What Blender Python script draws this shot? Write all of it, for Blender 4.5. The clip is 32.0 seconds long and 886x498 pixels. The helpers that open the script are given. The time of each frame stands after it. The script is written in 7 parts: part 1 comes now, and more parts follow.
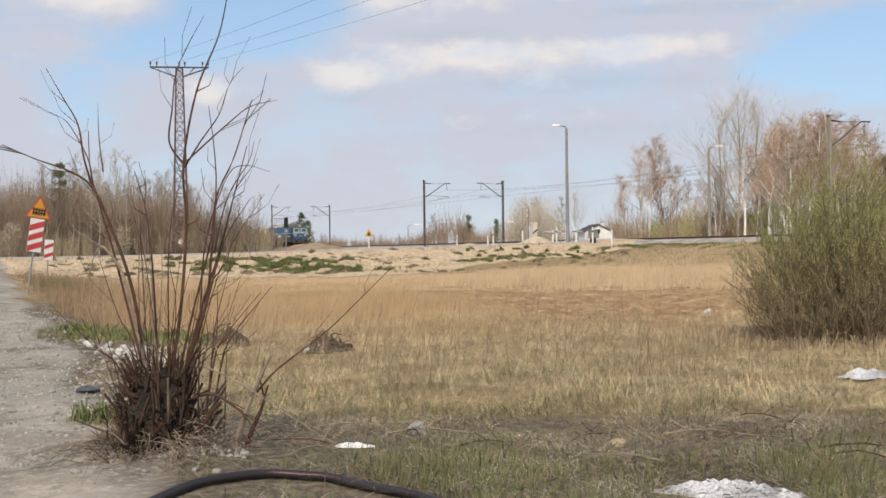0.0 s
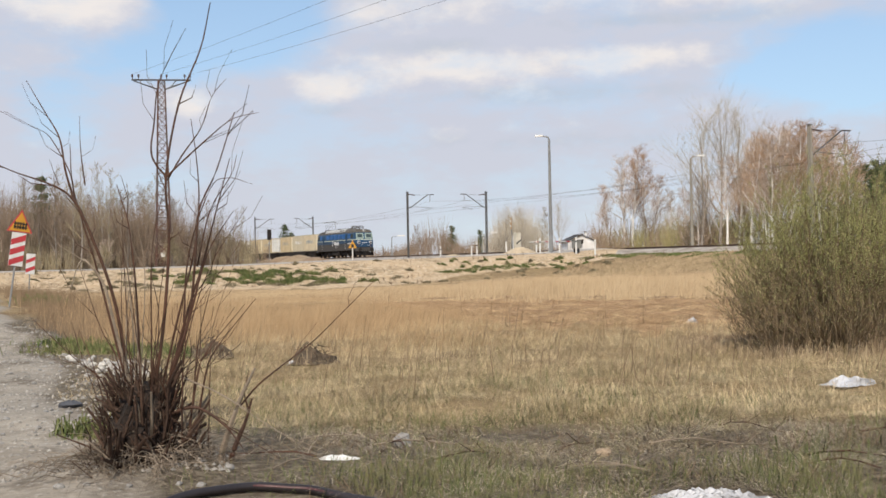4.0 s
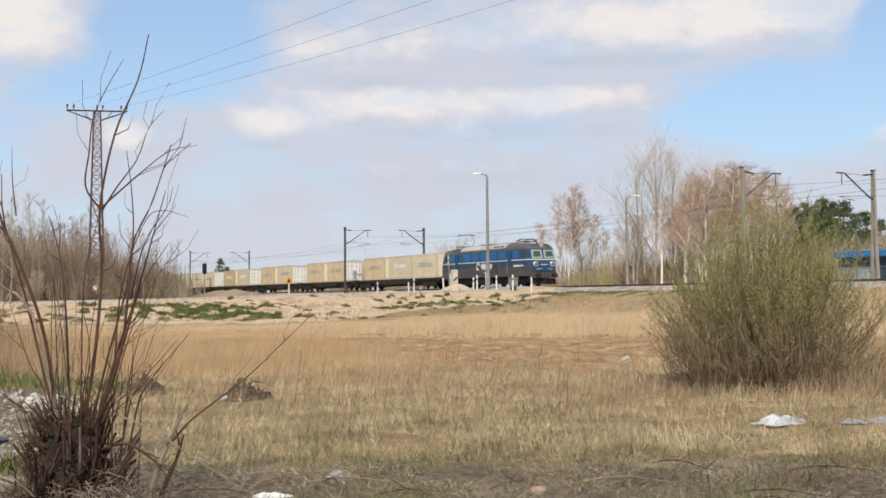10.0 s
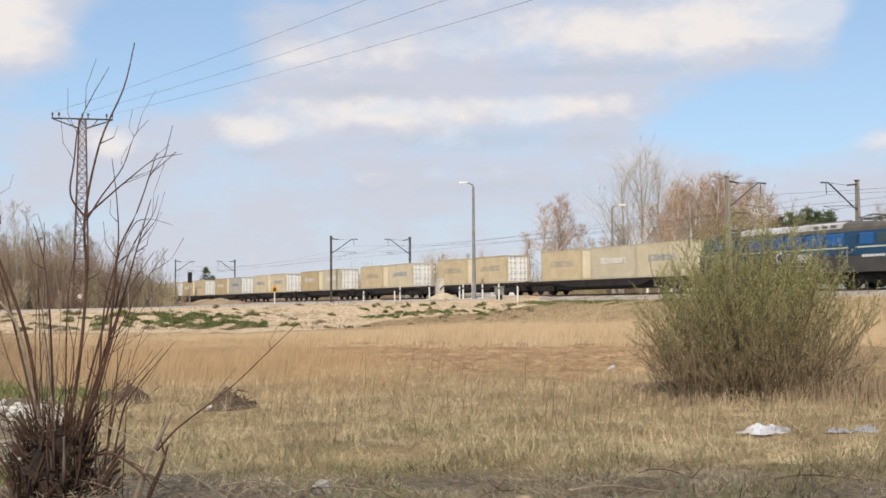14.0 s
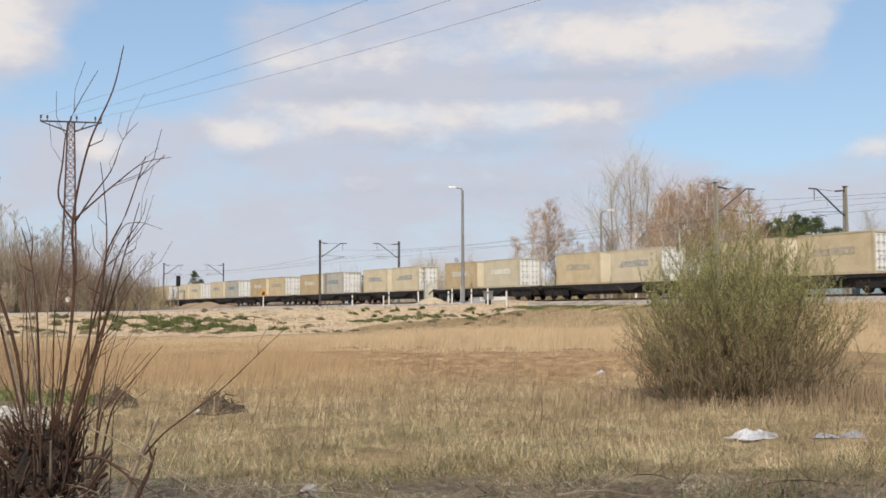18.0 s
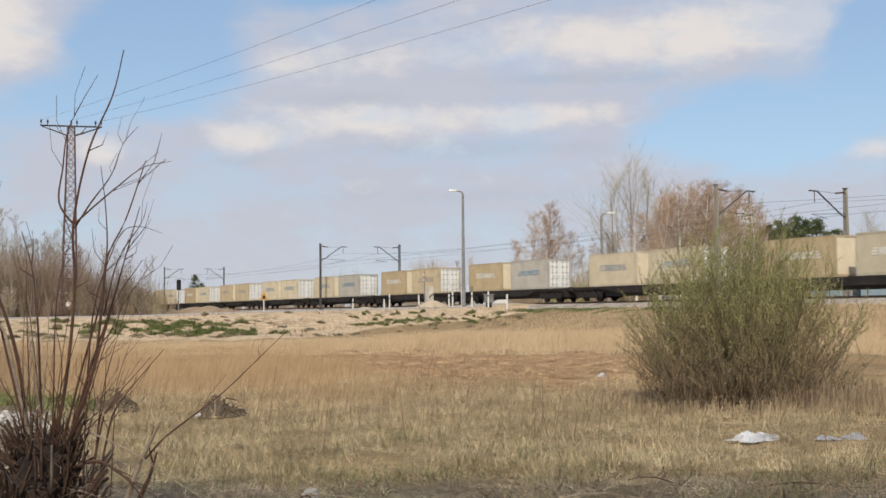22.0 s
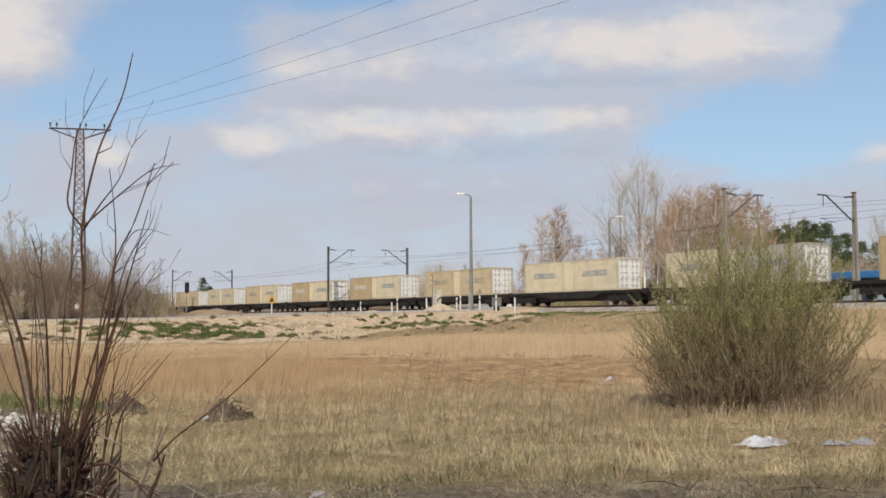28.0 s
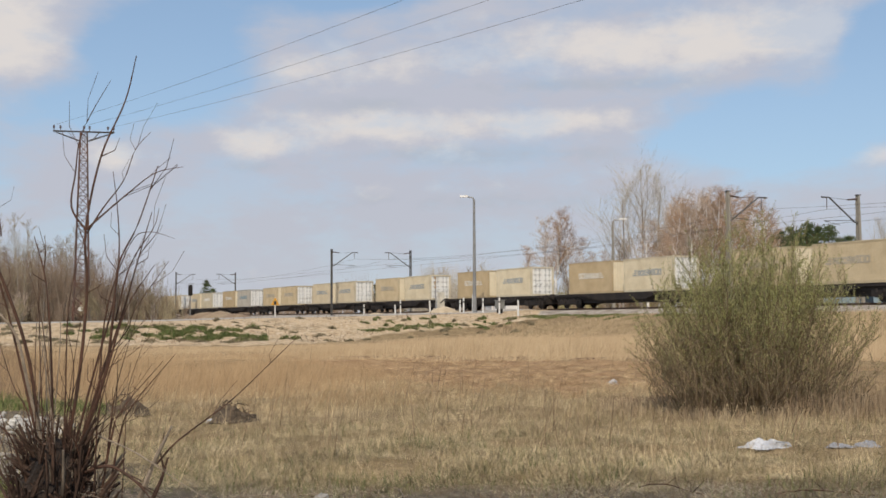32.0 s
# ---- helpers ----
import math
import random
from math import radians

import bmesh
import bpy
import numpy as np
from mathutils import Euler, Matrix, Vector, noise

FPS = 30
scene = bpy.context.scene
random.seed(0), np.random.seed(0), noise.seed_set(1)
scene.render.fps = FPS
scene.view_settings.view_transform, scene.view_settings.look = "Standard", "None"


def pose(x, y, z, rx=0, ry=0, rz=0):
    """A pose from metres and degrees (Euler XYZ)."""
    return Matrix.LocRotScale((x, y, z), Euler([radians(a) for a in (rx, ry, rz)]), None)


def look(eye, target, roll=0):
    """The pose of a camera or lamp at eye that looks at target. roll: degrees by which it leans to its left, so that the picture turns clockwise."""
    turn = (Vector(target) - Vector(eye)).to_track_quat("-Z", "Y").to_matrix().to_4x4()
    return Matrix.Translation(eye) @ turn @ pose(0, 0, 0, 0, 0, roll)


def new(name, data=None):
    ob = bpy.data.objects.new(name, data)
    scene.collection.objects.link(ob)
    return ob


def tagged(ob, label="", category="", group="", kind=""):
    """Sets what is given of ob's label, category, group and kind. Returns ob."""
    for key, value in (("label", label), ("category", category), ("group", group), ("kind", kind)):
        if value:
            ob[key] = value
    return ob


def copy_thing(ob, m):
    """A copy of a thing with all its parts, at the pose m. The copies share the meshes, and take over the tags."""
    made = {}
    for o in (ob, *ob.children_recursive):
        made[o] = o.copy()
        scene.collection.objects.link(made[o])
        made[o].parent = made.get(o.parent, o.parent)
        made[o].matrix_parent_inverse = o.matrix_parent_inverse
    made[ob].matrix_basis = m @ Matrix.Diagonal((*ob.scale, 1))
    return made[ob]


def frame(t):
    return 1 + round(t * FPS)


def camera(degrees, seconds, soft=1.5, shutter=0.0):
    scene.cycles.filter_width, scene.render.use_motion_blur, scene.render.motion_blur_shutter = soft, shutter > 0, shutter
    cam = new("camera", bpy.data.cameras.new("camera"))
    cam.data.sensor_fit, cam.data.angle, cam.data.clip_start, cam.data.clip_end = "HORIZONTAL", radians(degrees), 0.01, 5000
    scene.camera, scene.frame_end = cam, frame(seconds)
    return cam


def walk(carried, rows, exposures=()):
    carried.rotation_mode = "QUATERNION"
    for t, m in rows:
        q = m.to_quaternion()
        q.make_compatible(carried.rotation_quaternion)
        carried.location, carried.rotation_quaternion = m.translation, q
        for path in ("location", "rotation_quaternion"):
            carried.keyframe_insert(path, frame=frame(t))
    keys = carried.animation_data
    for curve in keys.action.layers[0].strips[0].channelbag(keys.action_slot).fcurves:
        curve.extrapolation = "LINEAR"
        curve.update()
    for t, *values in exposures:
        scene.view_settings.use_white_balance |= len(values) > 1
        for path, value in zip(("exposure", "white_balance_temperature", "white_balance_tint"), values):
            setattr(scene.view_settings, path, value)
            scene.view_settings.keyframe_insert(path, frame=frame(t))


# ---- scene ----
# camera on a tripod: seconds, yaw to the left, pitch up, roll (degrees)
EYE = (0.0, 0.0, 1.4)
TURNS = [
    (0, 3.896, 0.101, -0.660), (0.5, 3.818, -0.032, -0.618), (1, 3.756, -0.044, -0.927), (1.5, 3.734, 0.120,
    -0.946), (2, 3.669, 0.236, -0.968), (2.5, 3.557, 0.344, -1.124), (3, 3.444, 0.436, -1.024), (3.5, 3.252,
    0.540, -1.017), (5.5, 2.408, 0.958, -0.842), (6, 2.064, 1.081, -0.611), (6.5, 1.745, 1.276, -0.728), (7,
    1.326, 1.598, -0.624), (7.5, 1.025, 1.897, -0.631), (8, 0.752, 2.148, -0.599), (8.5, 0.473, 2.314, -0.513),
    (9, 0.216, 2.379, -0.434), (9.5, 0.017, 2.426, -0.444), (10, -0.098, 2.429, -0.451), (10.5, -0.250, 2.470,
    -0.439), (11, -0.475, 2.564, -0.349), (11.5, -0.718, 2.691, -0.369), (12, -0.737, 2.723, -0.413), (12.5,
    -0.702, 2.721, -0.440), (13, -0.646, 2.744, -0.454), (13.5, -0.679, 2.809, -0.406), (14, -0.798, 2.874,
    -0.402), (14.5, -0.876, 2.879, -0.446), (16.5, -1.048, 2.821, -0.372), (17, -1.138, 2.929, -0.311), (17.5,
    -1.251, 3.071, -0.325), (18, -1.349, 3.098, -0.229), (18.5, -1.421, 3.120, -0.281), (19, -1.412, 3.126,
    -0.308), (19.5, -1.402, 3.142, -0.297), (20, -1.406, 3.179, -0.277), (20.5, -1.414, 3.242, -0.317), (21,
    -1.433, 3.271, -0.308), (21.5, -1.370, 3.263, -0.372), (22, -1.328, 3.258, -0.400), (22.5, -1.293, 3.270,
    -0.447), (23, -1.281, 3.283, -0.458), (23.5, -1.276, 3.297, -0.522), (24, -1.273, 3.293, -0.520), (24.5,
    -1.235, 3.262, -0.475), (25, -1.192, 3.239, -0.471), (25.5, -1.139, 3.258, -0.392), (27.5, -0.977, 3.404,
    -0.312), (28, -0.935, 3.428, -0.254), (28.5, -0.898, 3.464, -0.239), (29, -0.854, 3.464, -0.258), (29.5,
    -0.847, 3.493, -0.284), (30, -0.851, 3.529, -0.313), (30.5, -0.833, 3.529, -0.301), (31, -0.781, 3.529,
    -0.324), (31.5, -0.764, 3.536, -0.287), (32, -0.771, 3.557, -0.251)
]
cam = camera(42.43, 32.0, soft=1.6, shutter=0.4)


def head_pose(yaw, pitch, roll):
    return Matrix.Translation(EYE) @ pose(0, 0, 0, 90 + pitch, 0, yaw) @ pose(0, 0, 0, 0, 0, roll)


walk(cam, [(t, head_pose(a, b, c)) for t, a, b, c in TURNS],
     exposures=[(t, ev, 6800, 12.0) for t, ev in ((0, -0.08), (3, -0.04), (6, 0.0), (8, 0.06), (11, -0.04), (14, -0.02), (17, 0.02), (18, -0.12), (19, -0.20), (25, -0.22), (28, -0.26), (32, -0.31))])

# ---- world and sun ----
SUN_TO = Vector((-0.10, -0.70, 0.70)).normalized()
world = bpy.data.worlds.new("sky")
scene.world = world
world.use_nodes = True


def build_world():
    nt = world.node_tree
    nt.nodes.clear()
    N, L = nt.nodes.new, nt.links.new
    out, bg = N("ShaderNodeOutputWorld"), N("ShaderNodeBackground")
    sky = N("ShaderNodeTexSky")
    sky.sky_type, sky.sun_disc = 'NISHITA', False
    sky.sun_elevation = math.asin(SUN_TO.z)
    sky.sun_rotation = math.atan2(SUN_TO.x, SUN_TO.y)
    sky.air_density, sky.dust_density, sky.ozone_density = 1.0, 0.4, 2.0
    co, sep = N("ShaderNodeTexCoord"), N("ShaderNodeSeparateXYZ")
    L(co.outputs["Generated"], sep.inputs["Vector"])

    def math_node(op, *ins):
        n = N("ShaderNodeMath")
        n.operation = op
        for k, v in enumerate(ins):
            if isinstance(v, (int, float)):
                n.inputs[k].default_value = v
            else:
                L(v, n.inputs[k])
        return n.outputs["Value"]

    az = math_node('MULTIPLY', math_node('ARCTAN2', sep.outputs["X"], sep.outputs["Y"]), 57.296)
    el = math_node('MULTIPLY', math_node('ARCSINE', sep.outputs["Z"]), 57.296)

    def noise_of(scale, stretch, detail, rough=0.55, shift=0.0):
        mp, n = N("ShaderNodeMapping"), N("ShaderNodeTexNoise")
        mp.inputs["Scale"].default_value, mp.inputs["Location"].default_value = (1, 1, stretch), (shift, shift, 0)
        n.inputs["Scale"].default_value, n.inputs["Detail"].default_value, n.inputs["Roughness"].default_value = scale, detail, rough
        L(co.outputs["Generated"], mp.inputs["Vector"])
        L(mp.outputs["Vector"], n.inputs["Vector"])
        return n.outputs["Fac"]

    big, fine = noise_of(5.0, 2.6, 7, 0.6), noise_of(14.0, 2.4, 6, 0.6, 3.0)
    wide, lump = noise_of(1.6, 3.0, 5, 0.5, 7.0), noise_of(26.0, 1.7, 6, 0.6, 5.0)

    def blobs(rows):
        """Soft elliptical cloud banks: azimuth, elevation, half widths in degrees, weight."""
        total = None
        for a0, e0, sa, se, w in rows:
            p = math_node('MULTIPLY', math_node('SUBTRACT', az, a0), 1 / sa)
            q = math_node('MULTIPLY', math_node('SUBTRACT', el, e0), 1 / se)
            r2 = math_node('MULTIPLY_ADD', p, p, math_node('MULTIPLY', q, q))
            g = math_node('MULTIPLY', math_node('EXPONENT', math_node('MULTIPLY', r2, -1.0)), w)
            total = g if total is None else math_node('ADD', total, g)
        return total

    def band(v, lo, hi, to0=0.0, to1=1.0):
        r = N("ShaderNodeMapRange")
        r.interpolation_type = 'SMOOTHSTEP'
        for k, x in (("From Min", lo), ("From Max", hi), ("To Min", to0), ("To Max", to1)):
            r.inputs[k].default_value = x
        L(v, r.inputs["Value"])
        return r.outputs["Result"]

    def mix(fac, x, y):
        m = N("ShaderNodeMix")
        m.data_type = 'RGBA'
        L(fac, m.inputs["Factor"])
        for sock, val in (("A", x), ("B", y)):
            if isinstance(val, tuple):
                m.inputs[sock].default_value = (*val, 1)
            else:
                L(val, m.inputs[sock])
        return m.outputs["Result"]

    # gaps of blue, banks of white, and thin lilac cloud over the rest
    gaps = blobs([(-13.0, 12.6, 4.4, 3.0, 1.2), (-17.5, 10.2, 3.0, 1.3, .7), (-21, 7.6, 2.6, 2.2, .55), (17.5, 8.8, 6.0, 2.2, 1.1), (22.5, 12.6, 2.4, 2.4, .9), (-5.0, 16.2, 5.5, .9, .8),
                  (-30, 14, 6, 4, .8), (34, 12, 7, 5, .8), (2, 24, 18, 4, .8)])
    puffs = blobs([(-20.5, 12.8, 2.9, 2.0, 1.0), (-23.5, 15.0, 3.5, 2.4, 1.0), (-2.5, 9.6, 6.0, .95, .85), (7.0, 9.9, 4.0, .8, .95), (-8.3, 8.7, 2.0, .7, .75), (-5.0, 12.6, 3.6, 1.2, .75),
                   (9.0, 13.6, 8.0, 1.5, 1.0), (17.0, 13.6, 4.0, 1.4, .9), (-15.4, 7.8, 1.5, .75, .8), (21.8, 7.8, 1.6, .7, .7), (0, 6.6, 6, .6, .25)])
    clear = band(math_node('MULTIPLY_ADD', math_node('SUBTRACT', big, 0.5), 1.5, math_node('MULTIPLY_ADD', math_node('SUBTRACT', fine, 0.5), 0.7, math_node('SUBTRACT', gaps, math_node('MULTIPLY', puffs, 0.5)))), -0.02, 0.62)
    rest = band(wide, 0.40, 0.58)
    behind = band(math_node('ABSOLUTE', az), 28.0, 45.0)
    high = band(el, 20.0, 32.0)
    away = math_node('MAXIMUM', behind, high)
    clear = math_node('ADD', math_node('MULTIPLY', clear, math_node('SUBTRACT', 1.0, away)), math_node('MULTIPLY', rest, away))
    veil = band(math_node('MULTIPLY_ADD', math_node('SUBTRACT', fine, 0.5), 0.6, big), 0.42, 0.66, 0.0, 0.42)
    clear = math_node('MAXIMUM', clear, veil)
    edge = math_node('MULTIPLY_ADD', math_node('SUBTRACT', lump, 0.5), 1.5, math_node('MULTIPLY', math_node('SUBTRACT', fine, 0.5), 1.1))
    white = band(math_node('ADD', edge, puffs), 0.14, 0.98)
    under = band(math_node('ADD', edge, blobs([(3.0, 8.3, 7.5, .6, .9), (-3.5, 10.7, 4.0, .6, .8), (8.0, 11.6, 7.5, .55, .9), (-8.5, 7.6, 3, .4, .6), (3, 6.0, 14, .7, .5)])), 0.25, 1.0)
    low = band(el, 0.0, 9.0)
    lilac = mix(low, (4.25, 4.65, 5.35), (4.15, 4.5, 5.35))
    cloud = mix(white, mix(under, lilac, (3.75, 4.2, 4.95)), (5.95, 5.85, 5.85))
    blue = mix(band(el, 2.0, 14.0, 0.62, 0.40), sky.outputs["Color"], (2.7, 4.25, 6.2))
    L(mix(clear, cloud, blue), bg.inputs["Color"])
    bg.inputs["Strength"].default_value = 0.145
    L(bg.outputs["Background"], out.inputs["Surface"])


build_world()
sun_data = bpy.data.lights.new("sun", 'SUN')
sun_data.energy, sun_data.angle, sun_data.color = 3.9, radians(0.6), (1.0, 0.93, 0.82)
sun = new("sun", sun_data)
sun.matrix_world = look(SUN_TO * 500, (0, 0, 0))

# ---- materials ----
MATS = {}


def mat(name, colour, rough=0.8, metal=0.0, vary=0.12, scale=3.0, bump=0.0, second=None, fine=40.0, island=0.0, spec=0.5, obj_vary=0.0):
    """Two-scale noise material: colour towards second by large noise, fine grain, optional bump and per-piece variation."""
    if name in MATS:
        return MATS[name]
    m = bpy.data.materials.new(name)
    m.use_nodes = True
    nt = m.node_tree
    N, L = nt.nodes.new, nt.links.new
    b = nt.nodes["Principled BSDF"]
    b.inputs["Roughness"].default_value, b.inputs["Metallic"].default_value = rough, metal
    b.inputs["Specular IOR Level"].default_value = spec
    co = N("ShaderNodeTexCoord")
    n1, n2 = N("ShaderNodeTexNoise"), N("ShaderNodeTexNoise")
    for n, s, d in ((n1, scale, 5), (n2, fine, 3)):
        n.inputs["Scale"].default_value, n.inputs["Detail"].default_value = s, d
        L(co.outputs["Object"], n.inputs["Vector"])
    mix = N("ShaderNodeMix")
    mix.data_type = 'RGBA'
    second = second or tuple(c * (1 - 2.2 * vary) for c in colour)
    mix.inputs["A"].default_value, mix.inputs["B"].default_value = (*colour, 1), (*second, 1)
    r = N("ShaderNodeMapRange")
    r.inputs["From Min"].default_value, r.inputs["From Max"].default_value = 0.35, 0.68
    L(n1.outputs["Fac"], r.inputs["Value"])
    L(r.outputs["Result"], mix.inputs["Factor"])
    hsv = N("ShaderNodeHueSaturation")
    v = N("ShaderNodeMapRange")
    v.inputs["From Min"].default_value, v.inputs["From Max"].default_value = 0.3, 0.7
    v.inputs["To Min"].default_value, v.inputs["To Max"].default_value = 1 - vary, 1 + vary
    L(n2.outputs["Fac"], v.inputs["Value"])
    last = v.outputs["Result"]
    for amount, node, sock in ((island, "ShaderNodeNewGeometry", "Random Per Island"), (obj_vary, "ShaderNodeObjectInfo", "Random")):
        if amount:
            g, q, mul = N(node), N("ShaderNodeMapRange"), N("ShaderNodeMath")
            q.inputs["To Min"].default_value, q.inputs["To Max"].default_value = 1 - amount, 1 + amount
            mul.operation = 'MULTIPLY'
            L(g.outputs[sock], q.inputs["Value"])
            L(q.outputs["Result"], mul.inputs[0])
            L(last, mul.inputs[1])
            last = mul.outputs["Value"]
    L(last, hsv.inputs["Value"])
    L(mix.outputs["Result"], hsv.inputs["Color"])
    L(hsv.outputs["Color"], b.inputs["Base Color"])
    if bump:
        bp = N("ShaderNodeBump")
        bp.inputs["Strength"].default_value, bp.inputs["Distance"].default_value = bump, 0.02
        L(n2.outputs["Fac"], bp.inputs["Height"])
        L(bp.outputs["Normal"], b.inputs["Normal"])
    MATS[name] = m
    return m


# ---- mesh building ----
class Geo:
    """Collects vertices and faces of one mesh."""

    def __init__(self):
        self.v, self.f = [], []

    def add(self, v, f):
        n = len(self.v)
        self.v += [tuple(p) for p in v]
        self.f += [tuple(i + n for i in q) for q in f]
        return self

    def box(self, x0, x1, y0, y1, z0, z1):
        return self.add([(x, y, z) for z in (z0, z1) for y in (y0, y1) for x in (x0, x1)],
                        [(0, 2, 3, 1), (4, 5, 7, 6), (0, 1, 5, 4), (2, 6, 7, 3), (0, 4, 6, 2), (1, 3, 7, 5)])

    def bbox(self, x0, x1, y0, y1, z0, z1, b=0.02):
        """A box with its upright and lengthwise edges cut off at 45 degrees."""
        prof = [(y0 + b, z0), (y1 - b, z0), (y1, z0 + b), (y1, z1 - b), (y1 - b, z1), (y0 + b, z1), (y0, z1 - b), (y0, z0 + b)]
        return self.extrude(prof, x0, x1)

    def extrude(self, prof, x0, x1):
        """A (y, z) outline, counter-clockwise seen from +x, drawn along x."""
        k = len(prof)
        v = [(x0, y, z) for y, z in prof] + [(x1, y, z) for y, z in prof]
        f = [(i, (i + 1) % k, (i + 1) % k + k, i + k) for i in range(k)]
        return self.add(v, f + [tuple(range(k))[::-1], tuple(range(k, 2 * k))])

    def tube(self, pts, radii, n=6, cap=True):
        pts = [Vector(p) for p in pts]
        if not hasattr(radii, "__len__"):
            radii = [radii] * len(pts)
        v, f = [], []
        for i, p in enumerate(pts):
            t = (pts[min(i + 1, len(pts) - 1)] - pts[max(i - 1, 0)]).normalized()
            a = t.cross(Vector((0, 0, 1)) if abs(t.z) < 0.9 else Vector((1, 0, 0))).normalized()
            c = t.cross(a)
            for k in range(n):
                w = 2 * math.pi * k / n
                v.append(p + (a * math.cos(w) + c * math.sin(w)) * radii[i])
        for i in range(len(pts) - 1):
            for k in range(n):
                k2 = (k + 1) % n
                f.append((i * n + k, i * n + k2, (i + 1) * n + k2, (i + 1) * n + k))
        if cap:
            f.append(tuple(range(n))[::-1])
            f.append(tuple(range((len(pts) - 1) * n, len(pts) * n)))
        return self.add(v, f)

    def bar(self, p, q, w):
        return self.tube([p, q], w / 2, 4)

    def mesh(self, name, material, smooth=False):
        me = bpy.data.meshes.new(name)
        me.from_pydata(self.v, [], self.f)
        me.materials.append(material)
        if smooth:
            me.polygons.foreach_set("use_smooth", [True] * len(me.polygons))
        me.update()
        return me

    def ob(self, name, material, parent=None, label="", smooth=False, at=None):
        ob = new(name, self.mesh(name, material, smooth))
        if parent is not None:
            ob.parent = parent
        if at is not None:
            ob.matrix_basis = at
        return tagged(ob, label)


def thing(name, label, category, group="", at=None, kind=""):
    e = new(name)
    e.empty_display_size = 0.3
    if at is not None:
        e.matrix_basis = at
    return tagged(e, label, category, group, kind)


def sstep(a, b, x):
    t = np.clip((np.asarray(x, float) - a) / (b - a), 0, 1)
    return t * t * (3 - 2 * t)


# ---- plan: a straight double track that runs from far left towards the right, a road across it ----
TH = radians(27.17)
D2 = np.array([math.sin(TH), -math.cos(TH)])       # the way the train goes
N2 = np.array([math.cos(TH), math.sin(TH)])        # across, away from the camera
TRACK, RAIL_Z, SPACING = 55.98, 2.33, 4.0
HEAD = math.degrees(math.atan2(D2[1], D2[0]))
CROSS_S = -90.0


def on_track(s, u=0.0):
    p = N2 * (TRACK + u) + D2 * s
    return float(p[0]), float(p[1])


def rail_pose(s, u=0.0, z=0.0, turn=0.0):
    x, y = on_track(s, u)
    return pose(x, y, RAIL_Z + z, 0, 0, HEAD + turn)


def road_z(k):
    return np.interp(k, [-40, -8, -2, 2, 6, 18, 27, 34, 45, 70, 400], [1.4, 2.1, 2.27, 2.27, 1.98, 1.74, 1.6, 1.4, 1.26, 1.13, 1.0])


def lay(x, y):
    """Across-track and across-road coordinates of plan points."""
    x, y = np.asarray(x, float), np.asarray(y, float)
    u = x * N2[0] + y * N2[1] - TRACK
    w = x * D2[0] + y * D2[1] - CROSS_S
    return u, w


def track_edge(y):
    return 0.75 - 0.48 * np.asarray(y, float) + 0.25 * np.sin(np.asarray(y, float) * 0.9)


def dirt_mask(x, y):
    """The dirt track at the left, which leads up to the road."""
    edge = track_edge(y)
    return sstep(1.2, -0.6, x - edge) * sstep(-9.5, -7.0, x - edge) * sstep(95, 75, y)


def height(x, y):
    x, y = np.asarray(x, float), np.asarray(y, float)
    u, w = lay(x, y)
    k = -u
    track = 1.78 * sstep(-17, -4.2, u)
    road = road_z(k) * np.where(w > 0, sstep(19, 4.3, w), 1.0)
    road = np.where(w < -4.5, 1.0 + (road_z(k) - 1.0) * sstep(-22, -4.5, w), road)
    h = np.maximum(np.maximum(track, road), 0)
    lane = 1.1 * sstep(14, 62, y) * sstep(3, -4, x - 0.75 + 0.48 * y)
    h = np.maximum(h, lane)
    far = sstep(250, 700, np.hypot(x, y))
    return h * (1 - far) + 1.3 * far


def field_edge(u):
    """How far from the road's middle the sandy bank gives way to the grass of the field."""
    return np.interp(u, [-80, -52, -44, -38, -33, -28, -21, -15, -10, -6.5, -4.5], [15, 16, 21, 27, 26, 21, 14.5, 12.5, 12, 17, 19])


def clearing(x, y):
    """Mown reeds in the middle of the field: a long wedge of flattened straw."""
    x, y = np.asarray(x, float), np.asarray(y, float)
    a, r = np.degrees(np.arctan2(x, y)), np.hypot(x, y)
    wob = 1.2 * np.sin(a * 1.1) + .7 * np.sin(a * 2.7 + 1)
    inner = np.interp(a, [-7, -5, -1.5, 3, 16], [39.5, 34, 25.5, 23.5, 22.5])
    outer = np.interp(a, [-7, -2, 10, 16], [41, 41.5, 37.5, 36])
    return sstep(-1.5, 1.5, r - inner + wob) * sstep(1.2, -1.2, r - outer + .4 * wob) * sstep(-7, -5.5, a) * sstep(17, 15, a)


def dark_strip(x, y):
    """Bare dark soil behind the mown reeds and before the willow."""
    x, y = np.asarray(x, float), np.asarray(y, float)
    a, r = np.degrees(np.arctan2(x, y)), np.hypot(x, y)
    back = np.exp(-((r - np.interp(a, [-10, -2, 10, 16], [43, 44, 40, 38.5])) / 1.6) ** 2) * sstep(-10, -7, a) * sstep(17, 14, a)
    foot = np.exp(-((r - 20.6) / .9) ** 2) * sstep(7.5, 9.5, a) * sstep(24, 20, a)
    return np.maximum(back * (.65 + .35 * np.sin(a * 1.7 + 1)), foot)


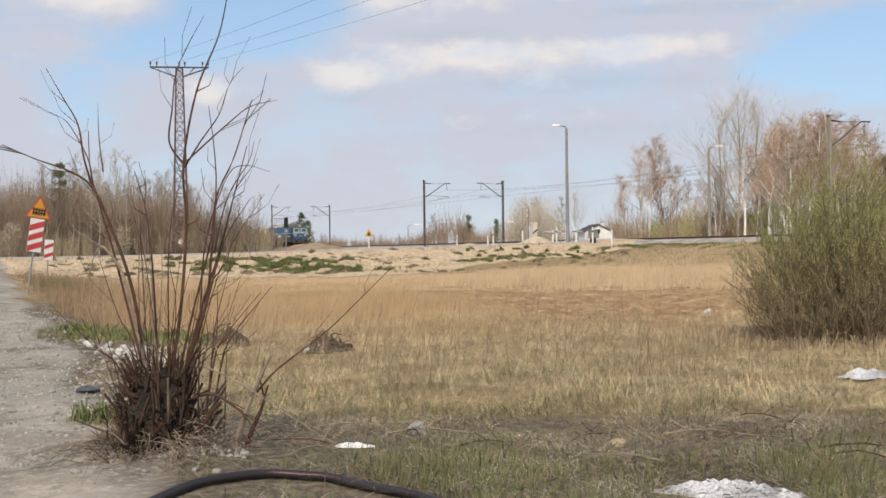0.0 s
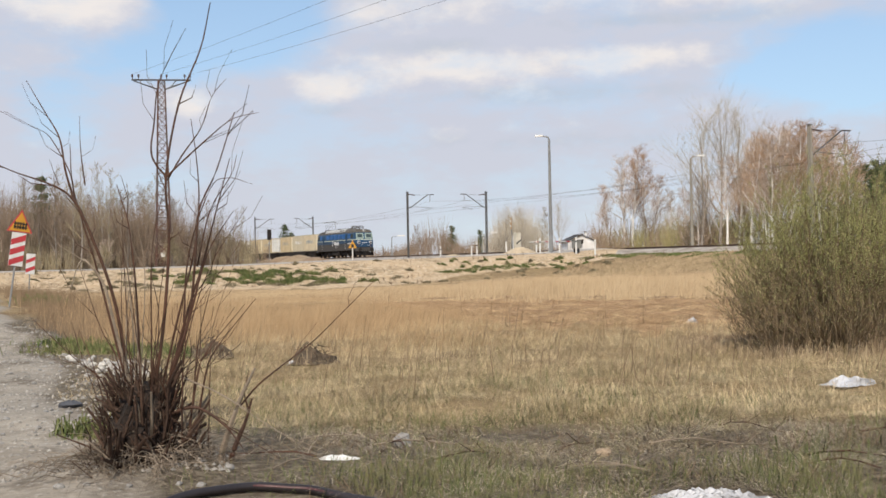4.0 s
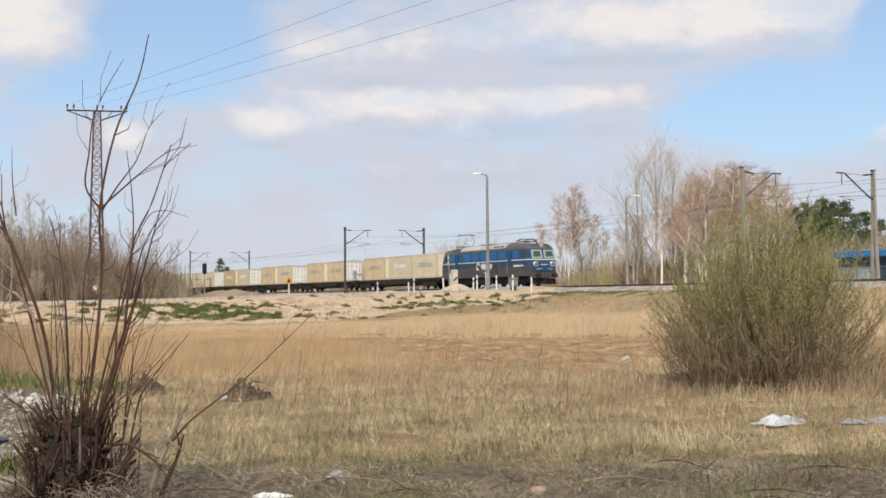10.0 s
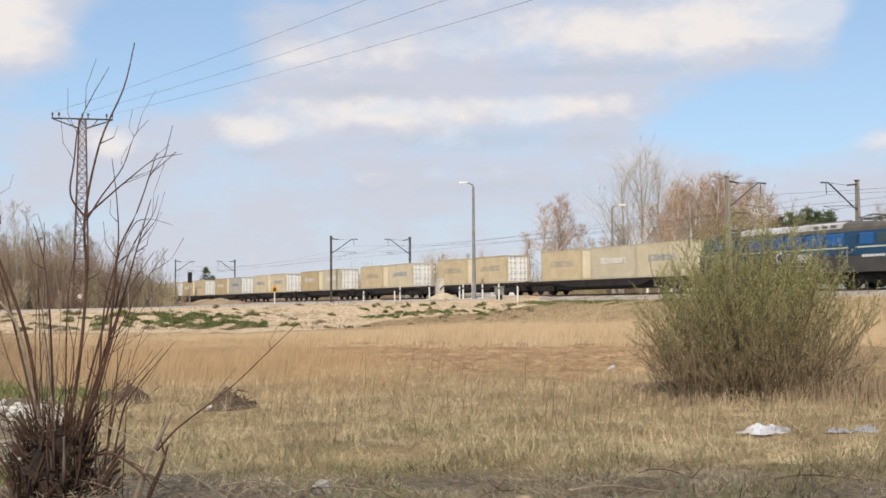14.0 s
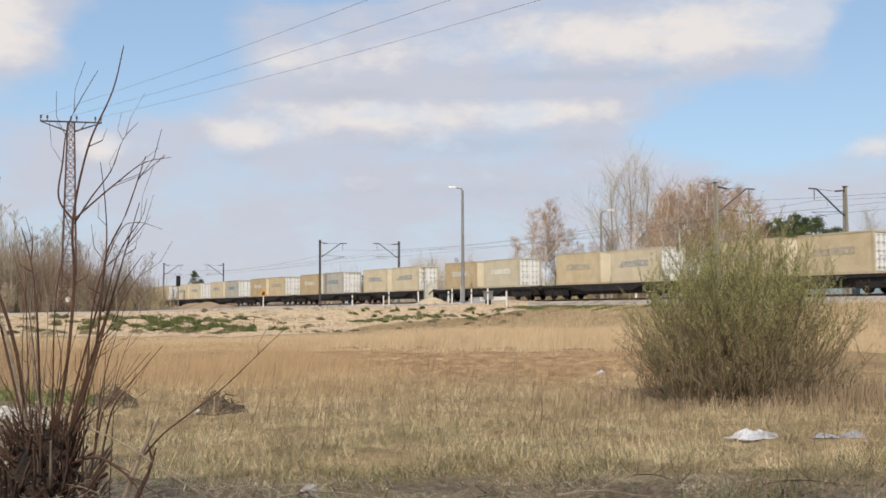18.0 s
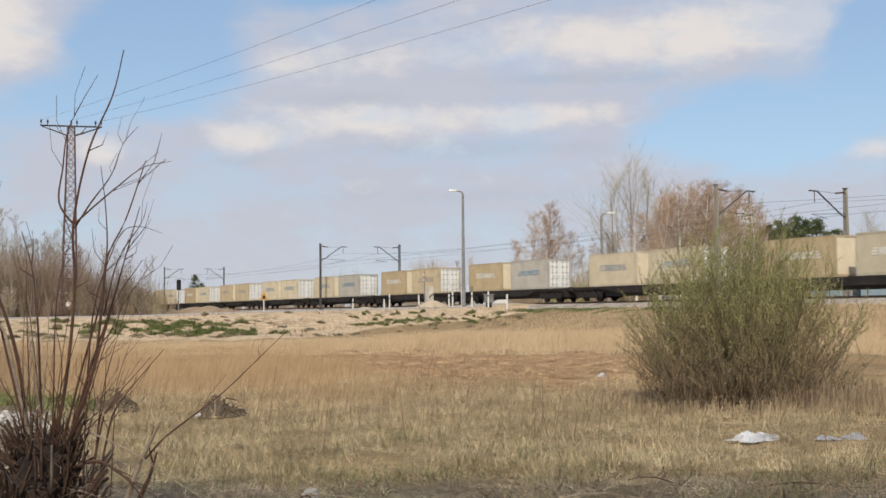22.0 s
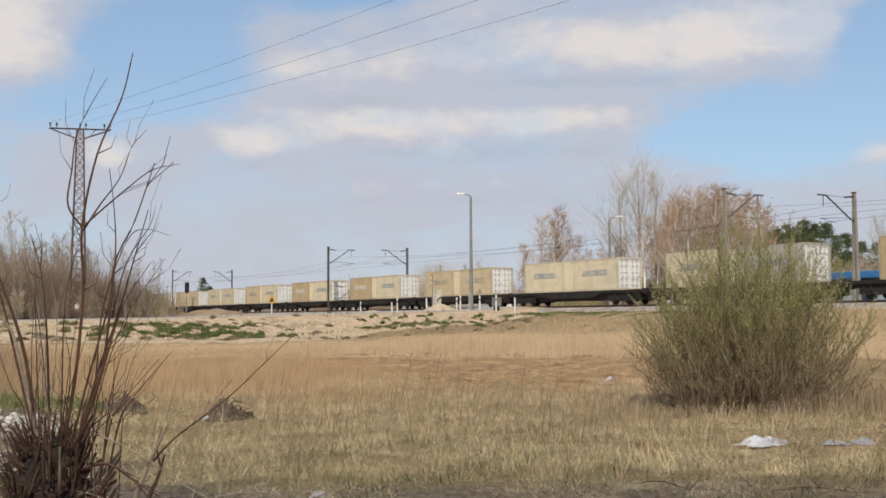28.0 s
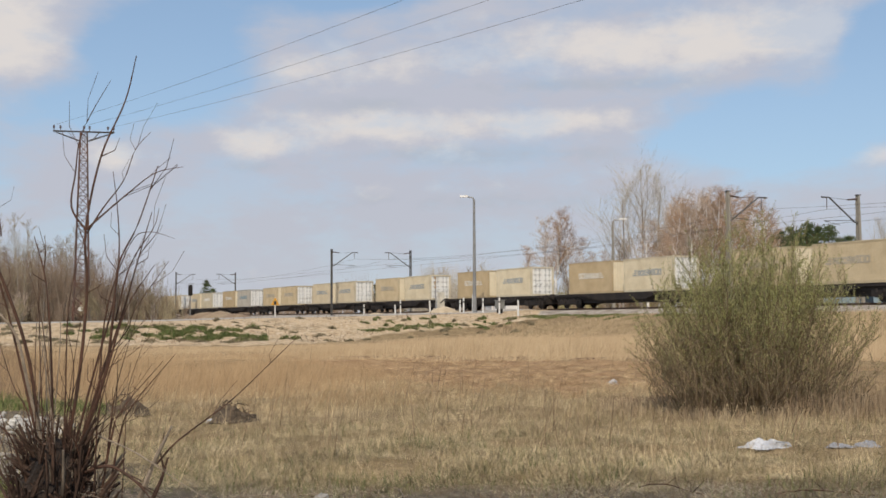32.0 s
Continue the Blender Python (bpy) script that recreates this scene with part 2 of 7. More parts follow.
def rough_ground(x, y):
    """Small unevenness of the field, none under the road and the rails."""
    u, w = lay(x, y)
    flat = np.maximum(sstep(6.5, 4.5, np.abs(w)), sstep(-7, -5, u) * sstep(12, 9, u))
    a = (np.sin(x * 0.9 + 1.3 * np.sin(y * 0.5)) * np.sin(y * 0.8 + np.sin(x * 0.6)) * 0.05
         + np.sin(x * 2.7 + y * 1.1) * np.sin(y * 3.1 - x * 0.7) * 0.025 + np.sin(x * 6.1 - y * 2.0) * np.sin(y * 5.3 + x) * 0.012)
    bank = sstep(2, -2, w - field_edge(u)) * sstep(5.5, 8, w) * sstep(-4.5, -7, u) * sstep(-75, -60, u)
    a = a + bank * (.09 * np.sin(x * 2.1 + np.sin(y * 1.3)) * np.sin(y * 1.7 + x * .6) + .06 * np.sin(x * 4.7 + y) * np.sin(y * 3.9 - x))
    mound = 0.12 * np.exp(-(((x + 2.45) / 0.8) ** 2 + ((y - 7.55) / 0.8) ** 2))
    return a * (1 - flat) * sstep(300, 60, np.hypot(x, y)) + mound


def ground_z(x, y):
    return float(height(x, y) + rough_ground(np.asarray(x, float), np.asarray(y, float)))


def build_ground():
    az = np.radians(np.r_[np.arange(-180, -34, 4.0), np.arange(-34, 34, 0.3), np.arange(34, 180, 4.0)])
    r = np.r_[0.0, np.geomspace(1.5, 60, 190), np.geomspace(61, 220, 150), np.geomspace(225, 4500, 50)]
    A, R = np.meshgrid(az, r)
    X, Y = R * np.sin(A), R * np.cos(A)
    Z = height(X, Y) + rough_ground(X, Y)
    na, nr = len(az), len(r)
    me = bpy.data.meshes.new("ground")
    i = np.arange(nr - 1)[:, None] * na
    j = np.arange(na)[None, :]
    j2 = (j + 1) % na
    quads = np.stack([i + j, i + j2, i + na + j2, i + na + j], -1).reshape(-1, 4)[:, ::-1]
    me.from_pydata(np.stack([X, Y, Z], -1).reshape(-1, 3).tolist(), [], quads.tolist())
    me.polygons.foreach_set("use_smooth", [True] * len(me.polygons))
    u, w = lay(X, Y)
    dirt = dirt_mask(X, Y)
    sand = np.clip(sstep(1.5, -1.5, w - field_edge(u)) * sstep(-5, -1, w + 8) * sstep(4, -8, u) * sstep(-1, 2, w + 6), 0, 1)
    sand = np.maximum(sand, sstep(9, 6, np.abs(w)) * sstep(-60, 10, u))
    verge = np.exp(-((X - track_edge(Y) - .9) / 1.1) ** 2) * sstep(36, 26, Y)
    bare = np.maximum(np.maximum(.8 * sstep(11.2, 8.6, np.hypot(X, Y)), verge), np.exp(-((X + 1.5) / 1.6) ** 2 - ((Y - 7.8) / 1.2) ** 2)) * sstep(-6, 2, Y)
    turned, strip = clearing(X, Y), dark_strip(X, Y)
    for nm, val in (("dirt", dirt), ("sand", sand), ("bare", bare), ("turned", turned), ("strip", strip)):
        me.attributes.new(nm, 'FLOAT', 'POINT').data.foreach_set("value", val.ravel().astype(np.float32))
    m = bpy.data.materials.new("field_soil")
    m.use_nodes = True
    nt = m.node_tree
    N, L = nt.nodes.new, nt.links.new
    b = nt.nodes["Principled BSDF"]
    b.inputs["Roughness"].default_value = 0.95
    b.inputs["Specular IOR Level"].default_value = 0.15
    co = N("ShaderNodeTexCoord")

    def noise_of(s, d=6, ro=0.6):
        n = N("ShaderNodeTexNoise")
        n.inputs["Scale"].default_value, n.inputs["Detail"].default_value, n.inputs["Roughness"].default_value = s, d, ro
        L(co.outputs["Object"], n.inputs["Vector"])
        return n.outputs["Fac"]

    def blend(fac, a, c, lo=0.4, hi=0.6):
        r_ = N("ShaderNodeMapRange")
        r_.inputs["From Min"].default_value, r_.inputs["From Max"].default_value = lo, hi
        L(fac, r_.inputs["Value"])
        x = N("ShaderNodeMix")
        x.data_type = 'RGBA'
        L(r_.outputs["Result"], x.inputs["Factor"])
        for sock, val in (("A", a), ("B", c)):
            if isinstance(val, tuple):
                x.inputs[sock].default_value = (*val, 1)
            else:
                L(val, x.inputs[sock])
        return x.outputs["Result"]

    big, mid, fine = noise_of(0.22), noise_of(1.7), noise_of(14)
    straw = blend(mid, (0.27, 0.19, 0.10), (0.36, 0.262, 0.14))
    straw = blend(big, straw, (0.20, 0.13, 0.07), 0.5, 0.66)
    straw = blend(fine, straw, (0.15, 0.108, 0.06), 0.48, 0.72)
    dirt_c = blend(mid, (0.43, 0.375, 0.30), (0.26, 0.22, 0.17))
    dirt_c = blend(big, dirt_c, (0.30, 0.265, 0.215), 0.45, 0.6)
    dirt_c = blend(noise_of(0.9, 8, 0.7), dirt_c, (0.17, 0.14, 0.105), 0.53, 0.64)
    dirt_c = blend(fine, dirt_c, (0.47, 0.43, 0.37), 0.54, 0.72)
    sand_c = blend(mid, (0.57, 0.425, 0.265), (0.46, 0.33, 0.20))
    sand_c = blend(noise_of(0.55), sand_c, (0.33, 0.245, 0.145), 0.52, 0.66)
    sand_c = blend(noise_of(3.2, 8, 0.7), sand_c, (0.64, 0.52, 0.375), 0.5, 0.62)
    sand_c = blend(noise_of(5.5, 8, 0.75), sand_c, (0.24, 0.20, 0.12), 0.55, 0.68)
    sand_c = blend(fine, sand_c, (0.34, 0.275, 0.18), 0.55, 0.78)

    def attr(nm):
        a = N("ShaderNodeAttribute")
        a.attribute_name = nm
        add = N("ShaderNodeMath")
        add.operation = 'MULTIPLY_ADD'
        L(mid, add.inputs[0])
        add.inputs[1].default_value = 0.5
        L(a.outputs["Fac"], add.inputs[2])
        return add.outputs["Value"]

    c = blend(attr("turned"), straw, blend(mid, (0.30, 0.175, 0.09), (0.46, 0.30, 0.155)), 0.35, 0.75)
    c = blend(attr("strip"), c, blend(fine, (0.13, 0.072, 0.042), (0.22, 0.13, 0.075), 0.45, 0.72), 0.45, 0.9)
    c = blend(attr("bare"), c, blend(fine, (0.105, 0.082, 0.056), (0.235, 0.195, 0.14), 0.45, 0.68), 0.45, 0.85)
    c = blend(attr("sand"), c, sand_c, 0.6, 0.85)
    c = blend(attr("dirt"), c, dirt_c, 0.6, 0.85)
    L(c, b.inputs["Base Color"])
    bp = N("ShaderNodeBump")
    bp.inputs["Strength"].default_value, bp.inputs["Distance"].default_value = 0.8, 0.05
    L(fine, bp.inputs["Height"])
    L(bp.outputs["Normal"], b.inputs["Normal"])
    me.materials.append(m)
    g = new("ground", me)
    tagged(g, "dry spring field with sandy banks and a dirt track", "ground", kind="structure")


build_ground()


def build_road():
    asphalt = mat("old_asphalt", (0.44, 0.40, 0.345), 0.9, vary=0.12, scale=0.4, fine=20, bump=0.2, second=(0.31, 0.285, 0.25))
    g, ks = Geo(), np.r_[np.arange(-60, 90, 1.5), np.arange(90, 320, 8)]
    prof = [(-3.6, -0.25), (3.6, -0.25), (3.6, 0.02), (2.4, 0.06), (0, 0.09), (-2.4, 0.06), (-3.6, 0.02)]
    v, f, n = [], [], len(prof)
    for k in ks:
        for w, dz in prof:
            p = N2 * (TRACK - k) + D2 * (CROSS_S + w)
            v.append((p[0], p[1], float(road_z(k)) + dz))
    for i in range(len(ks) - 1):
        for j in range(n):
            f.append((i * n + j, i * n + (j + 1) % n, (i + 1) * n + (j + 1) % n, (i + 1) * n + j))
    g.add(v, f)
    tagged(g.ob("road", asphalt), "worn pale grey asphalt road with sandy edges", "road", kind="structure")


build_road()

# ---- railway ----
STEEL = mat("rail_steel", (0.13, 0.085, 0.06), 0.6, 0.5, vary=0.2, scale=1.0, fine=12)
BALLAST = mat("ballast", (0.42, 0.37, 0.31), 0.95, vary=0.35, scale=1.2, fine=9, bump=0.9, second=(0.22, 0.18, 0.14))
CONCRETE = mat("concrete", (0.42, 0.40, 0.36), 0.9, vary=0.15, scale=0.8, fine=25, bump=0.2, second=(0.30, 0.28, 0.25))


def build_track():
    g = Geo()
    g.extrude([(-4.0, -0.8), (8.0, -0.8), (8.0, -0.62), (6.2, -0.17), (-2.0, -0.17), (-4.0, -0.66)], -420, 160)
    tagged(g.ob("ballast_bed", BALLAST, at=rail_pose(0)), "grey crushed-stone ballast under two railway tracks", "track bed", kind="structure")
    for u in (0.0, SPACING):
        tr = thing("railway_track", "rusty steel rails on concrete sleepers in ballast", "railway track", "railway tracks", rail_pose(0, u), kind="structure")
        for y in (-0.7525, 0.7525):
            r = Geo().extrude([(y - .065, -.172), (y + .065, -.172), (y + .065, -.15), (y + .012, -.13), (y + .012, -.045), (y + .036, -.035), (y + .036, -.004),
                               (y + .028, 0), (y - .028, 0), (y - .036, -.004), (y - .036, -.035), (y - .012, -.045), (y - .012, -.13), (y - .065, -.15)], -420, 160)
            r.ob("rail", STEEL, tr)
        sl = Geo()
        for i in range(700):
            x = -300 + i * 0.65
            sl.box(x - .13, x + .13, -1.3, 1.3, -.36, -.174)
        tagged(sl.ob("sleepers", CONCRETE, tr), kind="stuff")


build_track()

# ---- train ----
S_ROWS = [(0, -193.2), (1, -183.0), (2, -172.7), (3, -162.6), (5, -141.8), (7, -120.4), (10, -88.5), (12, -67.3), (14, -45.9), (17, -13.4), (20, 19.25), (22, 41.5),
          (25, 75.15), (27.5, 103.6), (30, 132.25), (32, 155.2)]
TRAIN = []        # thing, metres behind the engine's front, turn


def paint(name, colour, rough=0.5, **kw):
    return mat(name, colour, rough, **{**dict(vary=0.1, scale=1.1, fine=18, spec=0.4), **kw})


def container(colour, second, bars, name):
    c = thing("shipping_container", name, "container", "containers on the train")
    body = paint("container_" + str(round(colour[0] * 1000)) + str(round(colour[2] * 1000)), colour, 0.6, second=second, vary=0.08)
    frame_m = paint("container_frame_" + str(round(colour[0] * 1000)), tuple(q * 0.92 for q in colour), 0.6)
    L, W, H = 6.06, 2.44, 2.59
    # corrugated sides
    for sgn, nm in ((-1, "side_wall"), (1, "side_wall")):
        g = Geo()
        v, f, x, i = [], [], 0.16, 0
        pts = []
        while x < L - 0.2:
            pts += [(x, 0.0), (x + .075, 0.0), (x + .11, .02), (x + .185, .02)]
            x += 0.22
        pts.append((L - .16, 0.0))
        for px, dy in pts:
            y = sgn * (W / 2 - 0.012 - dy)
            v += [(-px, y, .16), (-px, y, H - .1)]
        for j in range(len(pts) - 1):
            q = (2 * j, 2 * j + 2, 2 * j + 3, 2 * j + 1)
            f.append(q if sgn > 0 else q[::-1])
        g.add(v, f).ob(nm, body, c)
    g = Geo()
    for x in (-L, -.16):
        for y in (-W / 2, W / 2 - .16):
            g.bbox(x, x + .16, y, y + .16, .0, H, .015)
    for y in (-W / 2, W / 2 - .1):
        g.box(-L + .16, -.16, y, y + .1, .0, .16)
        g.box(-L + .16, -.16, y, y + .08, H - .1, H - .002)
    for x in (-L, -.12):
        g.box(x, x + .12, -W / 2 + .16, W / 2 - .16, .0, .16)
        g.box(x, x + .12, -W / 2 + .16, W / 2 - .16, H - .12, H - .002)
    g.ob("frame", frame_m, c)
    g = Geo()
    g.box(-L + .1, -.1, -W / 2 + .08, W / 2 - .08, .13, .16)
    g.ob("floor", paint("container_floor", (0.12, 0.10, 0.08)), c)
    g, nr = Geo(), 13
    for i in range(nr):
        a, b_ = -L + .12 + i * (L - .24) / nr, -L + .12 + (i + .62) * (L - .24) / nr
        g.box(a, b_, -W / 2 + .08, W / 2 - .08, H - .03, H - .004)
    g.box(-L + .1, -.1, -W / 2 + .08, W / 2 - .08, H - .05, H - .03)
    g.ob("roof", body, c)
    # plain corrugated end at the back, doors with lock rods in front
    g, v, f = Geo(), [], []
    pts, y = [], -W / 2 + .16
    while y < W / 2 - .3:
        pts += [(y, 0), (y + .09, 0), (y + .13, .018), (y + .2, .018)]
        y += 0.26
    pts.append((W / 2 - .16, 0))
    for py, dx in pts:
        v += [(-L + .02 + dx, py, .16), (-L + .02 + dx, py, H - .12)]
    f = [(2 * j, 2 * j + 1, 2 * j + 3, 2 * j + 2) for j in range(len(pts) - 1)]
    # cream lighter than the side walls: sunlight on the end put into its colour
    g.add(v, f).ob("end_wall", paint("container_end_sunlit", (0.76, 0.67, 0.49), 0.55, second=(0.66, 0.57, 0.40), vary=0.06), c)
    door_m = paint("container_door", (0.84, 0.83, 0.78), 0.5, second=(0.76, 0.74, 0.67), vary=0.06)
    rod_m = paint("lock_rod", (0.47, 0.46, 0.43), 0.5)
    for y0, y1 in ((-W / 2 + .17, -.012), (.012, W / 2 - .17)):
        g = Geo()
        for k in range(5):
            z0 = .18 + k * (H - .32) / 5
            g.box(-.09, -.058, y0 + .04, y1 - .04, z0 + .035, z0 + (H - .32) / 5 - .035)
        g.box(-.11, -.07, y0, y1, .17, H - .13)
        d = g.ob("door", door_m, c)
        for q in (0.3, 0.72):
            y = y0 + (y1 - y0) * q
            r = Geo().tube([(-.02, y, .1), (-.02, y, H - .06)], .022, 6)
            for zz in (.35, .85, 1.35, 1.85, 2.3):
                r.box(-.05, .0, y - .13, y + .13, zz, zz + .07)
            r.bar((-.01, y, 1.05), (-.01, y + .28, 1.1), .04)
            r.ob("lock_rod", rod_m, d)
    # lettering that cannot be read, as bars on both sides
    bm_ = paint("lettering_" + str(round(bars[0] * 1000)), bars, 0.6)
    for sgn in (-1, 1):
        g, rnd = Geo(), random.Random(7)
        y0, y1 = sorted((sgn * (W / 2 - .004), sgn * (W / 2 - .026)))
        x, z0 = -4.3, 1.22
        for k in range(3):                                     # the mark before the word
            g.box(x - .62 + k * .12, x - .14, y0, y1, z0 + k * .17, z0 + .1 + k * .17)
        while x < -1.55:
            wd, top = rnd.uniform(.26, .4), z0 + rnd.choice((.42, .46, .48))
            g.box(x, x + .1, y0, y1, z0, top)
            g.box(x + wd - .1, x + wd, y0, y1, z0, top)
            g.box(x + .1, x + wd - .1, y0, y1, top - .1, top)
            zb = z0 + rnd.choice((0, .16))
            g.box(x + .1, x + wd - .1, y0, y1, zb, zb + .1)
            x += wd + .05
        g.ob("lettering", bm_, c)
    return c


def wheelset(g, x, r=0.46, w=0.12):
    for y in (-.75, .75):
        g.tube([(x, y - w / 2, r), (x, y + w / 2, r)], r, 14)
    g.tube([(x, -.7, r), (x, .7, r)], .08, 6)


def bogie_parts(parent, xs, dark, r=0.46):
    b = Geo()
    a, c = min(xs) - .7, max(xs) + .7
    for y in (-1.05, .97):
        b.extrude([(y, .35), (y + .08, .35), (y + .08, .78), (y, .78)], a, c)
    b.box((a + c) / 2 - .2, (a + c) / 2 + .2, -1.0, 1.0, .4, .85)
    for x in xs:
        for y in (-1.12, 1.0):
            b.box(x - .16, x + .16, y, y + .12, .3, .62)
            for q in (-.3, .3):
                b.tube([(x + q, y + .06, .6), (x + q, y + .06, .86)], .09, 8)
    b.box(a + .1, c - .1, -.62, .62, .42, .86)
    for y in (-.98, .92):
        b.box(a + .15, c - .15, y, y + .06, .30, .95)
    bo = b.ob("bogie", dark, parent)
    for x in xs:
        g = Geo()
        wheelset(g, x, r)
        g.ob("wheelset", dark, bo)


DARK = paint("underframe_dark", (0.017, 0.015, 0.014), 0.8, vary=0.3, second=(0.034, 0.026, 0.022))


def wagon(length):
    w = thing("container_wagon", "dark flat container wagon with two bogies", "wagon", "wagons of the train")
    h = length - 0.62
    g = Geo()
    for y in (-1.2, 1.06):
        g.extrude([(y, .98), (y + .14, .98), (y + .14, 1.18), (y, 1.18)], -h, -.62)
        # deep fish-bellied middle of the side sill
        g.add([(-h + 4.6, y + .02, .98), (-h + 6.4, y + .02, .62), (-6.4, y + .02, .62), (-5.2, y + .02, .98),
               (-h + 4.6, y + .1, .98), (-h + 6.4, y + .1, .62), (-6.4, y + .1, .62), (-5.2, y + .1, .98)],
              [(0, 1, 2, 3), (7, 6, 5, 4), (0, 4, 5, 1), (1, 5, 6, 2), (2, 6, 7, 3)])
    n = 12
    for i in range(n + 1):
        x = -h + (h - .62) * i / n
        g.box(x - .08 if i else x, x + .08 if i < n else x, -1.1, 1.1, 1.02, 1.15)
    g.box(-h, -.62, -.25, .25, .95, 1.14)
    g.box(-h + 4.0, -4.6, -.85, .85, .40, 1.0)
    for y in (-1.02, .96):
        g.box(-h + .2, -.8, y, y + .06, .72, 1.0)
    g.ob("underframe", DARK, w)
    for x, sg in ((-.62, 1), (-h, -1)):
        hb = Geo().box(x - .06, x + .06, -1.3, 1.3, .85, 1.2).ob("headstock", DARK, w)
        for y in (-.875, .875):
            Geo().tube([(x, y, 1.05), (x + sg * .4, y, 1.05), (x + sg * .42, y, 1.05), (x + sg * .58, y, 1.05)], [.12, .12, .23, .23], 10).ob("buffer", DARK, hb)
    for c in (-2.9, -length + 2.9):
        bogie_parts(w, (c - .9, c + .9), DARK)
    g = Geo()
    for x in (-length / 2 - 1.2, -length / 2 + 1.0):
        g.tube([(x - .5, -.3, .78), (x + .5, -.3, .78)], .2, 8)
    g.box(-length / 2 - .3, -length / 2 + .3, -.9, -.5, .55, .9)
    g.ob("brake_gear", DARK, w)
    return w


def build_train():
    tan = container((0.60, 0.49, 0.315), (0.51, 0.405, 0.25), (0.46, 0.41, 0.32), "tan corrugated steel container with faded lettering")
    beige = container((0.64, 0.55, 0.39), (0.56, 0.47, 0.32), (0.38, 0.40, 0.39), "beige corrugated steel container with faded blue lettering")
    grey = container((0.50, 0.47, 0.40), (0.42, 0.385, 0.32), (0.25, 0.34, 0.38), "grey-beige corrugated steel container with faded lettering")
    ochre = container((0.52, 0.405, 0.245), (0.44, 0.335, 0.195), (0.70, 0.67, 0.58), "ochre corrugated steel container with pale lettering")
    cream = container((0.70, 0.61, 0.435), (0.60, 0.51, 0.345), (0.38, 0.39, 0.38), "pale cream corrugated steel container with dark lettering")
    sand = container((0.585, 0.515, 0.375), (0.51, 0.445, 0.315), (0.78, 0.76, 0.69), "sand-grey corrugated steel container with white lettering")
    kinds, used = [tan, beige, grey, ochre, cream, sand], set()
    w0, w1 = wagon(23.2), wagon(19.7)
    FLOOR = 1.19

    def put(kind, back, turned, z=FLOOR):
        ob = kinds[kind] if kind not in used else copy_thing(kinds[kind], Matrix())
        used.add(kind)
        TRAIN.append((ob, back + (6.06 if turned else 0), z, 180 if turned else 0))

    TRAIN.append((w0, 18.45, 0, 0))
    put(1, 19.2, True), put(5, 25.3, True), put(0, 32.7, True)
    for i in range(20):
        ob = w1 if i == 0 else copy_thing(w1, Matrix())
        TRAIN.append((ob, 41.7 + 19.7 * i, 0, 0))
        a = (0, 1, 5, 1, 2, 0, 2, 4, 0, 4, 4, 4, 1, 0, 2, 5, 1, 4, 0, 1)[i]
        b = (0, 0, 3, 1, 3, 3, 1, 4, 0, 3, 3, 0, 1, 0, 3, 1, 0, 0, 3, 1)[i]
        put(a, 44.66 + 19.7 * i, False), put(b, 52.3 + 19.7 * i, True)


build_train()


# ---- engine ----
def loft(sections, close=True):
    """A skin through outlines of equal length; caps at both ends."""
    g, k = Geo(), len(sections[0])
    v = [p for s in sections for p in s]
    f = []
    for i in range(len(sections) - 1):
        for j in range(k if close else k - 1):
            j2 = (j + 1) % k
            f.append((i * k + j, i * k + j2, (i + 1) * k + j2, (i + 1) * k + j))
    if close:
        f += [tuple(range(k))[::-1], tuple(range((len(sections) - 1) * k, len(sections) * k))]
    return g.add(v, f)


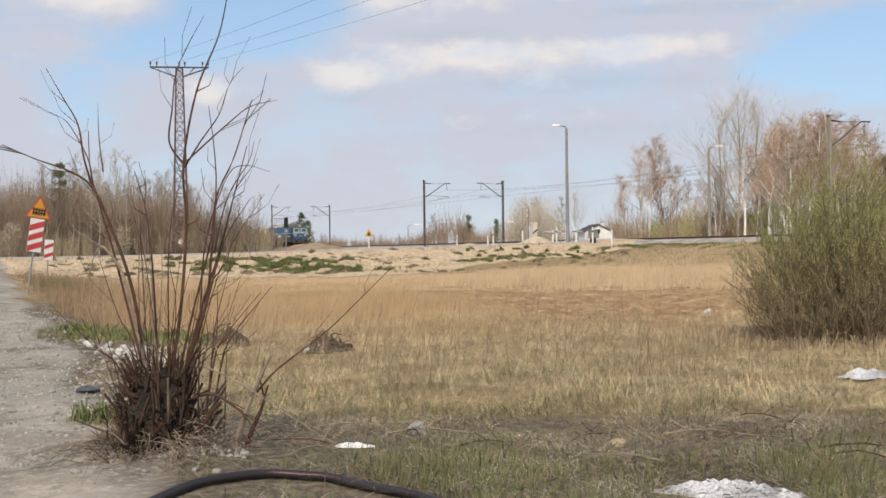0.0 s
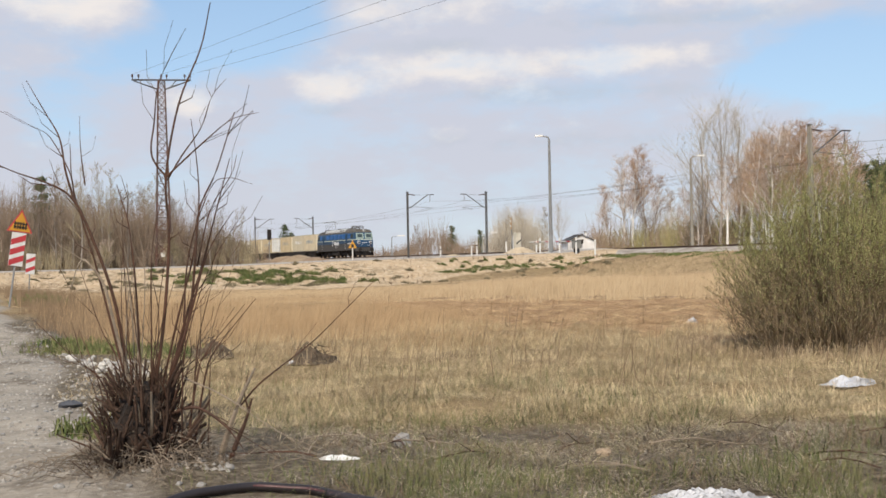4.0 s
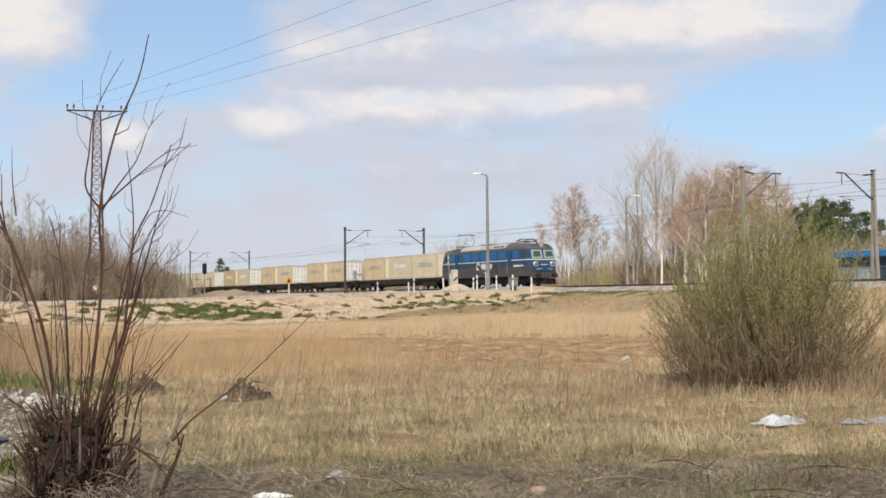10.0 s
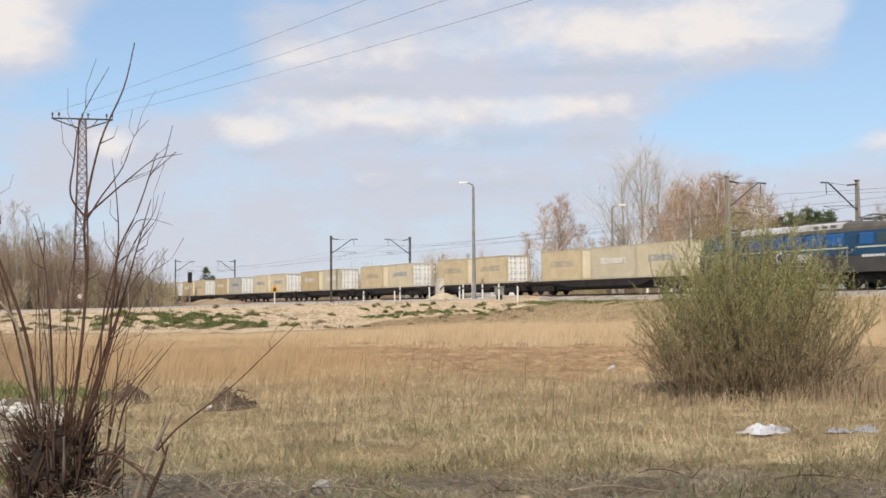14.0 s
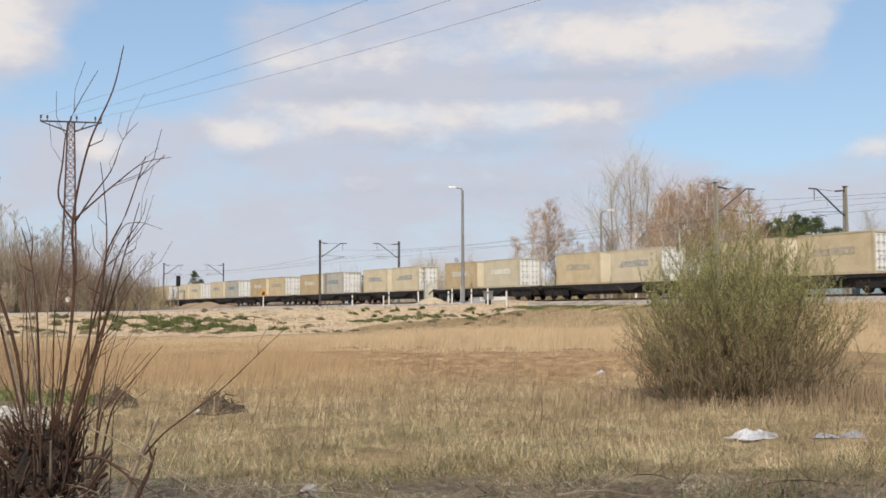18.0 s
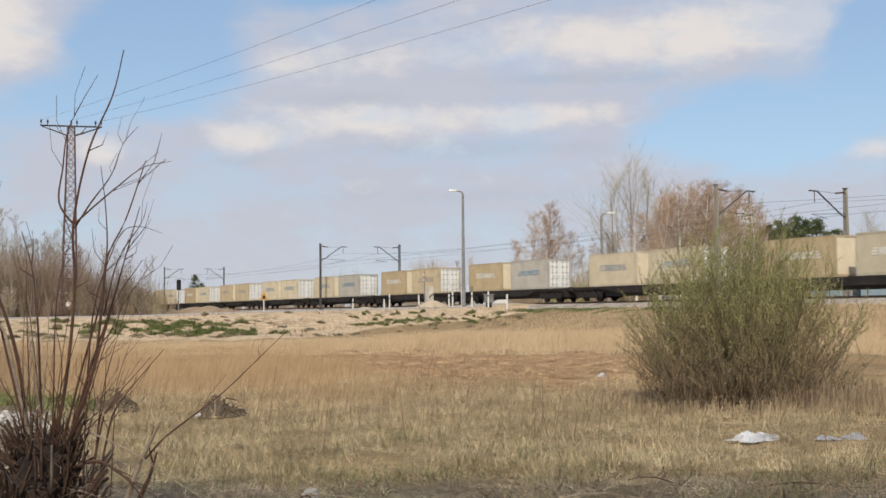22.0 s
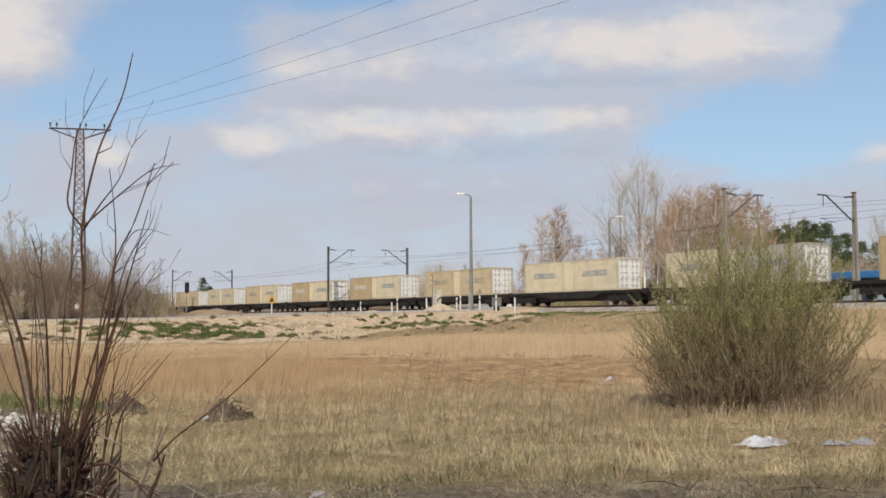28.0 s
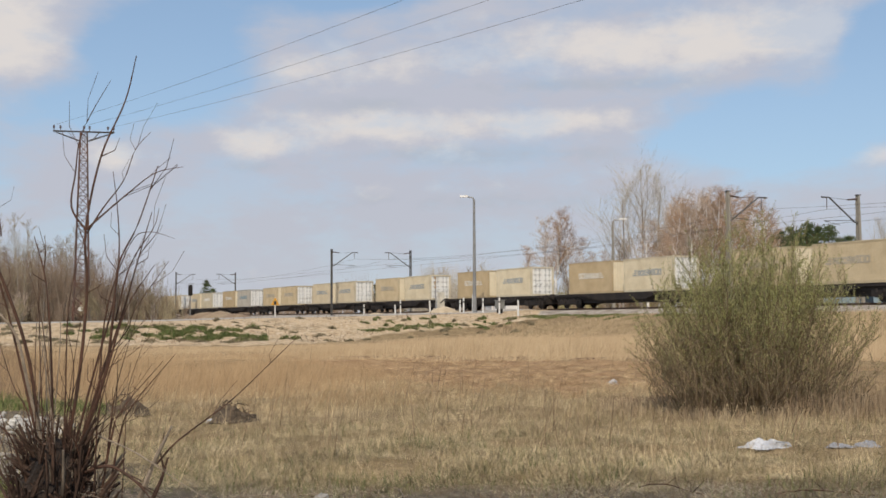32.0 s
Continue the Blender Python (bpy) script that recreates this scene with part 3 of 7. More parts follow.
def build_engine():
    e = thing("electric_locomotive", "blue and dark grey electric freight locomotive with two pantographs, pulling containers", "locomotive")
    blue = paint("engine_blue", (0.018, 0.07, 0.145), 0.4, second=(0.016, 0.05, 0.10), vary=0.12, scale=0.6)
    sky_blue = paint("engine_panel_blue", (0.022, 0.13, 0.36), 0.35, second=(0.018, 0.10, 0.28), vary=0.1)
    grey = paint("engine_dark_grey", (0.058, 0.056, 0.054), 0.55, second=(0.085, 0.075, 0.065), vary=0.2, scale=0.7)
    roof_m = paint("engine_roof_pale", (0.50, 0.50, 0.47), 0.6, second=(0.36, 0.35, 0.32), vary=0.12)
    roof_d = paint("engine_roof_dirty", (0.13, 0.115, 0.09), 0.7, second=(0.08, 0.07, 0.06), vary=0.2)
    lime = paint("engine_stripe", (0.62, 0.66, 0.50), 0.5)
    white = paint("engine_white", (0.72, 0.73, 0.72), 0.5)
    glass = paint("engine_glass", (0.05, 0.075, 0.08), 0.08, vary=0.02)
    chrome = paint("lamp_chrome", (0.55, 0.55, 0.53), 0.35, metal=0.3)
    L, W = 17.8, 1.49

    def ring(x, w0, w1, z0, z1):
        return [(x, -w0, z0), (x, w0, z0), (x, w1, z1), (x, -w1, z1)]

    # lower body: dark grey foot, blue belt; both ends taper in plan
    def belt(name, m, z0, z1, r0, r1, out0=0.0, out1=0.0):
        """A band of the body between two heights; r: how far the nose is set back there."""
        s = []
        for x, q in ((-L, 0.86), (-L + .45, .97), (-L + 1.6, 1.0), (-1.6, 1.0), (-.45, .97), (0, 0.86)):
            end = x in (-L, 0)
            near = -1 if x < -L / 2 else 1
            k = 1.0 if end else (.6 if q == .97 else 0.0)
            y0, y1 = (W + out0) * q, (W + out1) * q
            s.append([(x - near * r0 * k, -y0, z0), (x - near * r0 * k, y0, z0), (x - near * r1 * k, y1, z1), (x - near * r1 * k, -y1, z1)])
        return loft(s).ob(name, m, e)

    belt("skirt", grey, .98, 1.98, .06, .0)
    belt("lower_body", blue, 1.98, 2.43, .0, .02)
    belt("stripe", lime, 2.43, 2.515, .02, .03, .006, .006)
    belt("upper_body", blue, 2.515, 3.38, .03, .34, 0.0, -.10)
    belt("roof_edge", roof_d, 3.38, 3.58, .34, .44, -.10, -.16)
    # roof: rounded, pale in the middle, dirty at the ends
    prof = [(-1.33, 3.58), (-1.12, 3.84), (-.7, 3.99), (0, 4.04), (.7, 3.99), (1.12, 3.84), (1.33, 3.58)]
    for x0, x1, m, nm in ((-L + 4.1, -4.6, roof_m, "roof"), (-4.6, -.62, roof_d, "roof_end"), (-L + .62, -L + 4.1, roof_d, "roof_end")):
        t0, t1 = (1.0, .55 if x1 > -1 else 1.0), (.55 if x0 < -L + 1 else 1.0, 1.0)
        a = [(x0, y * (.9 if x0 < -L + 1 else 1), 3.58 + (z - 3.58) * t1[0]) for y, z in prof]
        b_ = [(x1, y * (.9 if x1 > -1 else 1), 3.58 + (z - 3.58) * t0[1]) for y, z in prof]
        loft([a, b_]).ob(nm, m, e)
    # vents in the roof slope, three at each end of the pale part
    for x in (-5.3, -6.0, -6.7, -L + 2.6, -L + 3.3, -L + 4.0):
        for sg in (-1, 1):
            g = Geo()
            for k in range(4):
                g.box(x - .26, x + .26, sg * 1.27 - .02, sg * 1.27 + .02, 3.58 + k * .06, 3.62 + k * .06)
            g.ob("roof_vent", grey, e)
    # side: windows with lighter panels, cab door, cab window
    for sg in (-1, 1):
        y = sg * (W - .045)
        for i in range(5):
            x = -5.0 - i * 1.75
            p = Geo().bbox(x - .68, x + .68, y - .05, y + .03, 2.62, 3.26, .03)
            p.ob("side_panel", sky_blue, e)
        for x in (-2.55, -L + 2.55):
            Geo().bbox(x - .5, x + .5, y - .05, y + .03, 2.62, 3.24, .03).ob("cab_panel", sky_blue, e)
        for x in (-3.6, -L + 3.6):
            d = Geo().bbox(x - .34, x + .34, sg * W - .03, sg * W + .012, 1.99, 3.2, .02).ob("cab_door", blue, e)
            Geo().tube([(x - .42, sg * (W + .05), 1.2), (x - .42, sg * (W + .05), 2.6)], .018, 6).ob("grab_rail", chrome, d)
        for x in (-1.35, -L + 1.35):
            Geo().bbox(x - .42, x + .42, sg * (W - .05) - .03, sg * (W - .05) + .035, 2.66, 3.2, .03).ob("cab_side_window", glass, e)
        # badge and unreadable lettering
        g = Geo()
        for k in range(9):
            a = radians(30 + k * 33)
            r = .40 - .018 * k
            x, z = -9.75 + r * math.cos(a) * .8, 2.0 + r * math.sin(a)
            g.box(x - .09, x + .09, sg * W - .015, sg * W + .012, z - .07, z + .07)
        g.ob("badge", white, e)
        g, x = Geo(), -9.1
        for k, wd in enumerate((.3, .26, .3, .26, .28, .28, .26, .26)):
            g.box(x, x + wd - .05, sg * W - .015, sg * W + .01, 1.84, 2.32 if k < 3 else 2.22)
            x += wd
        g.box(-8.9, -7.0, sg * W - .015, sg * W + .01, 1.72, 1.77)
        g.box(-8.6, -7.6, sg * W - .015, sg * W + .01, 1.42, 1.48)
        g.ob("lettering", white, e)
        g, x = Geo(), -2.9
        for k in range(7):
            g.box(x, x + .2, sg * W - .015, sg * W + .01, 1.86, 2.02)
            x += .25
        g.ob("lettering", white, e)
    # both noses
    for end in (1, -1):
        def X(d):
            return d if end > 0 else -L - d

        def bx(g, a, b_, y0, y1, z0, z1):
            g.box(min(X(a), X(b_)), max(X(a), X(b_)), y0, y1, z0, z1)
            return g

        for y in (-.66, .66):
            g = Geo()
            v = [(X(-.05), y - .58, 2.58), (X(-.05), y + .58, 2.58), (X(-.27), y + .54, 3.28), (X(-.27), y - .54, 3.28),
                 (X(-.16), y - .58, 2.58), (X(-.16), y + .58, 2.58), (X(-.37), y + .54, 3.28), (X(-.37), y - .54, 3.28)]
            fr = paint("window_seal_pale", (0.34, 0.43, 0.37), 0.5)
            g.add(v, [(0, 1, 2, 3), (4, 7, 6, 5), (0, 4, 5, 1), (1, 5, 6, 2), (2, 6, 7, 3), (3, 7, 4, 0)]).ob("windscreen_frame", fr, e)
            g = Geo()
            v2 = [(X(-.035), y - .38, 2.74), (X(-.035), y + .38, 2.74), (X(-.22), y + .36, 3.17), (X(-.22), y - .36, 3.17),
                  (X(-.1), y - .38, 2.74), (X(-.1), y + .38, 2.74), (X(-.3), y + .36, 3.17), (X(-.3), y - .36, 3.17)]
            g.add(v2, [(0, 1, 2, 3), (4, 7, 6, 5), (0, 4, 5, 1), (1, 5, 6, 2), (2, 6, 7, 3), (3, 7, 4, 0)]).ob("windscreen", glass, e)
            hl = Geo().tube([(X(-.1), y * 1.35, 2.05), (X(.07), y * 1.35, 2.05), (X(.1), y * 1.35, 2.05)], [.24, .24, .2], 16).ob("headlight", chrome, e)
            Geo().tube([(X(.095), y * 1.35, 2.05), (X(.115), y * 1.35, 2.05)], [.17, .14], 14).ob("lens", paint("lamp_lens", (0.12, 0.13, 0.14), 0.12), hl)
            bx(Geo(), -.05, .03, y * 1.35 - .11, y * 1.35 + .11, 1.6, 1.7).ob("marker_lamp", paint("red_lens", (0.12, 0.02, 0.018), 0.4), e)
            Geo().tube([(X(-.1), y / .66 * .875, 1.05), (X(.42), y / .66 * .875, 1.05), (X(.43), y / .66 * .875, 1.05), (X(.6), y / .66 * .875, 1.05)], [.14, .12, .24, .24], 12).ob("buffer", DARK, e)
            Geo().tube([(X(.12), y * 1.2, 1.5), (X(.16), y * 1.2, 1.62), (X(.16), y * .5, 1.62)], .018, 6).ob("handrail", white, e)
        bx(Geo(), -.08, .022, -1.25, 1.25, 1.42, 1.975).ob("nose_panel", blue, e)
        bx(Geo(), -.3, .1, -1.35, 1.35, .78, 1.24).ob("buffer_beam", grey, e)
        g = Geo().add([(X(.05), -1.3, .2), (X(.4), 0, .2), (X(.05), 1.3, .2), (X(-.1), -1.3, .75), (X(.15), 0, .75), (X(-.1), 1.3, .75)],
                      [(0, 1, 4, 3), (1, 2, 5, 4), (0, 3, 4, 1), (1, 4, 5, 2)])
        g.ob("snow_plough", DARK, e)
        Geo().tube([(X(-.5), 0, 3.66), (X(-.33), 0, 3.66)], [.16, .13], 12).ob("top_lamp", chrome, e)
        bx(Geo(), .0, .03, -.35, .35, 1.98, 2.04).ob("number_plate", white, e)
        g = Geo()
        for k in range(3):
            g.tube([(X(.05), -.35 + k * .35, 1.15), (X(.35), -.3 + k * .3, .75), (X(.1), -.25 + k * .25, .6)], .035, 6)
        g.ob("brake_hoses", DARK, e)
    # bogies with three axles each, boxes between them
    for c in (-4.1, -L + 4.1):
        bogie_parts(e, (c - 1.85, c, c + 1.85), DARK, .62)
    g = Geo()
    for y in (-1.3, .75):
        g.bbox(-L / 2 - 1.5, -L / 2 + 1.5, y, y + .55, .35, .98, .06)
    g.box(-L + .9, -.9, -.95, .95, .36, .985)
    g.ob("battery_box", DARK, e)
    # roof gear and pantographs: the rear one raised
    g = Geo()
    for x in np.linspace(-L + 5.5, -5.5, 7):
        g.tube([(x, .3, 3.88), (x, .3, 4.1)], [.07, .05], 8)
    g.tube([(-L + 5.2, .3, 4.1), (-5.2, .3, 4.1)], .03, 6)
    g.tube([(-L + 5.2, -.4, 4.02), (-5.2, -.4, 4.02)], .03, 6)
    g.bbox(-9.3, -8.2, -.8, .0, 3.86, 4.08, .03)
    g.bbox(-11.4, -10.6, -.2, .6, 3.86, 4.12, .03)
    g.ob("roof_busbar", roof_d, e)
    for x, up in ((-2.9, False), (-L + 2.9, True)):
        g = Geo()
        for y in (-.6, .6):
            for q in (-.75, .75):
                g.tube([(x + q, y, 3.75), (x + q, y, 4.05)], [.09, .06], 8)
            g.bar((x - .9, y, 4.07), (x + .9, y, 4.07), .06)
        for q in (-.75, .75):
            g.bar((x + q, -.65, 4.07), (x + q, .65, 4.07), .06)
        p = g.ob("pantograph", roof_d, e, "raised pantograph" if up else "folded pantograph")
        g = Geo()
        zt, zm, o = (RAISED, 4.62, 1.15) if up else (4.3, 4.2, 1.3)
        for sgx in (-1, 1):
            for y in (-.55, .55):
                g.bar((x + sgx * .25, y, 4.1), (x + sgx * o, y * .8, zm), .045)
                g.bar((x + sgx * o, y * .8, zm), (x + sgx * .12, y * .75, zt - .06), .035)
            g.bar((x + sgx * o, -.45, zm), (x + sgx * o, .45, zm), .03)
        g.ob("pantograph_arms", roof_d, p)
        g = Geo()
        for q in (-.15, .15):
            g.tube([(x + q, -.95, zt - .14), (x + q, -.65, zt), (x + q, .65, zt), (x + q, .95, zt - .14)], .03, 6)
        g.ob("collector_head", roof_d, p)
    # the upper body, roof and roof gear stand a little taller
    for ob in e.children_recursive:
        for v in ob.data.vertices:
            v.co.z += max(0.0, v.co.z - 2.5) * .1
    TRAIN.append((e, 0.0, 0, 0))


RAISED = 5.21
build_engine()

# ---- line-side masts and wires ----
GALV = mat("galvanised_steel", (0.30, 0.30, 0.29), 0.6, 0.4, vary=0.15, scale=1, fine=15)
MAST_DARK = mat("mast_dark_steel", (0.12, 0.115, 0.11), 0.6, 0.3, vary=0.2, scale=1, fine=15)
MAST_CONC = mat("mast_concrete", (0.30, 0.27, 0.22), 0.9, vary=0.15, scale=0.7, fine=20, bump=0.2, second=(0.22, 0.20, 0.165))
WIRE = mat("wire_dark", (0.10, 0.095, 0.09), 0.6, 0.2)
RUST = mat("rusted_lattice", (0.17, 0.08, 0.055), 0.8, vary=0.25, scale=0.5, fine=10, second=(0.10, 0.085, 0.075))
WHITE = mat("white_paint", (0.74, 0.74, 0.71), 0.6, vary=0.06, scale=2, fine=20, second=(0.6, 0.58, 0.53))
PORCELAIN = mat("insulator_brown", (0.09, 0.05, 0.035), 0.3, vary=0.1)


def mast(s, u, out, concrete, top=7.65):
    """A catenary mast; out: +1 or -1, the side to which its arm reaches over the track."""
    label = "tall concrete catenary mast beside the railway" if concrete else "dark steel catenary mast beside the railway"
    m = thing("catenary_mast", label, "mast", "catenary masts", rail_pose(s, u))
    g = Geo()
    if concrete:
        for dx in (-.14, .14):
            g.tube([(dx * 2.1, 0, -.95), (dx, 0, 3.2), (dx * .6, 0, top)], [.145, .12, .085], 10)
        for z in np.arange(.4, top, 1.1):
            w = .26 if z < 3 else .16
            g.box(-w, w, -.07, .07, z, z + .16)
        g.ob("pole", MAST_CONC, m)
    else:
        for dx in (-.18, .18):
            g.box(dx - .035, dx + .035, -.06, .06, -.95, top)
        for i, z in enumerate(np.arange(-.2, top - .4, .62)):
            sg = 1 if i % 2 else -1
            g.bar((-.17 * sg, 0, z), (.17 * sg, 0, z + .6), .035)
        g.ob("pole", MAST_DARK, m)
    Geo().box(-.17, .17, -.13, .13, top, top + .06).ob("cap", MAST_DARK, m)
    Geo().bbox(-.5, .5, -.45, .45, -1.2, -.72, .04).ob("footing", CONCRETE, m)
    o = out
    arm = Geo()
    arm.tube([(0, 0, 5.68), (0, o * .35, 5.75), (0, o * 2.75, 7.38), (0, o * 3.5, 7.38)], .055, 8)
    arm = arm.ob("bracket_arm", MAST_DARK, m)
    g = Geo()
    g.tube([(0, o * .1, 7.4), (0, o * .95, 7.3)], [.06, .06], 8)
    g.ob("insulator", PORCELAIN, arm)
    Geo().tube([(0, o * 3.0, 7.35), (0, o * 3.0, 6.6)], .03, 6).ob("insulator", PORCELAIN, arm)
    Geo().tube([(0, o * .95, 7.3), (0, o * 3.3, 7.4)], .014, 4).ob("stay_wire", WIRE, arm)
    Geo().tube([(0, o * .2, 5.9), (0, o * 3.3, 5.75)], .022, 5).tube([(0, o * 3.3, 5.75), (0, o * 1.8, 5.5)], .018, 5).ob("registration_arm", MAST_DARK, arm)
    return m


def wire(name, label, pts, r=0.012, group=""):
    tagged(Geo().tube(pts, r, 4).ob(name, WIRE), label, "wire", group)


def build_catenary():
    near, far = (-341.0, -271.0, -201.0, -128.8, -58.8, 11.0, 80.0), (-338.0, -268.0, -198.3, -127.4, -56.7, 13.0, 82.0)
    for i, s in enumerate(near):
        mast(s, -3.0, 1, concrete=s > -100)
    for i, s in enumerate(far):
        mast(s, SPACING + 3.0, -1, concrete=s > -100)
    for stations, u in ((near, 0.0), (far, SPACING)):
        mess, cont = [], []
        for a, b_ in zip(stations[:-1], stations[1:]):
            for k in range(10):
                t = k / 10
                x, y = on_track(a + (b_ - a) * t, u)
                mess.append((x, y, RAIL_Z + 6.55 - 1.0 * 4 * t * (1 - t)))
                cont.append((x, y, RAIL_Z + 5.5))
        wire("messenger_wire", "sagging dark catenary wire over the track", mess, .009, "overhead wires")
        wire("contact_wire", "straight dark contact wire over the track", cont, .009, "overhead wires")
        g = Geo()
        for i in range(2, len(mess), 3):
            g.tube([mess[i], cont[i]], .006, 3)
        tagged(g.ob("dropper_wires", WIRE), "thin dropper wires between contact and catenary wire", "wire", kind="stuff")


build_catenary()


def build_pylon():
    px, py, H = -44.5, 147.3, 25.0
    z0 = ground_z(px, py)
    py_ = thing("power_pylon", "rusty steel lattice pylon with a flat crossarm, standing before bare trees", "pylon", at=pose(px, py, z0 - .15, 0, 0, 12))

    def half(z):
        return 1.0 - 0.58 * z / H

    for sx in (-1, 1):
        for sy in (-1, 1):
            Geo().bar((sx * half(0), sy * half(0), 0), (sx * half(H), sy * half(H), H), .13).ob("leg", RUST, py_)
    g, z = Geo(), .2
    while z < H - .5:
        st = 1.55 * half(z) / half(0) + .25
        a, b_ = half(z), half(min(z + st, H))
        z1 = min(z + st, H)
        for sx, sy, tx, ty in ((-1, -1, 1, -1), (1, -1, 1, 1), (1, 1, -1, 1), (-1, 1, -1, -1)):
            g.bar((sx * a, sy * a, z), (tx * b_, ty * b_, z1), .07)
            g.bar((tx * a, ty * a, z), (sx * b_, sy * b_, z1), .07)
            g.bar((sx * b_, sy * b_, z1), (tx * b_, ty * b_, z1), .06)
        z += st
    g.ob("lattice", RUST, py_)
    g = Geo()
    for y in (-.38, .38):
        g.bar((-3.8, y * .4, H + .1), (3.8, y * .4, H + .1), .16)
        for sg in (-1, 1):
            g.bar((sg * 3.6, y * .4, H), (sg * .42, y, H - 1.15), .1)
            g.bar((sg * 1.9, y * .4, H + .05), (sg * 1.2, y, H - .85), .06)
    g.ob("crossarm", MAST_DARK, py_)
    for x in (-3.7, -2.9, .0, .7, 3.0, 3.7):
        Geo().tube([(x, 0, H + .15), (x, 0, H + .45), (x, 0, H + .5), (x, 0, H + .85)], [.05, .05, .14, .11], 8).ob("insulator", PORCELAIN, py_)
    Geo().box(-.25, .25, -1.0, -.97, 1.9, 2.4).ob("warning_plate", WHITE, py_)
    for sx in (-1, 1):
        for sy in (-1, 1):
            Geo().box(sx - .3, sx + .3, sy - .3, sy + .3, -.6, .3).ob("footing", CONCRETE, py_)
    return px, py, z0 + H + .7


def build_power_lines():
    px, py, top = build_pylon()
    a = radians(12)
    for x, end in ((-3.7, (66, -14)), (.0, (72, -10)), (3.7, (79, -6))):
        x0, y0 = px + x * math.cos(a), py + x * math.sin(a)
        p = []
        for k in range(41):
            t = k / 40
            p.append((x0 + (end[0] - x0) * t, y0 + (end[1] - y0) * t, top + (26.5 - top) * t - 4.0 * 2.2 * t * (1 - t)))
        wire("power_line", "thin dark power line across the sky", p, .014, "power lines")


build_power_lines()


# ---- street lamps, signal, signs ----
def street_lamp(x, y, h, arm, pole_m, label, r=.09):
    z = ground_z(x, y)
    l = thing("street_lamp", label, "street lamp", "street lamps", pose(x, y, z - .05))
    Geo().tube([(0, 0, 0), (0, 0, h * .35), (0, 0, h - .25)], [r * 1.5, r * 1.15, r * .8], 10).ob("pole", pole_m, l)
    Geo().tube([(0, 0, h - .25), (arm * .12, 0, h - .04), (arm * .6, 0, h + .04)], [r * .7, r * .55, r * .4], 8).ob("bracket", pole_m, l)
    g = Geo()
    g.extrude([(-.16, h + .0), (.16, h + .0), (.12, h + .16), (-.12, h + .16)], min(arm * .55, arm * 1.25), max(arm * .55, arm * 1.25))
    g.ob("lamp_head", WHITE, l)
    Geo().bbox(-.14, .14, -.14, .14, .5, 1.4, .03).ob("fuse_cover", pole_m, l)
    return l


street_lamp(4.15, 101.4, 10.4, -1.0, GALV, "tall grey street lamp at the level crossing", .13)
street_lamp(18.42, 113.0, 9.3, 1.1, MAST_CONC, "concrete street lamp behind the railway", .12)
street_lamp(34.8, 118.0, 9.2, 1.0, MAST_CONC, "concrete street lamp behind the railway", .12)
street_lamp(-16.7, 169.2, 3.6, 1.6, GALV, "low grey lamp post beyond the tracks", .07)
street_lamp(-3.0, 176.0, 4.0, 1.6, GALV, "low grey lamp post beyond the tracks", .07)


def build_signal():
    x, y = on_track(-192.0, -2.9)
    s = thing("railway_signal", "black railway signal head on a grey post", "signal", at=pose(x, y, RAIL_Z - .9, 0, 0, HEAD + 180))
    Geo().tube([(0, 0, 0), (0, 0, 5.6)], .09, 8).ob("post", GALV, s)
    h = Geo().bbox(-.12, .12, -.35, .35, 4.3, 6.1, .12).ob("signal_head", DARK, s)
    for z in (4.6, 5.0, 5.4, 5.8):
        Geo().tube([(-.3, 0, z), (-.1, 0, z)], [.14, .14], 10).ob("visor", DARK, h)
    Geo().box(-.02, .02, -.2, .2, 3.5, 3.9).ob("plate", WHITE, s)


build_signal()

RED = mat("sign_red", (0.50, 0.045, 0.05), 0.5, vary=0.06)
YELLOW = mat("sign_yellow", (0.60, 0.29, 0.025), 0.5, vary=0.05)
BLACK = mat("sign_black", (0.02, 0.02, 0.02), 0.5, vary=0.05)


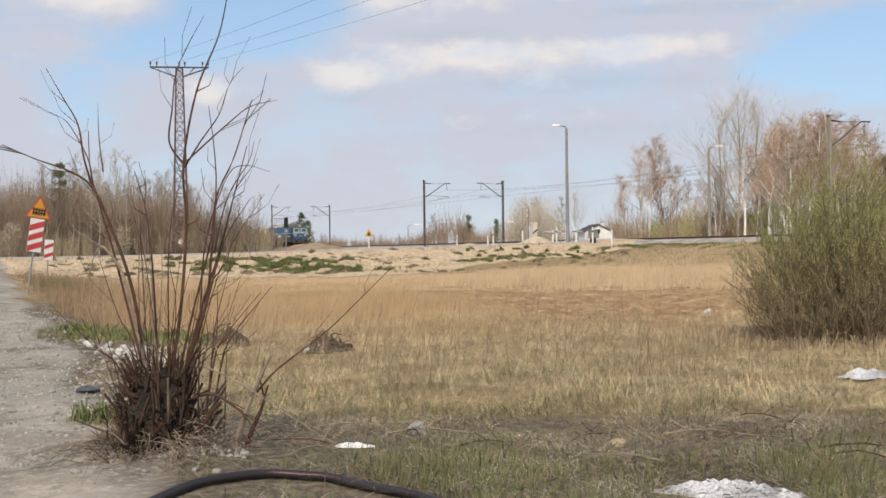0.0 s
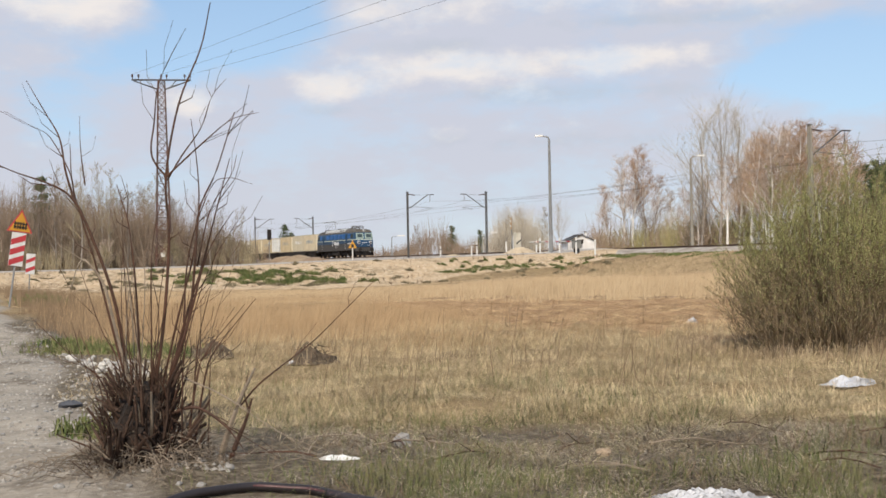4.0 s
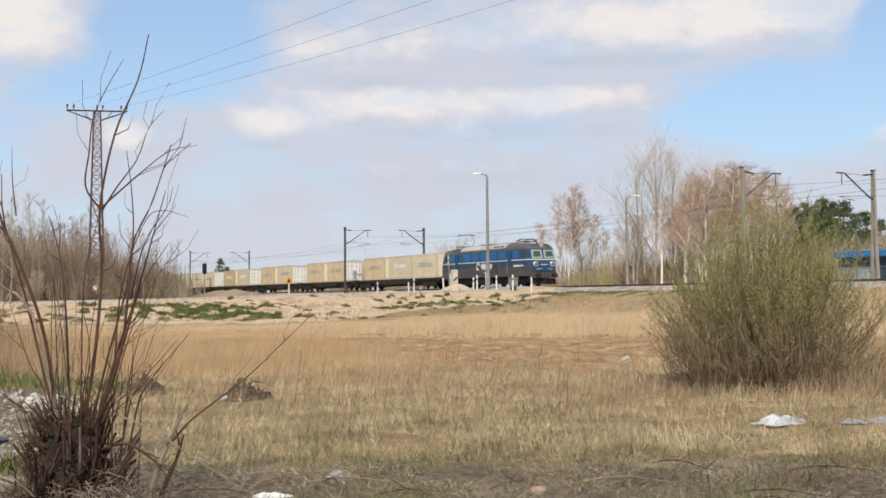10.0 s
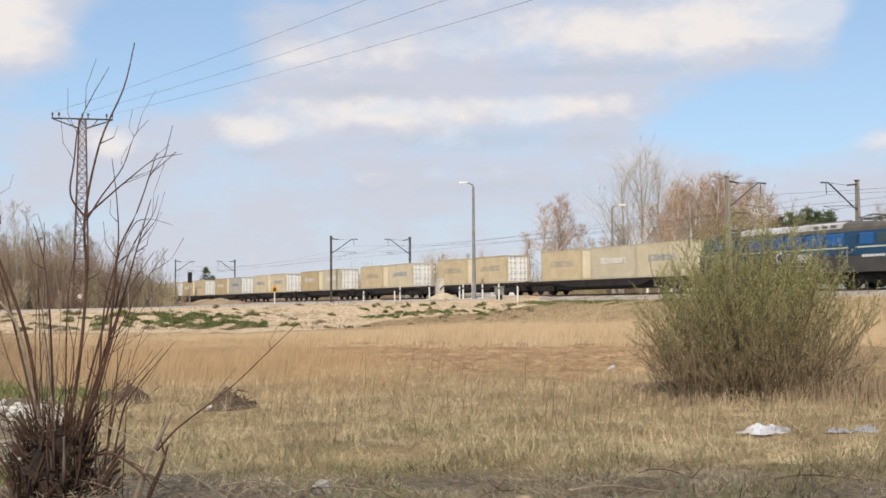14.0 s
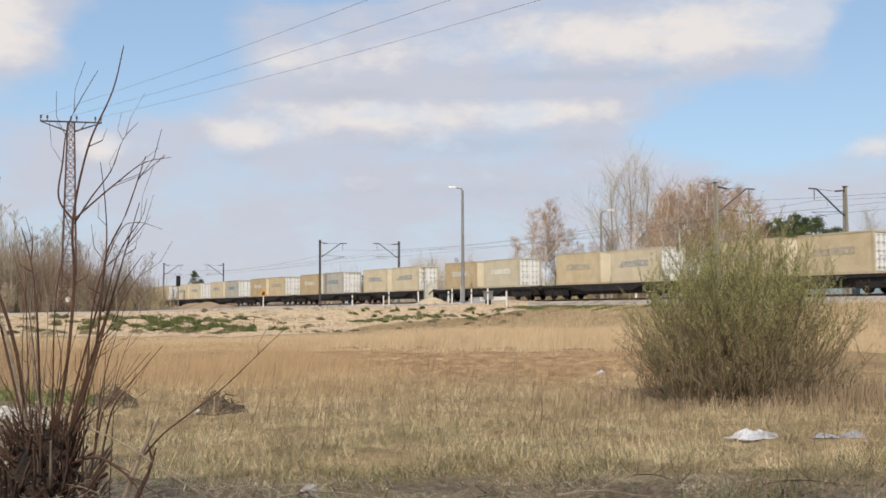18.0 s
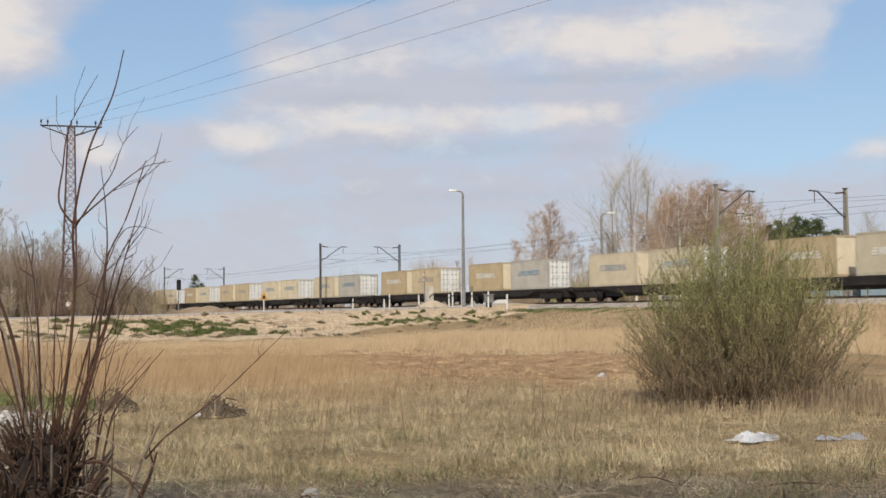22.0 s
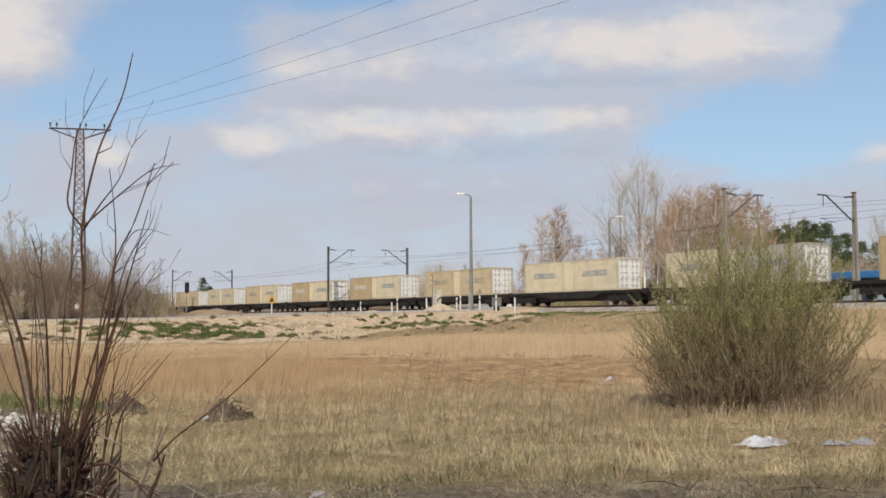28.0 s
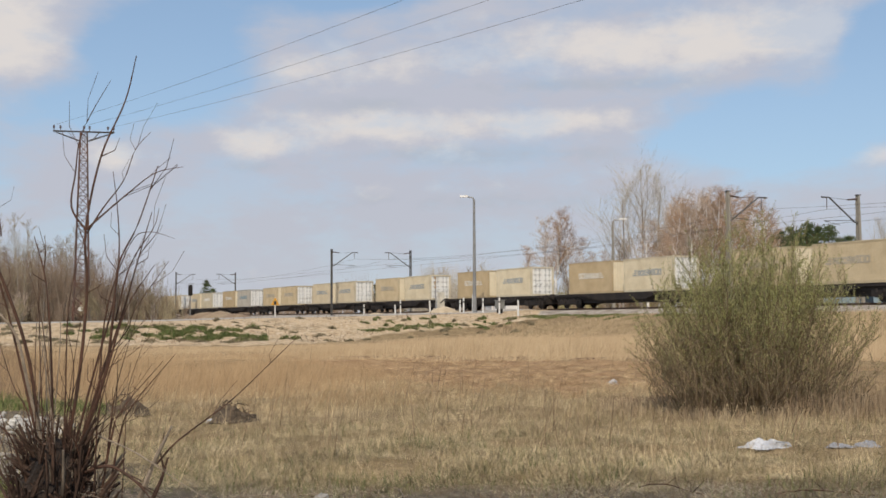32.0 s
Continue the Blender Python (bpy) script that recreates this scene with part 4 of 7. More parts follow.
def marker_sign(x, y, turn, triangle, stripes, board_w=.46, board_h=1.12, foot=1.48, lean=0.0):
    z = ground_z(x, y)
    what = "yellow triangular warning sign above a red and white striped board" if triangle else "red and white striped marker board on a grey post"
    s = thing("level_crossing_sign", what, "road sign", "road signs", pose(x, y, z - .1, 0, lean, turn))
    Geo().tube([(0, .04, 0), (0, .04, foot + board_h + (.6 if triangle else 0))], .032, 8).ob("post", GALV, s)
    b_ = Geo().box(-board_w / 2, board_w / 2, -.012, .012, foot, foot + board_h).ob("striped_board", WHITE, s)
    for i in range(stripes):
        zc = foot + board_h * (i + .55) / (stripes + .25)
        h2, rise = board_h * .09, board_h * .09
        g = Geo()
        v = [(sx * board_w / 2, yy, zc + sz * h2 + (rise if sx > 0 else -rise)) for yy in (-.016, -.0125) for sx, sz in ((-1, -1), (1, -1), (1, 1), (-1, 1))]
        g.add(v, [(0, 1, 2, 3), (7, 6, 5, 4), (0, 4, 5, 1), (1, 5, 6, 2), (2, 6, 7, 3), (3, 7, 4, 0)]).ob("red_stripe", RED, b_)
    if triangle:
        t0, q = foot + board_h + .02, .76
        for inset, yy, m, nm in ((0, .014, RED, "sign_border"), (.045, .018, YELLOW, "sign_face")):
            g = Geo()
            base = [(-.42 + inset * 1.4, t0 + inset * .7), (.42 - inset * 1.4, t0 + inset * .7), (0, t0 + q - inset * 1.8)]
            v = [(a, -yy, c) for a, c in base] + [(a, .012, c) for a, c in base]
            g.add(v, [(0, 1, 2), (5, 4, 3), (0, 3, 4, 1), (1, 4, 5, 2), (2, 5, 3, 0)]).ob(nm, m, s)
        g = Geo()
        for k in range(5):
            g.box(-.2 + k * .09, -.15 + k * .09, -.024, -.019, t0 + .1, t0 + .34)
        g.box(-.21, .23, -.024, -.019, t0 + .14, t0 + .19)
        g.box(-.21, .23, -.024, -.019, t0 + .26, t0 + .30)
        g.ob("barrier_symbol", BLACK, s)
    return s


marker_sign(-16.5, 37.2, 38, True, 3, lean=8)
marker_sign(-23.25, 54.6, 34, False, 2, .42, 1.0, 1.2, lean=4)


def build_warning_sign():
    x, y = -13.4, 100.4
    s = thing("warning_sign", "small yellow triangular warning sign on a pale post by the road", "road sign", "road signs", pose(x, y, ground_z(x, y) - .1, 0, 0, 10))
    Geo().tube([(0, .03, 0), (0, .03, 1.9)], .05, 8).ob("post", WHITE, s)
    v = [(a, b_, c) for b_ in (-.02, .01) for a, c in ((-.37, 1.2), (.37, 1.2), (0, 1.9))]
    t = Geo().add(v, [(0, 1, 2), (5, 4, 3), (0, 3, 4, 1), (1, 4, 5, 2), (2, 5, 3, 0)]).ob("sign_face", YELLOW, s)
    Geo().box(-.12, .12, -.026, -.021, 1.25, 1.55).ob("symbol", BLACK, t)


build_warning_sign()


# ---- level crossing ----
def white_post(s, u, h, w=.075, lean=0.0):
    x, y = on_track(s, u)
    p = thing("guard_post", "white painted concrete guard post at the level crossing", "post", "white guard posts", pose(x, y, ground_z(x, y) - .1, 0, lean, HEAD))
    Geo().tube([(0, 0, 0), (0, 0, h * .97), (0, 0, h + .02)], [w, w, w * .6], 8).ob("shaft", WHITE, p)
    Geo().tube([(0, 0, h * .72), (0, 0, h * .8)], w + .004, 8).ob("band", BLACK if random.random() < .4 else WHITE, p)
    Geo().box(-.15, .15, -.15, .15, -.3, .12).ob("footing", CONCRETE, p)


random.seed(3)
for s, u, h, ln in ((-112.4, -6, 1.5, 0), (-104.6, -6, 1.35, -3), (-103.4, -6, 1.85, 0), (-96.9, -6, 1.4, -4), (-95.6, -6, 1.8, 1), (-91.0, -6, 1.3, 1), (-90.3, -6, 1.5, 0),
                    (-88.6, -6, 1.75, 0), (-86.8, -6, 1.4, 0), (-84.0, -6, 1.5, 0), (-81.6, -5.6, 1.4, 0)):
    white_post(s, u, h, lean=ln)


def build_barrier():
    x, y = on_track(-94.3, -6.2)
    b_ = thing("barrier_pedestal", "pale cream concrete pedestal with a black stripe", "pedestal", at=pose(x, y, ground_z(x, y), 0, 0, HEAD))
    Geo().bbox(-.26, .26, -.24, .24, -.1, 2.0, .04).ob("pillar", mat("pedestal_cream", (0.62, 0.57, 0.46), 0.7, vary=0.1), b_)
    Geo().box(-.36, .36, -.34, .34, -.2, .12).ob("base", CONCRETE, b_)
    Geo().add([(.28, -.22, .9), (.28, .22, 1.25), (.28, .22, 1.4), (.28, -.22, 1.05), (.24, -.22, .9), (.24, .22, 1.25), (.24, .22, 1.4), (.24, -.22, 1.05)],
              [(0, 1, 2, 3), (7, 6, 5, 4), (0, 4, 5, 1), (2, 6, 7, 3), (1, 5, 6, 2), (3, 7, 4, 0)]).ob("stripe", BLACK, b_)
    x, y = on_track(-105.6, SPACING + 3.2)
    a = thing("level_crossing_barrier", "lowered red and white barrier arm across the road", "barrier", at=pose(x, y, ground_z(x, y), 0, 0, HEAD + 180))
    Geo().bbox(-.3, .3, -.28, .28, -.1, 1.25, .04).ob("drive_housing", WHITE, a)
    Geo().bbox(-.75, -.3, -.12, .12, 1.35, 1.75, .03).ob("counterweight", DARK, a)
    for i in range(14):
        Geo().tube([(-.35 + i * .78, .34, 1.55 + i * .012), (.43 + i * .78, .34, 1.55 + (i + 1) * .012)], .055, 8).ob("arm_section", RED if i % 3 == 2 else WHITE, a)
    Geo().tube([(0, .2, 1.5), (0, .4, 1.5)], .12, 10).ob("pivot", DARK, a)
    for q in (.9, 1.7):
        Geo().bbox(q - .05, q + .05, -.05, .05, -.1, 1.5, .01).ob("guard_leg", WHITE, a)


build_barrier()


def build_cabinet():
    x, y = on_track(-84.6, -5.6)
    c = thing("relay_cabinet", "grey steel relay cabinet on two legs beside the track", "cabinet", at=pose(x, y, ground_z(x, y), 0, 0, HEAD))
    m = mat("cabinet_grey", (0.23, 0.23, 0.21), 0.6, vary=0.12)
    Geo().bbox(-.36, .36, -.26, .26, .35, 1.05, .03).ob("housing", m, c)
    Geo().bbox(-.42, .42, -.32, .32, 1.05, 1.12, .02).ob("lid", m, c)
    Geo().box(-.31, .31, -.275, -.26, .42, 1.0).ob("door", m, c)
    for q in (-.28, .28):
        Geo().box(q - .05, q + .05, -.1, .1, -.1, .35).ob("leg", BLACK, c)


build_cabinet()


def build_marker_post(s, u, h):
    x, y = on_track(s, u)
    p = thing("marker_post", "thin grey post with a narrow orange and white plate", "post", at=pose(x, y, ground_z(x, y) - .1, 0, 0, HEAD))
    Geo().tube([(0, 0, 0), (0, 0, h)], [.06, .045], 8).ob("post", GALV, p)
    pl = Geo().bbox(-.1, .1, -.09, -.06, h - 1.1, h, .01).ob("plate", mat("faded_orange", (0.50, 0.30, 0.12), 0.6), p)
    for z in (h - .95, h - .45):
        Geo().box(-.103, .103, -.094, -.091, z, z + .22).ob("band", WHITE, pl)


build_marker_post(-95.36, -6.2, 3.6)


def build_hut():
    x, y = on_track(-115.9, 13.2)
    z = ground_z(x, y)
    h = thing("crossing_keeper_hut", "small white rendered hut with a dark gable roof and a chimney", "hut", at=pose(x, y, z - .05, 0, 0, 10))
    wall = mat("white_render", (0.86, 0.86, 0.86), 0.85, vary=0.05, scale=0.8, fine=20, second=(0.66, 0.64, 0.60))
    roof = mat("dark_roofing", (0.06, 0.055, 0.05), 0.8, vary=0.15)
    a, b_, e, r = 1.55, 1.8, 1.8, 2.5
    g = Geo()
    v = [(-a, -b_, -.2), (a, -b_, -.2), (a, -b_, e), (0, -b_, r), (-a, -b_, e), (-a, b_, -.2), (a, b_, -.2), (a, b_, e), (0, b_, r), (-a, b_, e)]
    g.add(v, [(0, 1, 2, 3, 4), (9, 8, 7, 6, 5), (1, 6, 7, 2), (0, 4, 9, 5), (2, 7, 8, 3), (3, 8, 9, 4), (0, 5, 6, 1)])
    g.ob("wall", wall, h)
    for sg in (-1, 1):
        g = Geo()
        p = [(0, -b_ - .2, r + .02), (sg * (a + .2), -b_ - .2, e - .08), (sg * (a + .2), b_ + .2, e - .08), (0, b_ + .2, r + .02)]
        g.add(p + [(q[0], q[1], q[2] + .08) for q in p], [(0, 1, 2, 3), (7, 6, 5, 4), (0, 4, 5, 1), (1, 5, 6, 2), (2, 6, 7, 3), (3, 7, 4, 0)])
        g.ob("roof_slope", roof, h)
    ch = Geo().box(.8, 1.1, -.2, .1, 1.8, 2.85).ob("chimney", wall, h)
    Geo().box(.75, 1.15, -.25, .15, 2.85, 2.91).ob("cap", roof, ch)
    Geo().tube([(-.1, -b_ - .03, 1.5), (-.1, -b_ + .02, 1.5)], .27, 16).ob("round_window", BLACK, h)
    Geo().box(a - .01, a + .03, -.7, .1, -.1, 1.85).ob("door", mat("door_brown", (0.12, 0.075, 0.045), 0.6), h)
    Geo().box(a - .01, a + .03, .7, 1.5, .9, 1.7).ob("window", BLACK, h)


build_hut()


def heap(x, y, r, h, seed, name="sand_heap", label="heap of pale sand beside the road"):
    rnd = random.Random(seed)
    n, g = 28, Geo()
    v, f = [(0, 0, h)], []
    rings = ((.18, .93), (.4, .66), (.65, .35), (.85, .13), (1.05, -.12))
    for k, (q, z) in enumerate(rings):
        for i in range(n):
            a = 2 * math.pi * i / n
            wob = 1 + .12 * math.sin(3 * a + seed) + .1 * math.sin(5 * a + seed * 2.1) + rnd.uniform(-.05, .05)
            v.append((r * q * wob * math.cos(a), r * .7 * q * wob * math.sin(a), h * z + rnd.uniform(-.05, .05) * h))
    f += [(0, 1 + i, 1 + (i + 1) % n) for i in range(n)]
    for k in range(len(rings) - 1):
        for i in range(n):
            f.append((1 + k * n + i, 1 + (k + 1) * n + i, 1 + (k + 1) * n + (i + 1) % n, 1 + k * n + (i + 1) % n))
    sand = mat("heap_sand", (0.52, 0.42, 0.29), 0.95, vary=0.14, scale=1.2, fine=14, bump=0.8, second=(0.42, 0.33, 0.22))
    ob = g.add(v, f).ob(name, sand, smooth=True, at=pose(x, y, ground_z(x, y)))
    tagged(ob, label, "sand heap", "sand heaps")


for s, u, r, h, k in ((-107.2, -7.0, 2.3, .62, 1), (-105.0, -7.4, 1.7, .4, 2), (-91.9, -7.2, 2.0, .66, 3)):
    heap(*on_track(s, u), r, h, k)


def earth_bank(s, u, length, wide, h):
    """A long low bank of brown earth and dry grass beside the line."""
    g, n, k, v = Geo(), 40, 8, []
    for i in range(n + 1):
        q = i / n * 2 - 1
        top = h * (1 - abs(q) ** 2.2) * (1 + .14 * math.sin(i * .9) + .08 * math.sin(i * 2.3))
        for j in range(k + 1):
            r = j / k * 2 - 1
            v.append((q * length / 2, r * wide / 2, top * (1 - r * r) ** 1.2 - .25 + .05 * math.sin(i * 1.7 + j * 2.1)))
    g.add(v, [(i * (k + 1) + j, (i + 1) * (k + 1) + j, (i + 1) * (k + 1) + j + 1, i * (k + 1) + j + 1) for i in range(n) for j in range(k)])
    x, y = on_track(s, u)
    ob = g.ob("earth_bank", mat("brown_earth", (0.25, 0.165, 0.10), 0.95, vary=0.2, scale=0.5, fine=6, bump=0.8, second=(0.34, 0.255, 0.155)), smooth=True, at=pose(x, y, ground_z(x, y), 0, 0, HEAD))
    tagged(ob, "low bank of brown earth and dry grass beside the line", "earth bank")


earth_bank(-154, -10.0, 44, 7, 1.75)


def build_station_house():
    x, y = on_track(-66.0, 20.5)
    z = ground_z(x, y)
    h = thing("station_hut", "pale blue railway building with a flat bright blue roof", "building", at=pose(x, y, z, 0, 0, HEAD))
    wall = mat("pale_blue_wall", (0.36, 0.47, 0.52), 0.8, vary=0.08, second=(0.30, 0.39, 0.43))
    dark = mat("dark_blue_band", (0.035, 0.06, 0.085), 0.5, vary=0.1)
    roof = mat("blue_roof", (0.035, 0.19, 0.42), 0.5, vary=0.1, second=(0.03, 0.15, 0.35))
    Geo().box(-5, 5, -2, 2, -.3, 1.9).ob("wall", wall, h)
    Geo().box(-4.97, 4.97, -1.97, 1.97, 1.9, 2.65).ob("window_band", dark, h)
    Geo().bbox(-5.6, 5.6, -2.6, 2.6, 2.65, 3.25, .06).ob("roof", roof, h)
    for q in (-3, -1, 1, 3):
        Geo().box(q - .04, q + .04, -2.0, -1.96, 1.9, 2.65).ob("window_post", wall, h)
        Geo().box(q - .03, q + .03, -2.02, -2.0, -.2, 1.9).ob("panel_joint", dark, h)
    Geo().box(-.6, .3, -2.03, -2.0, -.1, 1.85).ob("door", dark, h)
    m = Geo().tube([(3.2, 0, 3.2), (3.2, 0, 6.2)], .06, 6).ob("aerial_mast", GALV, h)
    for zz in (4.1, 4.7):
        Geo().bbox(2.8, 3.5, -.3, .1, zz, zz + .28, .05).ob("camera_box", WHITE, m)


build_station_house()


# ---- trees ----
BARK_BIRCH = mat("birch_bark", (0.86, 0.84, 0.80), 0.8, vary=0.16, scale=1.6, fine=9, bump=0.3, second=(0.62, 0.59, 0.55))
BARK_GREY = mat("grey_bark", (0.33, 0.29, 0.25), 0.9, vary=0.2, scale=2, fine=12, bump=0.3, second=(0.22, 0.19, 0.16), obj_vary=0.25)
TWIG_BROWN = mat("birch_twigs", (0.58, 0.46, 0.36), 0.85, vary=0.2, island=0.35, obj_vary=0.2)
TWIG_RUST = mat("rusty_twigs", (0.55, 0.37, 0.24), 0.85, vary=0.2, island=0.35)
TWIG_GREY = mat("grey_twigs", (0.27, 0.20, 0.142), 0.85, vary=0.2, island=0.35, obj_vary=0.25)
TWIG_PALE = mat("pale_twigs", (0.56, 0.49, 0.38), 0.85, vary=0.2, island=0.3)
TWIG_OLIVE = mat("olive_twigs", (0.38, 0.315, 0.195), 0.85, vary=0.2, island=0.35, obj_vary=0.2)


class Twigs:
    """Many thin three-sided sticks, gathered fast."""

    def __init__(self):
        self.g = Geo()

    def stick(self, p, d, length, r, rnd, bend=.15, up=.1, segs=2):
        pts, q, dd = [p], Vector(p), Vector(d).normalized()
        for i in range(segs):
            dd = (dd + Vector((rnd.uniform(-bend, bend), rnd.uniform(-bend, bend), rnd.uniform(-bend, bend) + up))).normalized()
            q = q + dd * (length / segs)
            pts.append(q.copy())
        self.g.tube(pts, [r * (1 - .8 * i / segs) for i in range(segs + 1)], 3, cap=False)
        return pts, dd


def bare_tree(kind, seed, h, trunk_m, twig_m, label, r0=.12, crown_from=.3, limbs=26, twigs=7, spread=.28, tw=.016, up=.35, sway=.07):
    """A leafless tree: tapered wavy trunk, rising limbs, and a crown of fine twigs."""
    rnd = random.Random(seed)
    t = thing(kind, label, "tree", kind.replace("_", " ") + "s")
    path, p, lean = [], Vector((0, 0, -.2)), Vector((rnd.uniform(-.05, .05), rnd.uniform(-.05, .05), 1))
    n = 9
    for i in range(n):
        path.append(p.copy())
        lean = (lean + Vector((rnd.uniform(-sway, sway), rnd.uniform(-sway, sway), .1))).normalized()
        p = p + lean * (h / (n - 1))
    g = Geo()
    g.tube(path, [r0 * (1 - .9 * i / (n - 1)) + .012 for i in range(n)], 7)
    crown = Twigs()
    for k in range(limbs):
        q = crown_from + (1 - crown_from) * (k + rnd.random()) / limbs
        f = q * (n - 1)
        i = min(int(f), n - 2)
        b = path[i].lerp(path[i + 1], f - i)
        a = rnd.uniform(0, 2 * math.pi)
        ln = h * spread * (1.15 - .85 * q) * rnd.uniform(.7, 1.25) + .25
        d = Vector((math.cos(a), math.sin(a), rnd.uniform(.5, 1.2) * (1 + up)))
        r = r0 * (1 - q) * .45 + .014
        if k % 2 == 0 and r > .03:
            pts, dd, bp = [b], d.normalized(), b.copy()
            for _ in range(3):
                dd = (dd + Vector((rnd.uniform(-.2, .2), rnd.uniform(-.2, .2), rnd.uniform(-.05, .25)))).normalized()
                bp = bp + dd * ln / 3
                pts.append(bp.copy())
            g.tube(pts, [r, r * .75, r * .5, r * .25], 5)
        else:
            pts, dd = crown.stick(b, d, ln, r, rnd, .2, up * .3, 3)
        for j in range(twigs):
            m = rnd.uniform(.25, 1.0) * (len(pts) - 1)
            i2 = min(int(m), len(pts) - 2)
            c = Vector(pts[i2]).lerp(Vector(pts[i2 + 1]), m - i2)
            a2 = rnd.uniform(0, 2 * math.pi)
            d2 = dd * .8 + Vector((math.cos(a2), math.sin(a2), rnd.uniform(-.3, .7))) * .9
            l2 = ln * rnd.uniform(.3, .65) + .2
            p2, d3 = crown.stick(c, d2, l2, tw, rnd, .2, up * .2)
            for jj in range(2):
                a3 = rnd.uniform(0, 2 * math.pi)
                crown.stick(p2[1], d3 + Vector((math.cos(a3), math.sin(a3), rnd.uniform(-.2, .6))) * .7, l2 * .6, tw * .75, rnd, .2, up * .15, 1)
    g.ob("trunk", trunk_m, t)
    crown.g.ob("crown", twig_m, t)
    return t


def scatter_things(kinds, spots):
    """Puts the first tree of each kind, and copies after that, at (kind, x, y, scale, turn)."""
    used = set()
    for k, x, y, sc, turn in spots:
        m = pose(x, y, ground_z(x, y) - .08, 0, 0, turn)
        if k in used:
            ob = copy_thing(kinds[k], m)
        else:
            ob = kinds[k]
            ob.matrix_basis = m
            used.add(k)
        ob.scale = (sc, sc, sc)


def build_woods():
    # the bare thicket left of the track, beyond the road
    kinds = [bare_tree("bare_sapling", 11 + i, 11.0 + i * .5, BARK_GREY, TWIG_GREY if i < 3 else TWIG_OLIVE, "slender bare tree in a dense spring thicket",
                       .075, .22, 24, 5, .17, .02, .6) for i in range(5)]
    rnd, spots = random.Random(5), []
    while len(spots) < 200:
        s, u = -153 - 120 * rnd.random() ** 1.25, rnd.uniform(-90, -14)
        if u > -34 and s > -160 and u < -22:
            continue
        x, y = on_track(s, u)
        if math.degrees(math.atan2(x, y)) < -30:
            continue
        sc = (.35 + .73 * float(sstep(-6, -27, u))) * rnd.uniform(.8, 1.1)
        spots.append((rnd.randrange(5), x, y, sc, rnd.uniform(0, 360)))
    scatter_things(kinds, spots)
    # a low brown thicket in front of it
    bush = [bare_tree("bare_shrub", 41 + i, 3.6, BARK_GREY, (TWIG_GREY, TWIG_OLIVE, TWIG_BROWN)[i], "low leafless brown shrub at the edge of the woods",
                      .05, .03, 26, 6, .42, .017, .4) for i in range(3)]
    spots = []
    while len(spots) < 100:
        if len(spots) < 60:
            s, u = -148 - 30 * rnd.random(), rnd.uniform(-88, -12)
            if u > -16:
                s -= 22
        else:
            s, u = rnd.uniform(-118, -55), rnd.uniform(15, 30)
            if -126 < s < -104 and u < 20 or s > -80 and u < 24:
                continue
        x, y = on_track(s, u)
        spots.append((rnd.randrange(3), x, y, rnd.uniform(.7, 1.25), rnd.uniform(0, 360)))
    scatter_things(bush, spots)
    # birches behind the railway
    birch = [bare_tree("birch_tree", 61 + i, 13.0, BARK_BIRCH, (TWIG_BROWN, TWIG_RUST, TWIG_RUST)[i], "white-barked birch with brown leafless twigs behind the railway",
                       .175, .34, 44, 15, .25, .0105, .1, .15) for i in range(3)]
    spots = []
    for az, dist, hh in ((5.2, 150, 10), (5.9, 146, 13.5), (6.4, 142, 14.2), (6.8, 143, 13.5), (7.4, 150, 11), (8.3, 150, 9), (8.9, 140, 8.5), (9.6, 128, 9), (12.1, 118, 12),
                         (12.6, 110, 11.2), (13.0, 118, 13), (13.4, 109, 12.3), (13.7, 115, 13.2), (14.0, 108, 12.6), (14.4, 111, 11.8), (14.8, 115, 13.4), (15.2, 108, 12.2),
                         (15.7, 112, 11.5), (16.2, 109, 11.8), (16.7, 113, 10.5), (11.7, 125, 11), (10.1, 131, 9.5), (12.3, 130, 13.5), (13.2, 128, 14), (14.2, 127, 13.2), (15.4, 126, 13.2)):
        a = radians(az)
        spots.append((rnd.randrange(3), dist * math.sin(a), dist * math.cos(a), hh / 14.4, rnd.uniform(0, 360)))
    for k in range(16):                                        # slim younger ones between them
        a, dist = radians(rnd.uniform(10.6, 16.6)), rnd.uniform(104, 126)
        spots.append((rnd.randrange(3), dist * math.sin(a), dist * math.cos(a), rnd.uniform(.5, .82), rnd.uniform(0, 360)))
    scatter_things(birch, spots)
    tall = [bare_tree("poplar_tree", 81, 14.6, BARK_GREY, TWIG_PALE, "tall bare poplar with a broad grey crown", .17, .14, 24, 12, .56, .0105, .95),
            bare_tree("poplar_tree", 82, 13.8, BARK_GREY, TWIG_PALE, "tall bare poplar with a broad grey crown", .15, .16, 22, 12, .52, .0105, .95)]
    spots = [(0, 22.8, 122, 1.0, 20), (0, 25.4, 124, .95, 140), (1, 21.0, 123, .92, 250), (1, 27.6, 122, .85, 10), (0, 31.5, 128, .8, 80), (1, 45.5, 113, .62, 30), (0, 47.5, 109, .55, 200),
             (1, 44.0, 108, .5, 90), (1, 3.0, 190, .55, 40), (0, .2, 182, .5, 60), (1, 8.2, 168, .52, 130)]
    scatter_things(tall, spots)
    # far trees beyond the tracks
    far, spots = bare_tree("distant_tree", 91, 11.0, BARK_GREY, TWIG_GREY, "bare distant tree on the horizon", .1, .15, 30, 6, .26, .03, .4), []
    far2 = bare_tree("distant_tree", 92, 11.0, BARK_BIRCH, TWIG_OLIVE, "pale bare distant tree on the horizon", .12, .3, 26, 6, .2, .028, .4)
